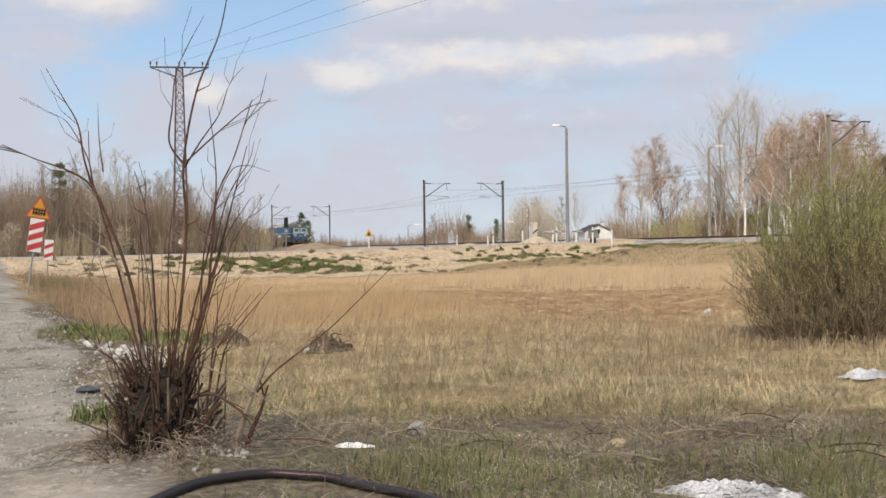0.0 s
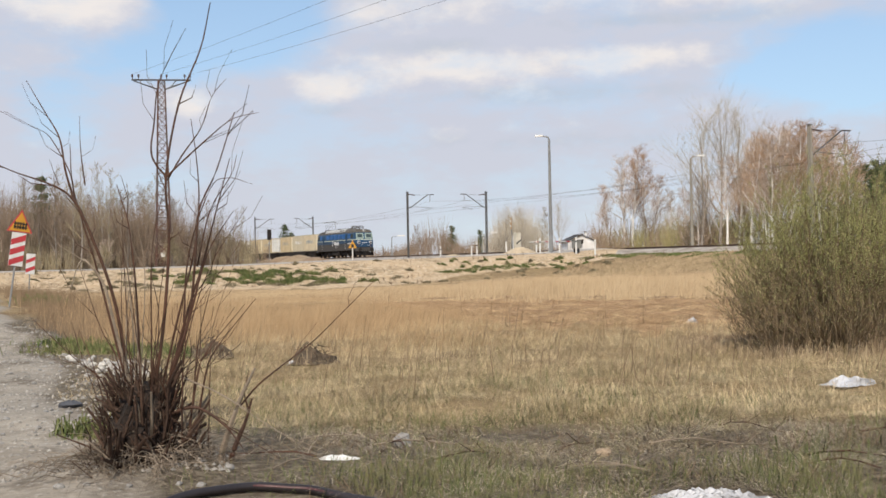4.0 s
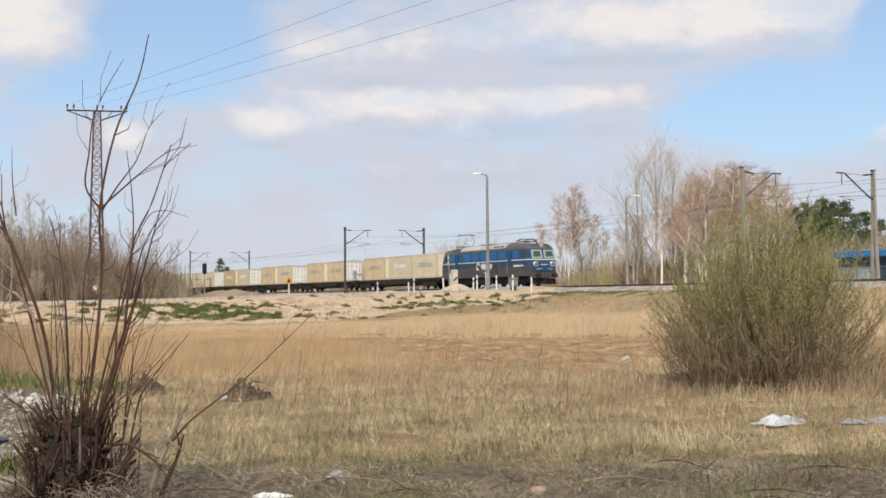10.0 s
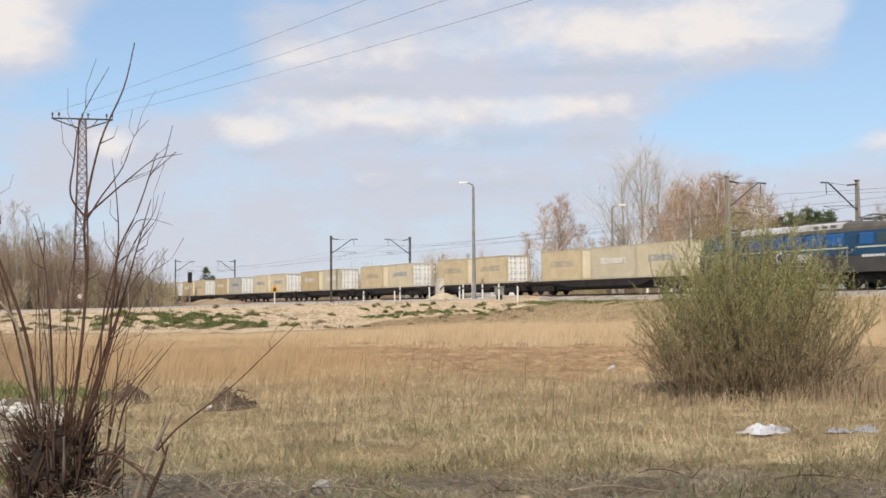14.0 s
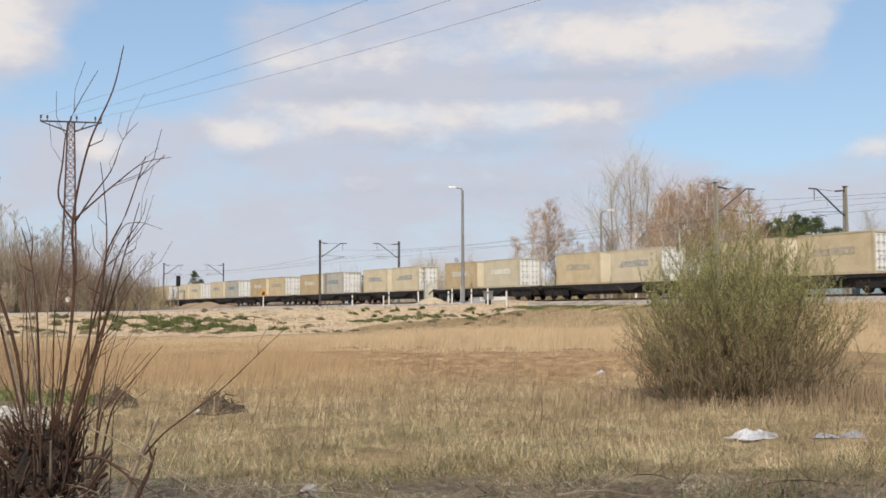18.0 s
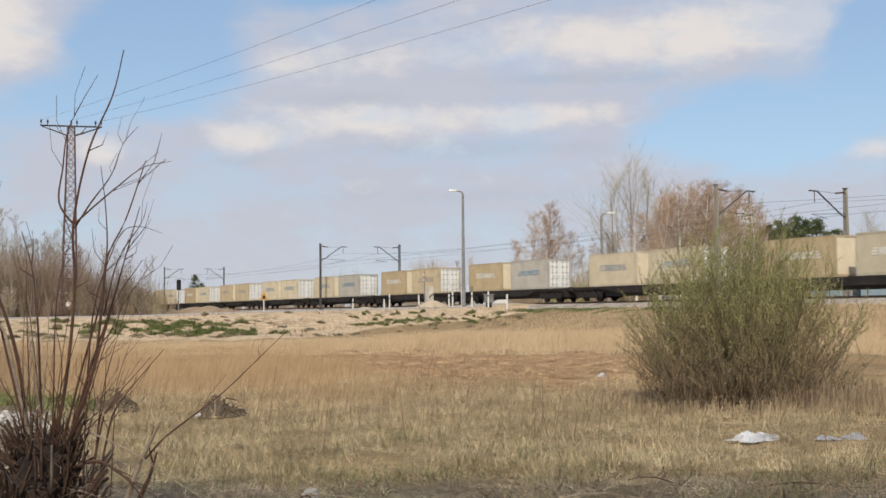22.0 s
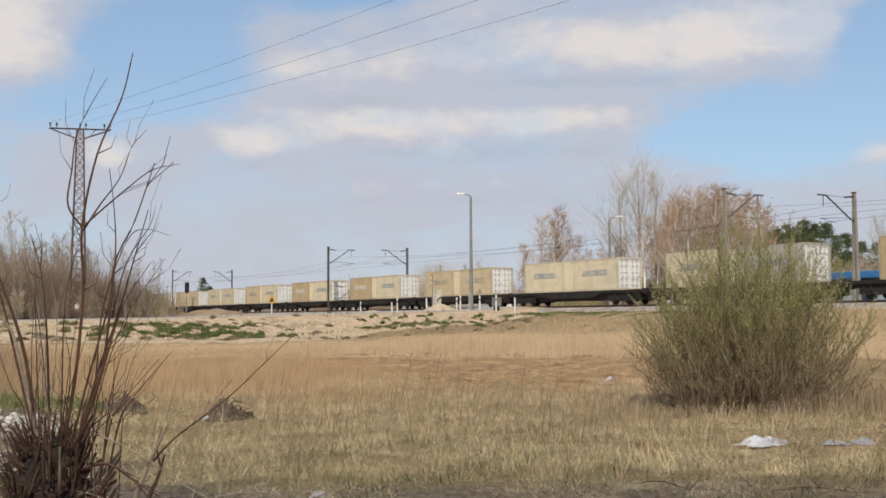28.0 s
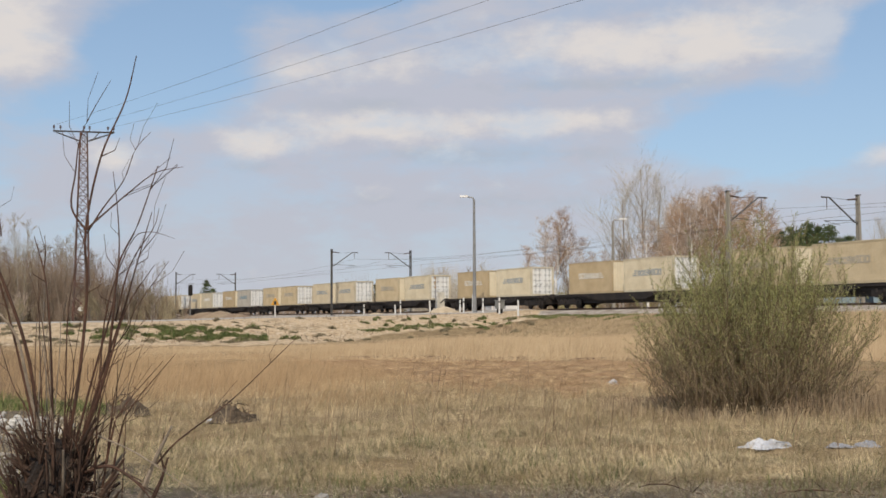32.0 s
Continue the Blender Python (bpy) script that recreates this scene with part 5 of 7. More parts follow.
    for k in range(52):
        az = rnd.uniform(-13, 9)
        d = rnd.uniform(255, 330)
        lump = 1.0 if -.6 < az < 2.6 else (.75 if -4.6 < az < -2.2 else .36)
        a = radians(az)
        spots.append((1 if -.2 < az < 2.2 and rnd.random() < .8 else 0, d * math.sin(a), d * math.cos(a), lump * rnd.uniform(.75, 1.1), rnd.uniform(0, 360)))
    scatter_things([far, far2], spots)


NEEDLES = mat("pine_needles", (0.11, 0.15, 0.055), 0.8, vary=0.2, island=0.4, obj_vary=0.15)
PINE_BARK = mat("pine_bark", (0.17, 0.095, 0.055), 0.9, vary=0.2, scale=2, fine=10, bump=0.3)


def pine(seed, h, label="dark green pine with a ragged crown", conical=False):
    rnd = random.Random(seed)
    t = thing("pine_tree", label, "tree", "pine trees")
    g = Geo()
    g.tube([(0, 0, -.2), (rnd.uniform(-.1, .1), rnd.uniform(-.1, .1), h * .5), (0, 0, h * .97)], [.17, .12, .03], 7)
    crown = Geo()
    levels = 15
    for k in range(levels):
        z = h * (.12 if conical else .26) + h * (.86 if conical else .7) * (k + rnd.uniform(-.5, .5)) / levels
        q = k / levels
        ln = h * (.22 * (1 - q) + .02) if conical else h * (.13 + .12 * math.sin(math.pi * min(1, q * 1.1 + .1))) * (1 - q * .5)
        for j in range(6):
            a = rnd.uniform(0, 2 * math.pi)
            l2 = ln * rnd.uniform(.45, 1.15)
            e = Vector((math.cos(a) * l2, math.sin(a) * l2, z + l2 * rnd.uniform(-.05, .4)))
            b = Vector((0, 0, z))
            g.tube([b, b.lerp(e, .6), e], [.04, .025, .01], 3, cap=False)
            for m in range(34):
                c = b.lerp(e, rnd.uniform(.25, 1.08)) + Vector((rnd.gauss(0, .2), rnd.gauss(0, .2), rnd.gauss(0, .2))) * (l2 * .5 + .5)
                r = rnd.uniform(.10, .2)
                d1 = Vector([rnd.uniform(-1, 1) for _ in range(3)]).normalized() * r
                d2 = Vector([rnd.uniform(-1, 1) for _ in range(3)]).normalized() * r
                d3 = d1.cross(d2) * (1 / r)
                for p, o in ((d1, d2), (d2, d3), (d3, d1)):
                    crown.add([c - p, c + o * .28, c + p, c - o * .28], [(0, 1, 2, 3)])
    g.ob("trunk", PINE_BARK, t)
    crown.ob("crown", NEEDLES, t)
    return t


def build_pines():
    kinds = [pine(1, 12), pine(2, 11.4), pine(3, 12, "dark green conical spruce above the bare trees", True)]
    spots = []
    for k, az, dist, hh in ((0, 17.3, 152, 11.5), (1, 17.9, 148, 12.4), (0, 18.5, 156, 12.8), (1, 19.0, 150, 12.6), (0, 19.5, 154, 12.2), (1, 18.2, 165, 12.8), (0, 20.0, 158, 10.8), (1, 16.9, 146, 11.5),
                            (2, 16.5, 122, 9.4), (2, 15.9, 121, 7.6), (1, 15.1, 124, 7.0), (2, 14.3, 124, 6.2), (2, -22.4, 180, 15.0), (1, -10.95, 275, 10.5), (0, -10.6, 285, 8.0), (1, -1.2, 270, 8), (0, -2.6, 268, 8.5), (2, 20.6, 150, 8), (0, 20.5, 152, 10.6), (1, 21.1, 148, 9.8), (0, 21.8, 150, 9.2), (1, 18.8, 146, 10.8), (0, 17.6, 144, 10.2)):
        a = radians(az)
        spots.append((k, dist * math.sin(a), dist * math.cos(a), hh / 12, az * 77 % 360))
    scatter_things(kinds, spots)


def thicket(name, label, spots, m, seed, sticks=16):
    """Dense undergrowth too fine to tell stems apart: rising thin stems with side twigs, at (x, y, height)."""
    rnd, t = random.Random(seed), Twigs()
    for x, y, h in spots:
        b = Vector((x, y, ground_z(x, y) - .1))
        for k in range(sticks):
            a = rnd.uniform(0, 2 * math.pi)
            d = Vector((math.cos(a) * .22, math.sin(a) * .22, 1))
            q = b + Vector((rnd.uniform(-.9, .9), rnd.uniform(-.9, .9), 0))
            pts, dd = t.stick(q, d, h * rnd.uniform(.55, 1.05), rnd.uniform(.025, .042), rnd, .14, .05, 2)
            for j in range(3):
                i = 1
                a = rnd.uniform(0, 2 * math.pi)
                t.stick(pts[i], dd + Vector((math.cos(a), math.sin(a), .3)) * .6, h * rnd.uniform(.12, .3), .014, rnd, .2, .1, 1)
    tagged(t.g.ob(name, m), label, "thicket", kind="stuff")


def build_thickets():
    rnd = random.Random(19)
    left, low, right, right2 = [], [], [], []
    while len(left) < 900:
        s, u = rnd.uniform(-262, -160), rnd.uniform(-92, -12)
        x, y = on_track(s, u)
        if -29 < math.degrees(math.atan2(x, y)) < -12:
            left.append((x, y, (3.2 + 9.6 * float(sstep(-6, -30, u))) * rnd.uniform(.82, 1.08)))
    while len(low) < 120:
        s, u = rnd.uniform(-175, -152), rnd.uniform(-92, -11.5)
        if not (-36 < u < -20 and s > -163):
            low.append((*on_track(s, u), rnd.uniform(2.5, 6.5)))
    while len(right) < 400:
        s, u = rnd.uniform(-125, -52), rnd.uniform(21, 48)
        if not (s > -84 and u < 27):
            (right if rnd.random() < .6 else right2).append((*on_track(s, u), rnd.uniform(2.5, 6.6)))
    far, clump = [], []
    while len(far) < 330:
        az, d = rnd.uniform(-13, 8), rnd.uniform(235, 300)
        hh = 7.5 * math.exp(-((az + 3.4) / 1.0) ** 2) + 5.5 * math.exp(-((az - 4.6) / 1.0) ** 2) + 3.6 + 3.2 * math.exp(-((az + .9) / .7) ** 2)
        far.append((d * math.sin(radians(az)), d * math.cos(radians(az)), hh * rnd.uniform(.7, 1.1)))
    while len(clump) < 90:
        az, d = rnd.gauss(.85, .8), rnd.uniform(235, 270)
        clump.append((d * math.sin(radians(az)), d * math.cos(radians(az)), max(5, 13.5 - 3.5 * abs(az - .85)) * rnd.uniform(.8, 1.05)))
    thicket("distant_thicket", "brown leafless scrub along the horizon", far, TWIG_GREY, 5, 18)
    thicket("distant_thicket", "pale distant clump of bare birches", clump, mat("far_birch", (0.56, 0.50, 0.40), 0.9, vary=0.2, island=0.3), 6, 16)
    thicket("bare_thicket", "dense grey-brown thicket of bare saplings", left, TWIG_GREY, 1, 21)
    thicket("bare_thicket", "low olive-brown bare undergrowth before the woods", low, TWIG_OLIVE, 2, 14)
    thicket("bare_thicket", "brown bare undergrowth among birches behind the railway", right, mat("brown_brush", (0.37, 0.275, 0.185), 0.85, vary=0.2, island=0.35), 3, 18)
    thicket("bare_thicket", "olive bare undergrowth among birches behind the railway", right2, mat("sallow_twigs", (0.43, 0.385, 0.18), 0.85, vary=0.2, island=0.3), 4, 18)


build_woods()
build_pines()
build_thickets()

# ---- the dead shrub close to the camera ----
STEM = mat("shrub_stem", (0.10, 0.05, 0.032), 0.75, vary=0.2, scale=6, fine=60, second=(0.06, 0.036, 0.026), island=0.35, spec=0.2)
STEM_PALE = mat("broken_stem", (0.29, 0.225, 0.16), 0.8, vary=0.2, scale=8, fine=60, island=0.25)


def smooth(pts, per=5):
    """Catmull-Rom through a few control points."""
    p = [Vector(q) for q in pts]
    p = [p[0] * 2 - p[1]] + p + [p[-1] * 2 - p[-2]]
    out = []
    for i in range(1, len(p) - 2):
        for k in range(per):
            t = k / per
            a, b, c, d = p[i - 1:i + 3]
            out.append(.5 * (2 * b + (c - a) * t + (2 * a - 5 * b + 4 * c - d) * t * t + (3 * b - a - 3 * c + d) * t ** 3))
    out.append(p[-2])
    return out


def build_dead_shrub():
    Y, Q = 7.55, .938
    root = thing("dead_shrub", "multi-stemmed leafless shrub with reddish-brown stems and a matted base", "shrub", at=pose(0, 0, 0))
    rnd = random.Random(21)

    def stem(r, *xz, depth=0.0, name="stem", m=None, twigs=3):
        n = len(xz)
        pts = smooth([((x + (rnd.uniform(-.018, .018) if 0 < i < n - 1 else 0)) * Q, Y + depth * (i / (n - 1)) + rnd.uniform(-.03, .03), max(.03, 1.4 + (z - 1.4) * Q) if i or z > .3 else .02) for i, (x, z) in enumerate(xz)])
        g = Geo()
        k = len(pts)
        r *= .74
        g.tube(pts, [r * (1 - .78 * i / (k - 1)) for i in range(k)], 6)
        for j in range(twigs):
            i = rnd.randrange(k // 3, k - 2)
            a = pts[i]
            d = (pts[i + 1] - a).normalized()
            sd = rnd.choice((-1, 1))
            e = a + d * rnd.uniform(.12, .4) + Vector((sd * rnd.uniform(.04, .16), rnd.uniform(-.1, .1), 0))
            mid = a.lerp(e, .5) + Vector((sd * .03, 0, -.02))
            g.tube([a, mid, e], [r * .3, r * .2, .0015], 4, cap=False)
        g.ob(name, m or STEM, root)

    stem(.020, (-2.58, .1), (-2.56, .32), (-2.44, .96), (-2.41, 1.6), (-2.41, 2.04), (-2.29, 2.56), (-2.14, 2.96), (-2.06, 3.28))
    stem(.010, (-2.41, 2.04), (-2.48, 2.2), (-2.48, 2.44), (-2.43, 2.68), (-2.35, 2.88), (-2.21, 3.08), depth=-.1)
    stem(.010, (-2.41, 2.04), (-2.3, 2.14), (-2.08, 2.3), (-1.89, 2.44), (-1.71, 2.48), depth=-.1)
    stem(.009, (-2.41, 2.02), (-2.28, 2.2), (-2.17, 2.4), (-2.08, 2.62), (-1.98, 2.75), depth=.1)
    stem(.018, (-2.66, .1), (-2.64, .32), (-2.75, .96), (-2.83, 1.28), (-2.91, 1.43), (-2.97, 1.46), (-3.02, 1.41), (-3.03, 1.27), depth=-.2, m=STEM_PALE, twigs=1)
    stem(.020, (-2.7, .1), (-2.67, .32), (-2.79, 1.12), (-2.96, 1.69), (-3.08, 1.91), (-3.22, 2.01), (-3.44, 2.09), (-3.66, 2.19), depth=-.15)
    stem(.012, (-3.06, 1.86), (-3.14, 2.1), (-3.22, 2.35), (-3.31, 2.55), (-3.46, 2.78), depth=.1)
    stem(.008, (-3.08, 1.92), (-3.12, 2.1), (-3.27, 2.35), (-3.36, 2.42))
    stem(.007, (-3.0, 2.0), (-3.02, 2.25), (-3.04, 2.5), twigs=1)
    stem(.017, (-2.62, .1), (-2.5, .32), (-2.31, 1.04), (-2.17, 1.44), (-2.08, 1.8), (-1.97, 2.18), depth=.1)
    stem(.014, (-2.55, .1), (-2.53, .32), (-2.35, .96), (-2.23, 1.52), (-2.19, 1.88), (-2.23, 2.2), (-2.27, 2.48), depth=.15)
    stem(.015, (-2.7, .1), (-2.68, .32), (-2.89, 1.28), (-3.02, 1.73), (-3.09, 2.01), (-3.11, 2.3))
    stem(.017, (-2.63, .1), (-2.61, .32), (-2.64, 1.12), (-2.72, 1.68), (-2.82, 2.01), depth=.12)
    stem(.019, (-2.5, .1), (-2.48, .32), (-2.29, .96), (-2.2, 1.44), (-2.16, 1.8), (-2.04, 2.08), (-1.91, 2.5))
    stem(.014, (-2.52, .1), (-2.5, .32), (-2.25, .96), (-2.09, 1.48), (-1.9, 1.79), depth=-.1)
    stem(.008, (-2.3, 1.0), (-2.25, 1.5), (-2.1, 1.95), (-1.95, 2.03), (-1.78, 1.98), twigs=3)
    stem(.008, (-2.2, 1.4), (-2.1, 1.8), (-1.95, 2.05), (-1.9, 2.2), twigs=2)
    stem(.011, (-1.9, .4), (-1.78, .55), (-1.62, .68), (-1.39, .85), (-1.13, 1.1), (-.92, 1.29), depth=.1, twigs=2)
    stem(.042, (-2.06, .0), (-2.02, .13), (-1.88, .43), (-1.76, .68), m=STEM_PALE, twigs=0, name="broken_branch", depth=-.12)
    stem(.034, (-2.0, .0), (-1.93, .1), (-1.86, .3), (-1.8, .46), m=STEM, twigs=1, name="broken_branch", depth=-.05)
    stem(.020, (-2.4, .35), (-2.2, .4), (-2.0, .28), (-1.85, .12), m=STEM, twigs=3, name="broken_branch", depth=-.1)
    stem(.009, (-2.35, .62), (-2.0, .5), (-1.7, .32), (-1.3, .1), m=STEM_PALE, twigs=2, name="broken_branch", depth=-.3)
    for x0, z0, x1, z1 in ((-2.52, .46, -2.36, .62), (-2.62, .3, -2.55, .5), (-2.3, .28, -2.2, .42), (-2.72, .22, -2.8, .4), (-2.45, .15, -2.28, .26)):
        stem(.011, (x0, z0), ((x0 + x1) / 2 + .01, (z0 + z1) / 2), (x1, z1), m=STEM_PALE, twigs=0, name="splinter", depth=-.34)
    for k in range(16):
        x0, x1, h = -2.44 + rnd.uniform(-.3, .3), rnd.uniform(-.55, .55), rnd.uniform(.5, 1.3)
        stem(rnd.uniform(.006, .013), (x0, .2), (x0 + x1 * .3, .3 + h * .35), (x0 + x1 * .55, .3 + h * .6), (x0 + x1 + rnd.uniform(-.15, .15), .3 + h), depth=rnd.uniform(-.3, .3), twigs=2)
    for k in range(20):
        a, q = rnd.uniform(-1, 1), rnd.random()
        x0 = -2.62 + a * .22
        h = rnd.uniform(.9, 2.1)
        lean = a * .3 + rnd.uniform(-.3, .3)
        stem(rnd.uniform(.005, .011), (x0, .05), (x0 + lean * .3, h * .4), (x0 + lean * .75, h * .75), (x0 + lean * 1.2 + rnd.uniform(-.1, .1), h),
             depth=rnd.uniform(-.4, .4), twigs=rnd.randrange(0, 3), m=STEM if rnd.random() < .8 else STEM_PALE)
    # matted heap of broken stems, bark and dead grass at the foot
    g, pale = Geo(), Geo()
    for k in range(1050):
        a, z = rnd.uniform(0, 2 * math.pi), .62 * rnd.random() ** 1.5
        wide = .36 - .2 * min(1, z / .42) + .08 * math.sin(3 * a + z * 9)
        r = wide * math.sqrt(rnd.uniform(.05, 1.1))
        p = Vector((-2.44 + r * 1.12 * math.cos(a), Y + r * math.sin(a), z))
        if rnd.random() < .45:                                 # broken shoots that stand up
            d = Vector((math.cos(a) * .3 + rnd.gauss(0, .5), math.sin(a) * .3 + rnd.gauss(0, .5), 1)).normalized()
            e, q = p + d * rnd.uniform(.06, .3), rnd.uniform(.003, .007)
        else:                                                  # bark and stalks that lie and hang every way
            d = Vector((math.cos(a) * .5 + rnd.gauss(0, .5), math.sin(a) * .5 + rnd.gauss(0, .5), rnd.gauss(-.2, .6))).normalized()
            e, q = p + d * rnd.uniform(.05, .2), rnd.uniform(.0015, .0045)
        e.z = max(e.z, .02)
        light = rnd.random() < (.3 if z < .12 else .04)
        (pale if light else g).tube([p, p.lerp(e, .5) + Vector((rnd.uniform(-.025, .025), rnd.uniform(-.025, .025), rnd.uniform(-.02, .02))), e], [q, q * .8, q * .3], 4, cap=False)
    for k in range(95):
        a, r = rnd.uniform(0, 2 * math.pi), .27 * math.sqrt(rnd.random())
        p = Vector((-2.44 + r * 1.1 * math.cos(a), Y + r * math.sin(a), rnd.uniform(0, .2)))
        e = p + Vector((math.cos(a) * rnd.uniform(0, .15) + rnd.gauss(0, .11), math.sin(a) * .1 + rnd.gauss(0, .1), rnd.uniform(.05, .55) * (1.2 - r * 2)))
        q = rnd.uniform(.006, .019)
        (pale if rnd.random() < .08 else g).tube([p, p.lerp(e, .5) + Vector((rnd.uniform(-.02, .02), rnd.uniform(-.02, .02), 0)), e], [q, q * .85, q * .55], 5)
    for k in range(40):
        a = rnd.uniform(0, 2 * math.pi)
        p = Vector((-2.44 + .17 * math.cos(a), Y + .15 * math.sin(a), rnd.uniform(.3, .55)))
        e = p + Vector((math.cos(a) * .1 + rnd.gauss(0, .05), math.sin(a) * .1, rnd.uniform(.08, .3)))
        g.tube([p, e], [rnd.uniform(.008, .016), rnd.uniform(.005, .011)], 5)
    # near-black lump that fills the heap behind its dark brown stems
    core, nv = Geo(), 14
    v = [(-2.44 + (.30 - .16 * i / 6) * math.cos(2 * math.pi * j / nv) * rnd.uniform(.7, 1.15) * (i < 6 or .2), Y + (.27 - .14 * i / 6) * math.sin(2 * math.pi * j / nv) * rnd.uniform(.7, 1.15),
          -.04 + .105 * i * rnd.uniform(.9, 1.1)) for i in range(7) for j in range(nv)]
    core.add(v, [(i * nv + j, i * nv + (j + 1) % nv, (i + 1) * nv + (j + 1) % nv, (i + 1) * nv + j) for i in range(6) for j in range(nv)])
    core.ob("root_stock", mat("near_black_core", (0.045, 0.03, 0.022), 0.95, vary=0.3, scale=8, fine=50, bump=0.8), root)
    tagged(pale.ob("bark_litter", STEM_PALE, root), kind="stuff")
    tagged(g.ob("matted_base", mat("dark_brown_stems", (0.085, 0.05, 0.034), 0.85, vary=0.25, scale=7, fine=60, second=(0.045, 0.03, 0.022), island=0.4, spec=0.2), root), kind="stuff")
    g = Geo()
    for k in range(620):
        a, r = rnd.uniform(0, 2 * math.pi), .16 + abs(rnd.gauss(0, .3))
        p = Vector((-2.44 + r * math.cos(a), Y - .1 + r * .8 * math.sin(a), .01))
        p.z = ground_z(p.x, p.y) + max(0, .2 - .5 * r) * rnd.random() + rnd.uniform(0, .08)
        b = a + rnd.gauss(0, 1.1)
        d = Vector((math.cos(b), math.sin(b) - .2, rnd.uniform(-.5, .5))).normalized()
        e = p + d * rnd.uniform(.1, .38)
        e.z = max(e.z - .08, ground_z(e.x, e.y) + .01)
        g.tube([p, p.lerp(e, .5) + Vector((0, 0, .05)), e], [.0026, .002, .0008], 3, cap=False)
    g.ob("dead_grass_skirt", mat("bleached_grass", (0.27, 0.21, 0.15), 0.9, vary=0.2, island=0.5), root)["kind"] = "stuff"


build_dead_shrub()

# ---- the willow bush ----
LEAF = mat("willow_buds", (0.345, 0.345, 0.125), 0.7, vary=0.15, island=0.4)
WILLOW_STEM = mat("willow_stem", (0.23, 0.165, 0.098), 0.8, vary=0.2, scale=5, fine=40, island=0.35)


def build_willow():
    cx, cy = 4.95, 17.35
    w = thing("willow_bush", "dense round willow bush with olive-green spring buds", "bush", at=pose(cx, cy, ground_z(cx, cy) - .05))
    rnd = random.Random(31)
    stems, leaves, dry = Twigs(), Geo(), Geo()

    def bud(c, r, g):
        d = Vector((rnd.uniform(-1, 1), rnd.uniform(-1, 1), rnd.uniform(-.4, 1.4))).normalized()
        e = d.cross(Vector([rnd.uniform(-1, 1) for _ in range(3)])).normalized()
        g.add([c - d * r, c + e * r * .45, c + d * r, c - e * r * .45], [(0, 1, 2, 3)])

    for k in range(740):
        a = rnd.uniform(0, 2 * math.pi)
        phi = math.acos(1 - rnd.random() ** 1.25 * .95)              # from upright, spread evenly over the dome
        low = phi / 1.5
        root = low ** .8 * rnd.uniform(.45, 1.45)
        b = Vector((math.cos(a) * root, math.sin(a) * root * .8, 0))
        f = rnd.uniform(.74, 1.0) if rnd.random() < .75 else rnd.uniform(.4, .8)
        ragged = 1 + .05 * math.sin(3 * a + 1) + .05 * math.sin(7 * a + 4 * phi)
        e = Vector((math.cos(a) * math.sin(phi) ** .8 * 1.92 * ragged, math.sin(a) * math.sin(phi) ** .85 * 1.6 * ragged, 2.72 * ragged * math.cos(phi) ** .8 + .2)) * f
        out = Vector((math.cos(a), math.sin(a), 0))
        mid = b.lerp(e, .5) + out * rnd.uniform(-.05, .3) * low + Vector((rnd.gauss(0, .07), rnd.gauss(0, .07), rnd.uniform(-.12, .1)))
        r0 = rnd.uniform(.004, .0095)
        pts = []
        for i in range(6):
            t = i / 5
            q = b * (1 - t) ** 2 + mid * (2 * t * (1 - t)) + e * t * t
            pts.append(q + Vector((rnd.uniform(-.05, .05), rnd.uniform(-.05, .05), rnd.uniform(-.03, .03))) * (t > 0))
        stems.g.tube(pts, [r0 * (1 - .16 * i) for i in range(6)], 4 if r0 > .009 else 3, cap=False)
        dd = (pts[-1] - pts[-3]).normalized()
        for j in range(12):
            m = rnd.uniform(.12, 1.0) * 5
            i = min(int(m), 4)
            c = pts[i].lerp(pts[i + 1], m - i)
            a2 = rnd.uniform(0, 2 * math.pi)
            p2, d2 = stems.stick(c, dd + Vector((math.cos(a2), math.sin(a2), rnd.uniform(-.1, .6))) * .85, rnd.uniform(.16, .5), .003, rnd, .25, .12, 2)
            green = min(1.0, max(0.0, (c.z - .3) / 1.3)) ** 1.1
            for jj in range(int(5 + 80 * green * rnd.uniform(.3, 1.0))):
                f3 = rnd.random() * 2
                i3 = min(int(f3), 1)
                q = Vector(p2[i3]).lerp(Vector(p2[i3 + 1]), f3 - i3) + Vector([rnd.uniform(-.022, .022) for _ in range(3)])
                bud(q, rnd.uniform(.007, .0125), leaves if rnd.random() < .25 + .75 * green else dry)
    tagged(stems.g.ob("branchwork", WILLOW_STEM, w), kind="stuff")
    tagged(leaves.ob("foliage", LEAF, w), kind="stuff")
    tagged(dry.ob("dry_bud_haze", mat("dry_buds", (0.34, 0.25, 0.14), 0.8, vary=0.15, island=0.4), w), kind="stuff")


build_willow()


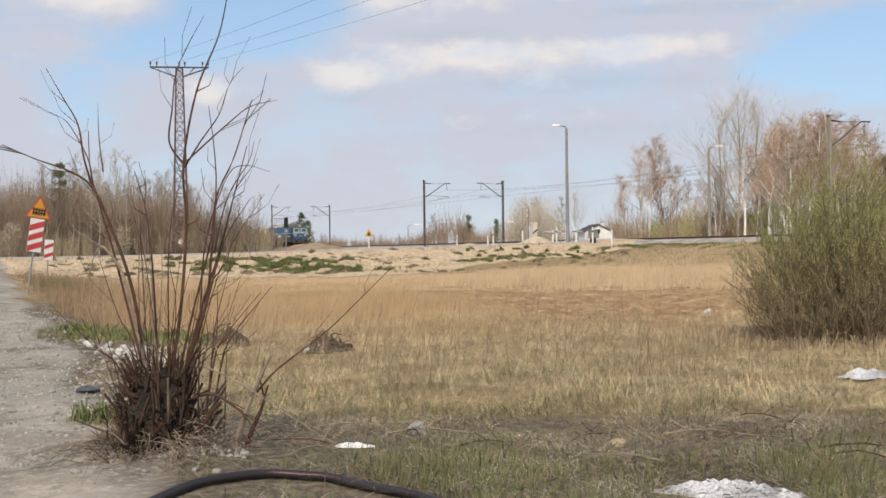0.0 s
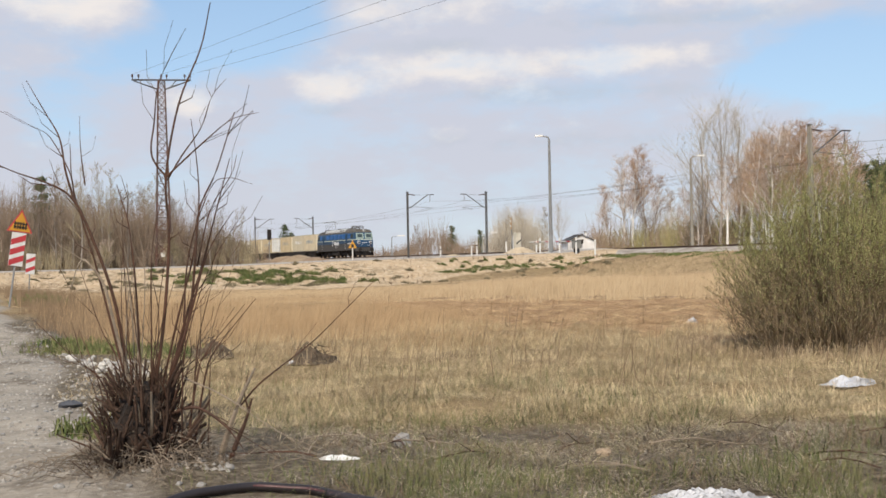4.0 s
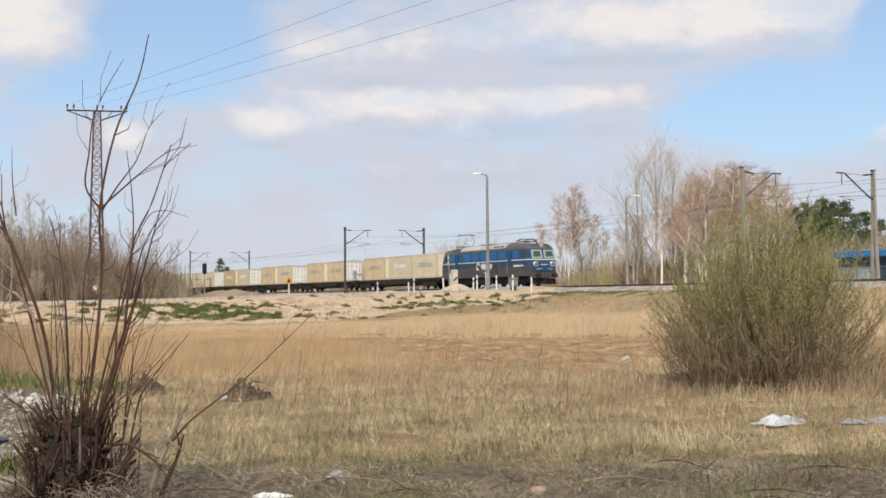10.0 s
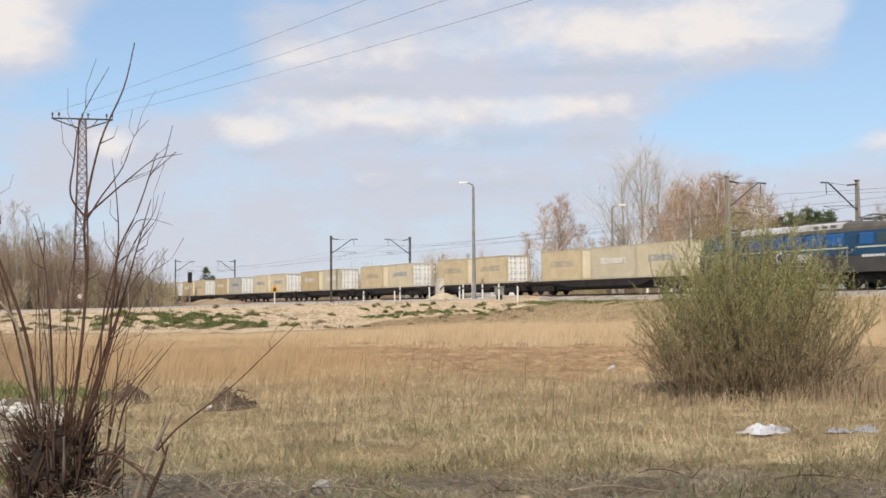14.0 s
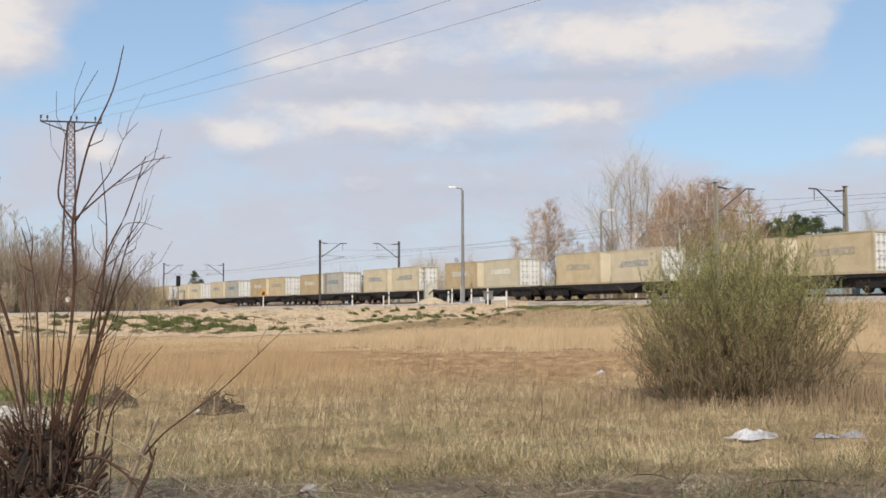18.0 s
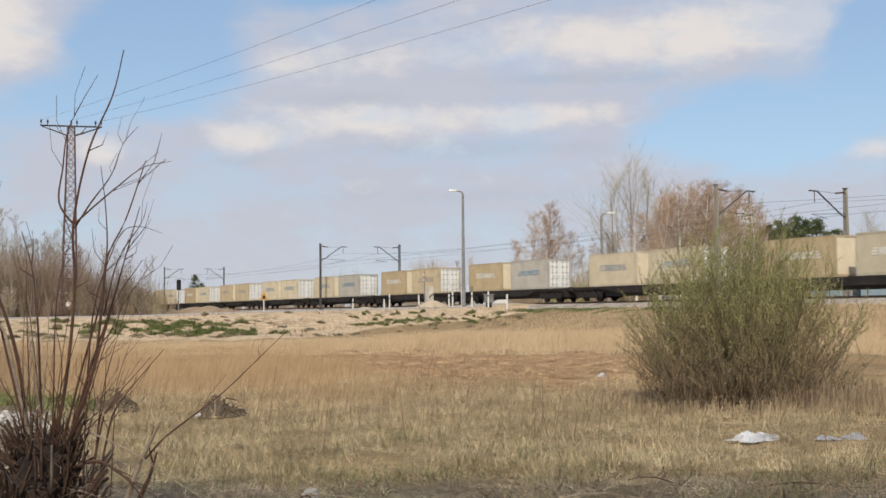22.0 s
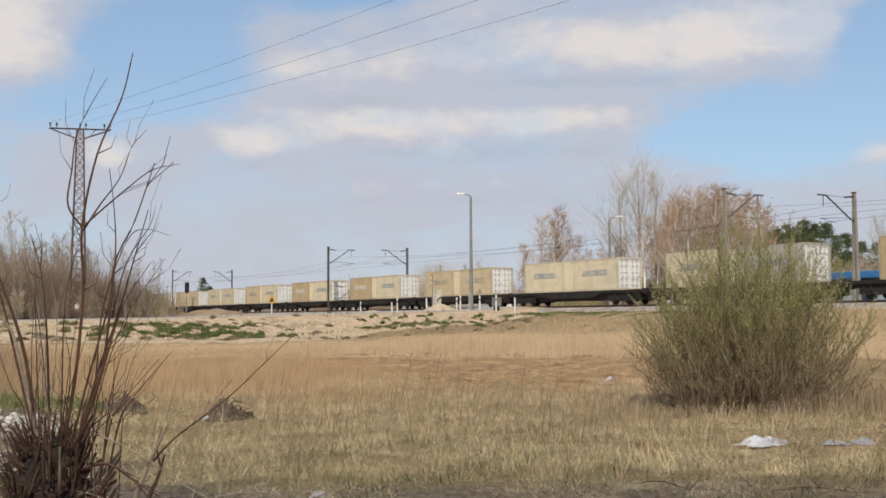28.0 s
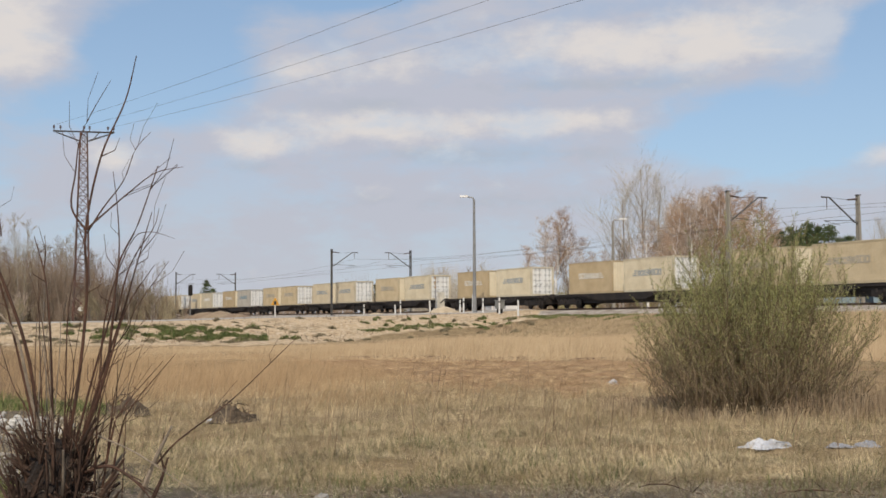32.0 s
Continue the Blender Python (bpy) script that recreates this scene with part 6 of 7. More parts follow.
# ---- grass ----
def straw(name, colour, second, rough=0.85):
    """Blade material; each blade takes its own tone between two colours."""
    if name in MATS:
        return MATS[name]
    m = bpy.data.materials.new(name)
    m.use_nodes = True
    nt = m.node_tree
    N, L = nt.nodes.new, nt.links.new
    b = nt.nodes["Principled BSDF"]
    b.inputs["Roughness"].default_value = rough
    b.inputs["Specular IOR Level"].default_value = 0.2
    geo, mix, co, n = N("ShaderNodeNewGeometry"), N("ShaderNodeMix"), N("ShaderNodeTexCoord"), N("ShaderNodeTexNoise")
    mix.data_type = 'RGBA'
    n.inputs["Scale"].default_value, n.inputs["Detail"].default_value = 0.35, 4
    L(co.outputs["Object"], n.inputs["Vector"])
    add = N("ShaderNodeMath")
    add.operation = 'MULTIPLY_ADD'
    L(geo.outputs["Random Per Island"], add.inputs[0])
    add.inputs[1].default_value = 0.75
    r = N("ShaderNodeMapRange")
    r.inputs["From Min"].default_value, r.inputs["From Max"].default_value = 0.38, 0.64
    r.inputs["To Max"].default_value = 0.36
    L(n.outputs["Fac"], r.inputs["Value"])
    n2, r2, both = N("ShaderNodeTexNoise"), N("ShaderNodeMapRange"), N("ShaderNodeMath")
    n2.inputs["Scale"].default_value, n2.inputs["Detail"].default_value = 2.6, 3
    L(co.outputs["Object"], n2.inputs["Vector"])
    r2.inputs["From Min"].default_value, r2.inputs["From Max"].default_value = 0.36, 0.64
    r2.inputs["To Min"].default_value, r2.inputs["To Max"].default_value = -0.32, 0.36
    L(n2.outputs["Fac"], r2.inputs["Value"])
    L(r.outputs["Result"], both.inputs[0])
    L(r2.outputs["Result"], both.inputs[1])
    L(both.outputs["Value"], add.inputs[2])
    L(add.outputs["Value"], mix.inputs["Factor"])
    mix.inputs["A"].default_value, mix.inputs["B"].default_value = (*colour, 1), (*second, 1)
    L(mix.outputs["Result"], b.inputs["Base Color"])
    # rounded stalks: the card's own normal counts for a third, the upright for the rest
    sc, up = N("ShaderNodeVectorMath"), N("ShaderNodeVectorMath")
    sc.operation, up.operation = 'SCALE', 'ADD'
    L(geo.outputs["Normal"], sc.inputs[0])
    sc.inputs["Scale"].default_value = 0.45
    L(sc.outputs["Vector"], up.inputs[0])
    up.inputs[1].default_value = (0, 0, 0.8)
    nm = N("ShaderNodeVectorMath")
    nm.operation = 'NORMALIZE'
    L(up.outputs["Vector"], nm.inputs[0])
    L(nm.outputs["Vector"], b.inputs["Normal"])
    MATS[name] = m
    return m


def needles(name, label, x, y, h, w, lean, m, rng):
    """One mesh of fine upright stalks, a single slim triangle each, leaning a little with the wind."""
    n = len(x)
    z = height(x, y) + rough_ground(x, y) - .03
    a, q = rng.uniform(0, 2 * np.pi, n), rng.uniform(-.9, .9, n)
    P = np.empty((n, 3, 3))
    wx, wy = np.cos(q) * w / 2, np.sin(q) * w / 2
    P[:, 0] = np.stack([x - wx, y - wy, z], -1)
    P[:, 1] = np.stack([x + wx, y + wy, z], -1)
    P[:, 2] = np.stack([x + h * (lean * np.cos(a) + .12), y + h * lean * np.sin(a), z + h], -1)
    me = bpy.data.meshes.new(name)
    me.vertices.add(n * 3)
    me.vertices.foreach_set("co", P.ravel())
    me.loops.add(n * 3)
    me.loops.foreach_set("vertex_index", np.arange(n * 3))
    me.polygons.add(n)
    me.polygons.foreach_set("loop_start", np.arange(n) * 3)
    me.update(calc_edges=True)
    me.validate()
    me.materials.append(m)
    tagged(new(name, me), label, "grass", kind="stuff")


def blades(name, label, x, y, h, w, lean, m, rng, along=None):
    """One mesh of bent tapered blades at x, y with heights h, widths w and sideways leans; along: the way they lie, in radians."""
    n = len(x)
    z = height(x, y) + rough_ground(x, y) - .02
    a, q = 9.0 * patch_noise(x, y, 1.9) + rng.normal(0, 1.7, n), rng.uniform(0, 2 * np.pi, n)
    if along is not None:
        a = along
    lx, ly = np.cos(a) * lean * h, np.sin(a) * lean * h
    wx, wy = np.cos(q) * w / 2, np.sin(q) * w / 2
    P = np.empty((n, 5, 3))
    hz = h * np.sqrt(np.clip(1 - lean ** 2, .008, 1)) * (1 if along is None else .5)
    tip = rng.uniform(.35, 1.05, n)
    for i, (f, g_, k) in enumerate(((0, 0, 1), (0, 0, -1), (.38, .72, .8), (.38, .72, -.8), (1, tip, 0))):
        P[:, i, 0], P[:, i, 1], P[:, i, 2] = x + lx * f + wx * k, y + ly * f + wy * k, z + hz * g_
    me = bpy.data.meshes.new(name)
    me.vertices.add(n * 5)
    me.vertices.foreach_set("co", P.ravel())
    b = np.arange(n)[:, None] * 5
    loops = np.concatenate([b + [0, 1, 3, 2], b + [2, 3, 4]], 1).ravel()
    me.loops.add(len(loops))
    me.loops.foreach_set("vertex_index", loops)
    me.polygons.add(n * 2)
    start = (np.arange(n)[:, None] * 7 + [0, 4]).ravel()
    me.polygons.foreach_set("loop_start", start)
    me.update(calc_edges=True)
    me.validate()
    me.materials.append(m)
    tagged(new(name, me), label, "grass", kind="stuff")


def patch_noise(x, y, s):
    return (np.sin(x * s + 1.7 * np.sin(y * s * .7)) * np.cos(y * s * 1.3 + 1.1 * np.sin(x * s * .6)) + np.sin(x * s * 2.3 - y * s * 1.9 + 2)) * .35 + .5


def sector(n, r0, r1, rng, power=1.0, lo=-28.0, hi=27.0):
    """Plan points spread over the field of view between two distances, evenly in the picture for power 1."""
    t = rng.uniform(0, 1, n)
    r = 1 / (1 / r0 + (1 / r1 - 1 / r0) * t ** power)
    a = np.radians(rng.uniform(lo, hi, n))
    return r * np.sin(a), r * np.cos(a)


def tufts(count, per, r0, r1, spread, rng, power=1.0, lo=-28.0, hi=27.0):
    """Plan points gathered in tufts."""
    cx, cy = sector(count, r0, r1, rng, power, lo, hi)
    s = np.repeat(rng.uniform(.5, 1.4, count) * spread, per) * np.repeat(np.sqrt(np.hypot(cx, cy) / r0), per)
    return np.repeat(cx, per) + rng.normal(0, 1, count * per) * s, np.repeat(cy, per) + rng.normal(0, 1, count * per) * s


HOSE = ((-2.15, 5.43), (-1.97, 6.03), (-1.84, 6.34), (-1.7, 6.5), (-1.51, 6.68), (-1.31, 6.7), (-1.11, 6.67), (-0.78, 6.43), (-0.5, 6.22), (-0.2, 5.77))


def build_grass():
    rng = np.random.default_rng(8)
    near_m = straw("near_grass", (0.82, 0.635, 0.375), (0.33, 0.245, 0.12))
    brown_m = straw("brown_grass", (0.14, 0.09, 0.052), (0.29, 0.205, 0.125))
    field_m = straw("field_grass", (0.64, 0.48, 0.285), (0.38, 0.265, 0.145))
    belt_m = straw("belt_grass", (0.60, 0.45, 0.275), (0.46, 0.325, 0.19))
    green_m = straw("green_grass", (0.12, 0.15, 0.048), (0.23, 0.21, 0.09))
    flat_m = straw("flattened_straw", (0.84, 0.585, 0.315), (0.38, 0.215, 0.105))
    weed_m = straw("green_weeds", (0.095, 0.14, 0.038), (0.20, 0.195, 0.075))
    litter_m = straw("bleached_stalks", (0.58, 0.48, 0.36), (0.06, 0.045, 0.03))

    def keep(x, y, share=None):
        u, w = lay(x, y)
        ok = (dirt_mask(x, y) < .35) & (u < -4.5) & (w > np.minimum(field_edge(u) - 1, 60)) & (y > 4.4)
        ok &= np.hypot((x + 2.44) / .5, (y - 7.5) / .5) > 1
        for lx, ly, lr in ((3.55, 12.1, .3), (4.75, 12.3, .2), (4.38, 12.1, .2), (1.18, 6.6, .42), (-1.17, 7.95, .16), (-.79, 8.6, .1), (.68, 8.2, .1), (-4.55, 17.1, .3), (-2.62, 15.2, .3)):
            ok &= np.hypot(x - lx, (y - ly) * .8) > lr
        for hx, hy in HOSE:
            ok &= np.hypot(x - hx, (y - hy + .12) * .8) > .24
        ok &= rng.uniform(0, 1, len(x)) > .9 * np.exp(-((x - track_edge(y) - .8) / .85) ** 2) * sstep(30, 22, y)
        if share is not None:
            ok &= rng.uniform(0, 1, len(x)) < share
        return x[ok], y[ok]

    def lay_down(name, label, x, y, h, w, lean, m):
        n = len(x)
        blades(name, label, x, y, rng.uniform(*h, n) * (.6 + .8 * patch_noise(x, y, 1.3)), rng.uniform(*w, n), rng.uniform(*lean, n), m, rng)

    # matted short grass near the camera, thin over the bare soil beside the shrub
    x, y = tufts(5200, 17, 4.8, 13.5, .05, rng)
    bare = np.exp(-((x + 1.2) / 1.3) ** 2 - ((y - 7.9) / 1.0) ** 2)
    x, y = keep(x, y, (.25 + .7 * sstep(8.2, 11.5, y + 2.4 * patch_noise(x, y, .9))) * (1 - .75 * bare))
    lay_down("near_grass", "short matted pale dry grass", x, y, (.14, .36), (.002, .0045), (.95, .9995), straw("tousled_grass", (0.76, 0.62, 0.40), (0.19, 0.15, 0.07)))
    x, y = tufts(2400, 16, 4.8, 12.5, .07, rng)
    x, y = keep(x, y, (.5 + .6 * patch_noise(x - 2, y + 1, .8)) * (.4 + .6 * sstep(7.5, 9.5, y)))
    lay_down("dead_grass", "brown flattened dead grass and stalks", x, y, (.1, .3), (.003, .006), (.8, .99), brown_m)
    x, y = tufts(4600, 13, 4.7, 11, .1, rng)
    x, y = keep(x, y, .75 * sstep(10.5, 8.5, y))
    lay_down("stalk_litter", "flattened grey-brown dead stalks on bare soil", x, y, (.12, .42), (.002, .006), (.96, .999), litter_m)
    q, a = 1.2 + 7 * rng.uniform(0, 1, 9000), rng.uniform(0, 2 * np.pi, 9000)
    x, y = q * np.sin(a), q * np.cos(a)
    ok = (dirt_mask(x, y) < .35) & (y < 4.6)
    x, y = x[ok], y[ok]
    lay_down("trodden_grass", "short trodden dry grass where the viewer stands", x, y, (.05, .16), (.003, .007), (.6, .99), near_m)
    x, y = sector(100000, 4.7, 19, rng)
    g = patch_noise(x + 3, y - 5, .9) + 1.5 * np.exp(-((x - .35) / 1.1) ** 2 - ((y - 12.0) / .6) ** 2) + .5 * np.exp(-((x - 1) / 3.5) ** 2 - ((y - 10.4) / .8) ** 2) + .7 * np.exp(-((x - .2) / 2.4) ** 2 - ((y - 6.5) / .8) ** 2)
    x, y = keep(x, y, np.clip((g - .42) * 2.0, .06 + .26 * sstep(8.5, 10, y), 1) * sstep(19, 15, y + 2 * patch_noise(x, y, .7)) * (.45 + .55 * sstep(.3, .6, patch_noise(x + 1, y, 1.1))))
    lay_down("green_shoots", "fresh green shoots in the dry grass", x, y, (.07, .2), (.002, .005), (.2, .95), green_m)
    # tousled pale grass of the middle field
    x, y = tufts(9400, 17, 10, 25, .06, rng)
    x, y = keep(x, y, (1 - clearing(x, y)) * (1 - .9 * dark_strip(x, y)))
    n = len(x)
    lean = np.where(rng.uniform(0, 1, n) < .88 - .35 * sstep(14, 20, y), rng.uniform(.965, .9995, n), rng.uniform(.6, .95, n))
    blades("meadow_grass", "tousled pale straw-coloured meadow grass", x, y, rng.uniform(.15, .42, n) * (.6 + .8 * patch_noise(x, y, 1.3)), rng.uniform(.002, .0044, n), lean, near_m, rng)
    x, y = tufts(3600, 14, 14, 42, .08, rng)
    x, y = keep(x, y, (.35 + .65 * sstep(14, 22, y + 4 * patch_noise(x, y, .4))) * (1 - clearing(x, y)) * (1 - .9 * dark_strip(x, y)))
    lay_down("field_grass", "dry tan grass of the open field", x, y, (.16, .38), (.003, .006), (.85, .998), field_m)
    # fine brown reeds left of the mown wedge and sparsely before it
    x, y = sector(150000, 16.5, 47, rng)
    a = np.degrees(np.arctan2(x, y))
    r = np.hypot(x, y) + 3.5 * patch_noise(x, y, .5)
    off = x - track_edge(y) - .8 * patch_noise(x, y, 1.1)
    x, y = keep(x, y, sstep(.6, 2.2, off) * sstep(17.5, 25, r) * np.where(a < 2, 1.0, .5) * (1 - clearing(x, y)) * (1 - .85 * dark_strip(x, y)))
    n = len(x)
    needles("brown_reeds", "fine upright brown reed stalks in the field", x, y, rng.uniform(.15, .55, n) * (.45 + .8 * patch_noise(x + 7, y, .33)) * sstep(15, 24, np.hypot(x, y)) * np.interp(np.degrees(np.arctan2(x, y)), [-4, 0], [1, .4]),
            rng.uniform(.004, .009, n), rng.uniform(.05, .4, n), straw("brown_reed", (0.52, 0.36, 0.20), (0.36, 0.235, 0.125)), rng)
    # mown straw, lying mostly across the view
    x, y = sector(70000, 21, 43, rng, lo=-8, hi=18)
    x, y = keep(x, y, clearing(x, y) * (.25 + .75 * sstep(.25, .6, patch_noise(x * .7, y * 1.5, .9))))
    n = len(x)
    blades("flattened_straw", "flattened bright reed straw on the mown ground", x, y, rng.uniform(.25, .8, n), rng.uniform(.006, .018, n), rng.uniform(.93, .998, n), flat_m, rng,
           along=rng.normal(0, .35, n) + np.pi * rng.integers(0, 2, n))
    # belt of tall pale reed grass before the road bank and the railway
    x, y = sector(190000, 38, 96, rng, .8)
    u, w = lay(x, y)
    edge = w - field_edge(u) + 3 * (patch_noise(x, y, .5) - .5)
    x, y = keep(x, y, sstep(38, 47, np.hypot(x, y) + 4 * patch_noise(x, y, .2)) * sstep(0, 3.5, edge) * (1 - dark_strip(x, y)) * sstep(0, 4, x - track_edge(y)))
    u, w = lay(x, y)
    tall = (.45 + .55 * sstep(-5, -14, u)) * (.45 + .55 * sstep(0, 9, w - field_edge(u))) * (.6 + .7 * patch_noise(x, y, .21))
    tall = tall * np.interp(np.degrees(np.arctan2(x, y)), [-9, -3, 2], [.3, .45, 1]) * (.5 + .5 * sstep(75, 50, np.hypot(x, y)))
    tall = tall * (.25 + .75 * sstep(40, 54, np.hypot(x, y) + 8 * patch_noise(x, y, .45)))
    n = len(x)
    needles("reed_belt", "tall dry tan reed grass below the bank", x, y, rng.uniform(.3, .8, n) * tall, rng.uniform(.012, .03, n), rng.uniform(.05, .45, n), belt_m, rng)
    # brown dead weeds along the dirt track
    y = rng.uniform(20, 62, 9000)
    x = track_edge(y) + np.abs(rng.normal(.8, 1.6, 9000)) + 1.0
    n = len(x)
    needles("verge_reeds", "brown dead weeds along the dirt track", x, y, rng.uniform(.2, .8, n) * (.4 + .9 * patch_noise(x, y, .45)), rng.uniform(.006, .014, n), rng.uniform(.05, .45, n), brown_m, rng)
    x, y = sector(420, 12, 42, rng)
    x, y = keep(x, y)
    n = len(x)
    needles("seed_stalks", "single tall dark seed stalks standing above the grass", x, y, rng.uniform(.35, .95, n), rng.uniform(.008, .014, n), rng.uniform(0, .3, n), brown_m, rng)
    # pale reeds round the foot of the willow
    r, a = rng.uniform(.9, 2.3, 9000), rng.uniform(0, 2 * np.pi, 9000)
    x, y = 5.0 + r * np.cos(a) * 1.1, 17.2 + r * np.sin(a) * .8
    k = rng.uniform(0, 1, 9000) < .25 + .75 * patch_noise(x * 1.3, y, 1.6)
    x, y = x[k], y[k]
    n = len(x)
    blades("willow_reeds", "pale dry reeds round the foot of the willow", x, y, rng.uniform(.15, .6, n) * (.5 + .5 * sstep(4.2, 6.0, x)), rng.uniform(.003, .008, n), rng.uniform(.05, .7, n),
           straw("pale_reed", (0.50, 0.38, 0.24), (0.27, 0.185, 0.11)), rng)
    # green weeds on the sandy bank, along the track and beside the signs
    def clumps(name, label, rows, m):
        """Leafy domes at (x, y, radius, height)."""
        X, Y, H = [], [], []
        for cx, cy, r_, h_ in rows:
            n_ = int(70 + 260 * r_)
            d, a_ = np.sqrt(rng.uniform(0, 1, n_)), rng.uniform(0, 2 * np.pi, n_)
            X.append(cx + r_ * d * np.cos(a_)), Y.append(cy + r_ * d * np.sin(a_) * .8), H.append(h_ * (1 - .75 * d * d) * rng.uniform(.35, 1.1, n_) + .04)
        x_, y_, n_ = np.concatenate(X), np.concatenate(Y), sum(len(v) for v in X)
        blades(name, label, x_, y_, np.concatenate(H), rng.uniform(.02, .055, n_), rng.uniform(.15, .85, n_), m, rng)

    rows = []
    for k in range(75):
        u_ = rng.normal(-36, 2.7)
        rows.append((*on_track(rng.uniform(-80.5, -74) + .2 * (u_ + 36), u_), rng.uniform(.25, .65), rng.uniform(.2, .6)))
    for k in range(6):
        rows.append((*on_track(-76.0 + k * .5, -32.5 + k * .35), rng.uniform(.35, .6), rng.uniform(.35, .6)))
    for k in range(36):
        u_ = rng.uniform(-21, -7)
        rows.append((*on_track(-82.5 + rng.uniform(0, 6.5) + .1 * (u_ + 14), u_), rng.uniform(.12, .36), rng.uniform(.14, .42)))
    for k in range(16):
        rows.append((*on_track(-77.3 - .1 * k + rng.normal(0, .3), -21.5 + k * .55), rng.uniform(.35, .75), rng.uniform(.12, .26)))
    for k in range(60):
        rows.append((*on_track(rng.uniform(-80, -50), rng.uniform(-7.6, -5.4)), rng.uniform(.4, 1.0), rng.uniform(.08, .2)))
    clumps("bank_weeds", "clumps of fresh green weeds on the sandy bank", rows, weed_m)
    rows = [(*on_track(rng.uniform(-84, -70), rng.uniform(-50, -8)), rng.uniform(.15, .45), rng.uniform(.12, .4)) for k in range(60)]
    rows += [(*on_track(rng.uniform(-81, -70), rng.uniform(-50, -26)), rng.uniform(.3, .7), rng.uniform(.1, .26)) for k in range(70)]
    clumps("dry_bank_weeds", "clumps of withered grey-brown weeds on the sandy bank", rows, straw("withered_weeds", (0.30, 0.245, 0.15), (0.16, 0.135, 0.075)))
    q, s = rng.uniform(-72, -5, 5200), rng.uniform(-85, -69, 5200)
    x, y = N2[0] * (TRACK + q) + D2[0] * s, N2[1] * (TRACK + q) + D2[1] * s
    ok = rng.uniform(0, 1, len(x)) < sstep(.35, .75, patch_noise(x, y, .6))
    x, y = x[ok], y[ok]
    lay_down("bank_grass", "sparse dry tufts on the sandy bank", x, y, (.12, .4), (.02, .05), (.2, .9), brown_m)
    xs, ys = [], []
    for cx, cy, rr, cnt in ((-16.7, 40.5, .38, 420), (-17.2, 41.5, .25, 160), (-6.9, 18.7, .4, 1500), (-5.9, 17.9, .35, 1200), (-7.7, 20.0, .4, 700), (-5.2, 17.2, .3, 700), (-3.5, 9.35, .13, 320)):
        xs.append(cx + rng.normal(0, rr, cnt)), ys.append(cy + rng.normal(0, rr * .7, cnt))
    x, y = np.concatenate(xs), np.concatenate(ys)
    n = len(x)
    blades("verge_weeds", "lush green weeds at the edge of the dirt track", x, y, rng.uniform(.08, .5, n) * np.where(y > 30, 1.5, .5), rng.uniform(.007, .02, n) * np.where(y > 30, 3, 1), rng.uniform(.1, .8, n), weed_m, rng)


build_grass()


# ---- litter, stones and sticks ----
def crumpled(name, label, category, x, y, sx, sy, h, m, seed, n=16, turn=0.0, lumps=2.2):
    """A crumpled sheet or lump: an uneven dome with sharp folds."""
    rnd = random.Random(seed)
    ph = [rnd.uniform(0, 6) for _ in range(8)]
    g, v, f = Geo(), [], []
    for i in range(n + 1):
        for j in range(n + 1):
            a, b = i / n * 2 - 1, j / n * 2 - 1
            r = max(abs(a), abs(b))
            edge = math.sqrt(max(0.0, 1 - min(1.0, math.hypot(a, b)) ** 2)) * .7 + .3 * max(0.0, 1 - r ** 3)
            fold = .42 + .3 * (1 - abs(math.sin(a * 2.1 * lumps + ph[0] + b * 2))) + .22 * (1 - abs(math.sin(b * 3.3 * lumps + ph[1] - a * 1.5))) + .25 * math.sin(a * 1.7 + ph[2])
            wob = 1 + .18 * math.sin(3 * math.atan2(b, a) + ph[3]) + .1 * math.sin(7 * math.atan2(b, a) + ph[4])
            v.append((a * sx / 2 * wob + rnd.uniform(-.01, .01), b * sy / 2 * wob + rnd.uniform(-.01, .01), h * edge * max(.12, fold) - .012 + rnd.uniform(0, .006)))
    for i in range(n):
        for j in range(n):
            q = i * (n + 1) + j
            f.append((q, q + n + 1, q + n + 2, q + 1))
    ob = g.add(v, f).ob(name, m, at=pose(x, y, ground_z(x, y) + .015, 0, 0, turn))
    return tagged(ob, label, category)


def stone(x, y, r, m, seed, label="rough grey stone lying in the grass", flat=.6, group="stones"):
    rnd = random.Random(seed)
    g, v, f, n, k = Geo(), [], [], 8, 5
    for i in range(k + 1):
        for j in range(n):
            a, b = math.pi * i / k, 2 * math.pi * j / n
            q = r * rnd.uniform(.8, 1.15)
            v.append((q * math.sin(a) * math.cos(b), q * math.sin(a) * math.sin(b) * .8, q * flat * math.cos(a)))
    for i in range(k):
        for j in range(n):
            f.append((i * n + j, (i + 1) * n + j, (i + 1) * n + (j + 1) % n, i * n + (j + 1) % n))
    ob = g.add(v, f).ob("stone", m, at=pose(x, y, ground_z(x, y) + r * flat * .35, 0, 0, rnd.uniform(0, 360)))
    return tagged(ob, label, "stone", group)


PLASTIC = mat("dirty_white_plastic", (0.60, 0.60, 0.61), 0.4, vary=0.12, scale=7, fine=30, second=(0.30, 0.295, 0.29), spec=0.6)
SHEET = mat("grey_plastic", (0.34, 0.34, 0.35), 0.35, vary=0.15, scale=7, fine=30, second=(0.22, 0.21, 0.20))
GREY_STONE = mat("field_stone", (0.33, 0.31, 0.28), 0.9, vary=0.2, scale=6, fine=40, bump=0.4)
PALE_RUBBLE = mat("pale_rubble", (0.50, 0.47, 0.415), 0.9, vary=0.2, island=0.45, scale=6, fine=40, bump=0.4, obj_vary=0.2)
EARTH = mat("dark_earth", (0.13, 0.095, 0.062), 0.95, vary=0.25, scale=6, fine=40, bump=0.6)


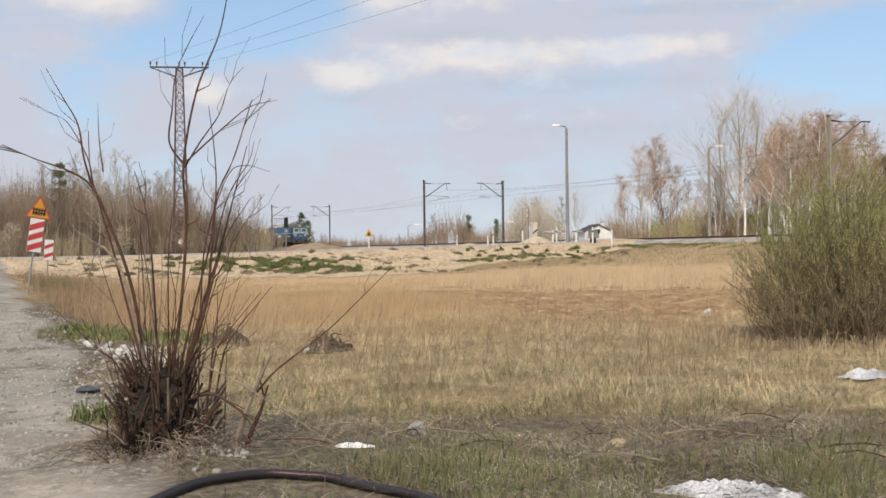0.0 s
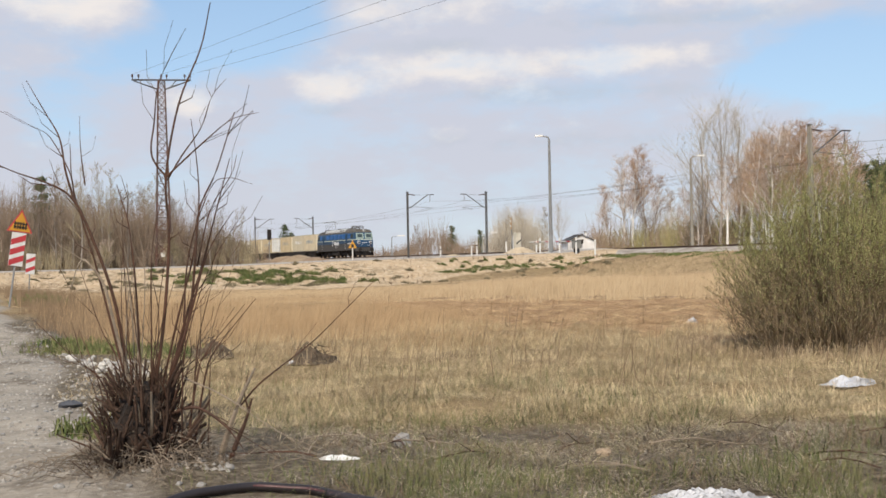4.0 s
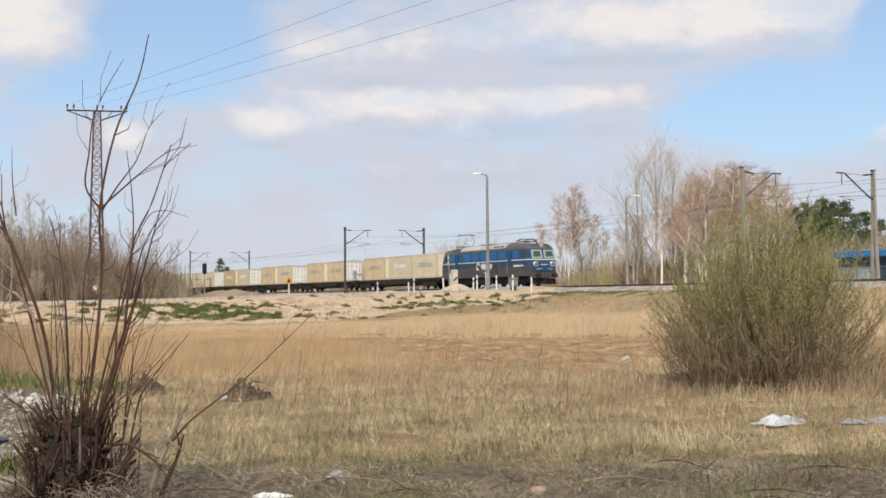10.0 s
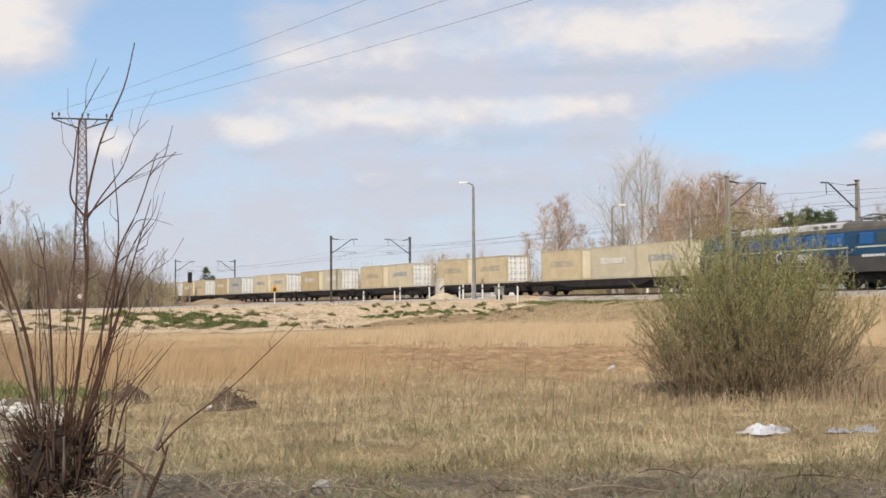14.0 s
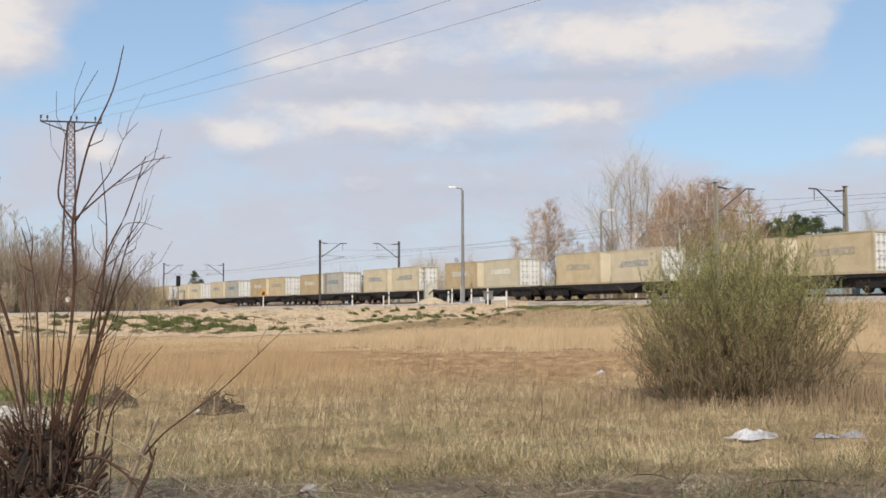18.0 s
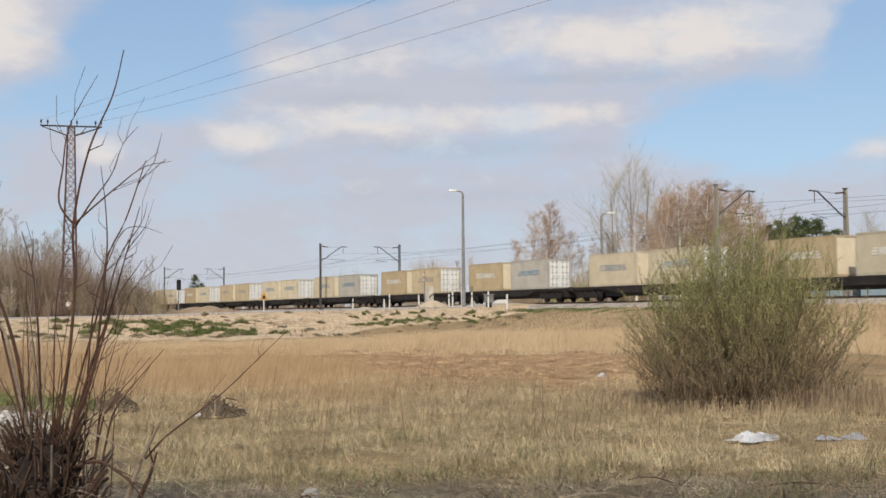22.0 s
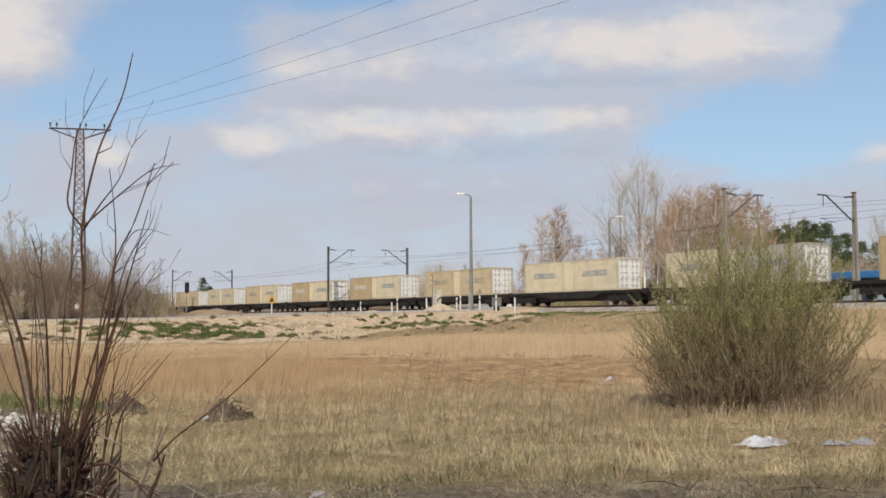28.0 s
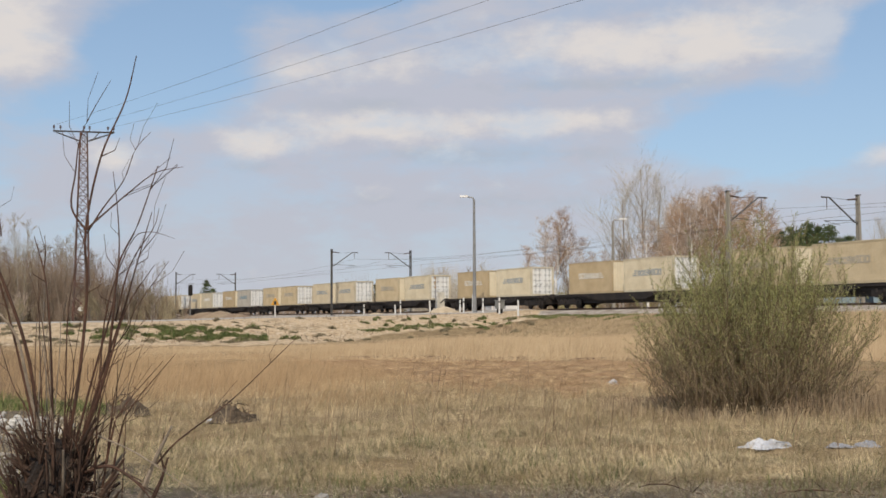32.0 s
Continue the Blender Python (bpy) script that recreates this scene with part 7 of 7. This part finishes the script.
def build_litter():
    crumpled("plastic_bag", "crumpled dirty white plastic sack in the grass", "plastic bag", 3.62, 12.25, .5, .26, .17, PLASTIC, 1, 22, turn=24, lumps=1.0)
    crumpled("plastic_bag", "torn grey plastic sheet lying in dry grass", "plastic bag", 4.75, 12.4, .27, .24, .07, SHEET, 2, 20, turn=40, lumps=1.5)
    crumpled("plastic_bag", "torn grey plastic sheet lying in dry grass", "plastic bag", 4.40, 12.25, .26, .2, .05, SHEET, 6, 20, turn=-20, lumps=1.5)
    crumpled("plastic_sheet", "long crumpled white plastic sheet on the ground", "plastic sheet", 1.2, 6.62, .8, .2, .10, PLASTIC, 3, 48, turn=-4, lumps=7)
    crumpled("foam_tray", "flat piece of white foam on the ground", "foam", -1.2, 8.02, .25, .17, .03, mat("white_foam", (0.80, 0.79, 0.74), 0.7, vary=0.06), 4, 10)
    crumpled("plastic_scrap", "small white scrap beside the bush", "litter", 3.95, 24.5, .22, .2, .12, PLASTIC, 9, 8)
    stone(-.8, 8.65, .075, mat("pale_stone", (0.34, 0.32, 0.29), 0.9, vary=0.15, bump=0.4), 5, "round pale grey stone on the soil", flat=.95)
    stone(.68, 8.25, .07, mat("tan_stone", (0.42, 0.31, 0.20), 0.9, vary=0.2, bump=0.4), 6, "crumpled tan lump in the grass")
    stone(-4.32, 11.1, .15, mat("dark_stone", (0.085, 0.085, 0.09), 0.8, vary=0.2), 7, "flat dark stone on the dirt track", .35)
    # the bent pipe in the foreground
    p = smooth([(x, y, .012) for x, y in HOSE], 6)
    p = [(q.x, q.y, q.z + ground_z(q.x, q.y) + .02) for q in p]
    hose = tagged(Geo().tube(p, .027, 12).ob("hose", mat("black_rubber", (0.03, 0.022, 0.022), 0.5, vary=0.2), smooth=True), "bent black hose with a red stripe on the ground", "hose")
    Geo().tube([(x, y - .017, z + .008) for x, y, z in p], .0105, 8).ob("stripe", mat("hose_red", (0.10, 0.03, 0.028), 0.5), hose)
    # earth clumps with roots in the middle distance
    for x, y, sx, h, k in ((-4.55, 17.3, .66, .36, 11), (-2.62, 15.4, .56, .34, 12)):
        c = crumpled("root_clump", "dark clump of earth and roots in the grass", "earth clump", x, y, sx, sx * .8, h, EARTH, k, 16, lumps=1.6)
        g, rt = Geo(), random.Random(k)
        for _ in range(46):                                    # torn roots and stalks that stick out of it
            a, q = rt.uniform(0, 2 * math.pi), math.sqrt(rt.random())
            b = Vector((q * sx * .42 * math.cos(a), q * sx * .34 * math.sin(a), h * .75 * (1 - q * q) + .02))
            d = Vector((math.cos(a) + rt.gauss(0, .5), math.sin(a) + rt.gauss(0, .5), rt.uniform(-.5, .6))).normalized() * rt.uniform(.04, .13)
            g.tube([b, b + d * .5 + Vector((0, 0, .015)), b + d], [rt.uniform(.004, .011), .005, .002], 4, cap=False)
        tagged(g.ob("roots", mat("torn_roots", (0.17, 0.115, 0.07), 0.9, vary=0.2, island=0.5), c), kind="stuff")
    crumpled("plastic_scrap", "small white scrap beside an earth clump", "litter", -2.85, 15.3, .2, .14, .1, PLASTIC, 13, 6)
    # dead branches and sticks
    rnd = random.Random(77)
    for x, y, ln, a, r in ((1.05, 8.6, .9, -12, .008), (2.0, 7.9, .8, -18, .008), (.35, 8.5, .6, 60, .006), (-.75, 8.3, .5, 130, .006), (-.2, 9.2, .5, 100, .005), (-1.6, 8.9, .8, 20, .008),
                           (-1.3, 7.7, .9, 160, .007), (-.5, 7.9, .8, 35, .007), (.9, 7.4, .9, 170, .008), (2.6, 8.6, .9, 12, .008), (2.3, 7.2, .7, 140, .007), (-1.0, 8.5, 1.0, 5, .008), (.3, 7.6, .7, 10, .006), (1.7, 9.3, .6, -30, .006), (-1.1, 9.3, .6, 15, .006), (-1.5, 7.2, .6, 40, .006)):
        g = Geo()
        q, pts = Vector((x, y, 0)), []
        d = Vector((math.cos(radians(a)), math.sin(radians(a)), 0))
        for i in range(6):
            pts.append((q.x, q.y, ground_z(q.x, q.y) + .03 + .03 * math.sin(i)))
            q = q + d * ln / 5 + Vector((rnd.uniform(-.04, .04), rnd.uniform(-.04, .04), 0))
        g.tube(pts, [r * (1 - .12 * i) for i in range(6)], 5)
        for i in (1, 2, 3, 4):
            b = Vector(pts[i])
            g.tube([b, b + Vector((rnd.uniform(-.12, .12), rnd.uniform(-.12, .12), rnd.uniform(.02, .12)))], [r * .5, .001], 4)
        tagged(g.ob("fallen_branch", STEM_PALE if rnd.random() < .5 else STEM), "thin dead branch lying in the grass", "branch", "fallen branches")
    # rubble along the verge of the dirt track
    for k in range(60):
        y = rnd.uniform(6.6, 17)
        x = float(track_edge(y)) + rnd.gauss(.1, .45)
        stone(x, y, rnd.uniform(.015, .045), GREY_STONE, 100 + k, "grey broken rubble at the edge of the dirt track", .6, "rubble")
    for k in range(64):
        y = rnd.gauss(15.5, .8)
        x = -5.45 + .7 * (15.5 - y) + rnd.gauss(0, .32)
        stone(x, y, rnd.uniform(.03, .095), PALE_RUBBLE, 300 + k, "pale broken rubble at the edge of the dirt track", .6, "rubble")
    g = Geo()
    for k in range(5200):
        y = 7.2 + 20 * rnd.random() ** 1.4
        x = float(track_edge(y)) - rnd.random() ** 1.5 * 4 + .9
        s, z = rnd.uniform(.006, .026), ground_z(x, y)
        a = rnd.uniform(0, 3)
        c, sn = math.cos(a) * s, math.sin(a) * s
        g.add([(x + c, y + sn, z), (x - sn, y + c, z), (x - c, y - sn, z), (x + sn, y - c, z), (x + c * .2, y, z + s * .9)], [(0, 1, 4), (1, 2, 4), (2, 3, 4), (3, 0, 4)])
    tagged(g.ob("gravel", mat("grey_gravel", (0.36, 0.33, 0.285), 0.9, vary=0.2, island=0.4, scale=6)), "loose gravel on the dirt track", "gravel", kind="stuff")


build_litter()


def motions():
    for ob, back, z, turn in TRAIN:
        walk(ob, [(t, rail_pose(s - back, 0, z, turn)) for t, s in S_ROWS])


motions()
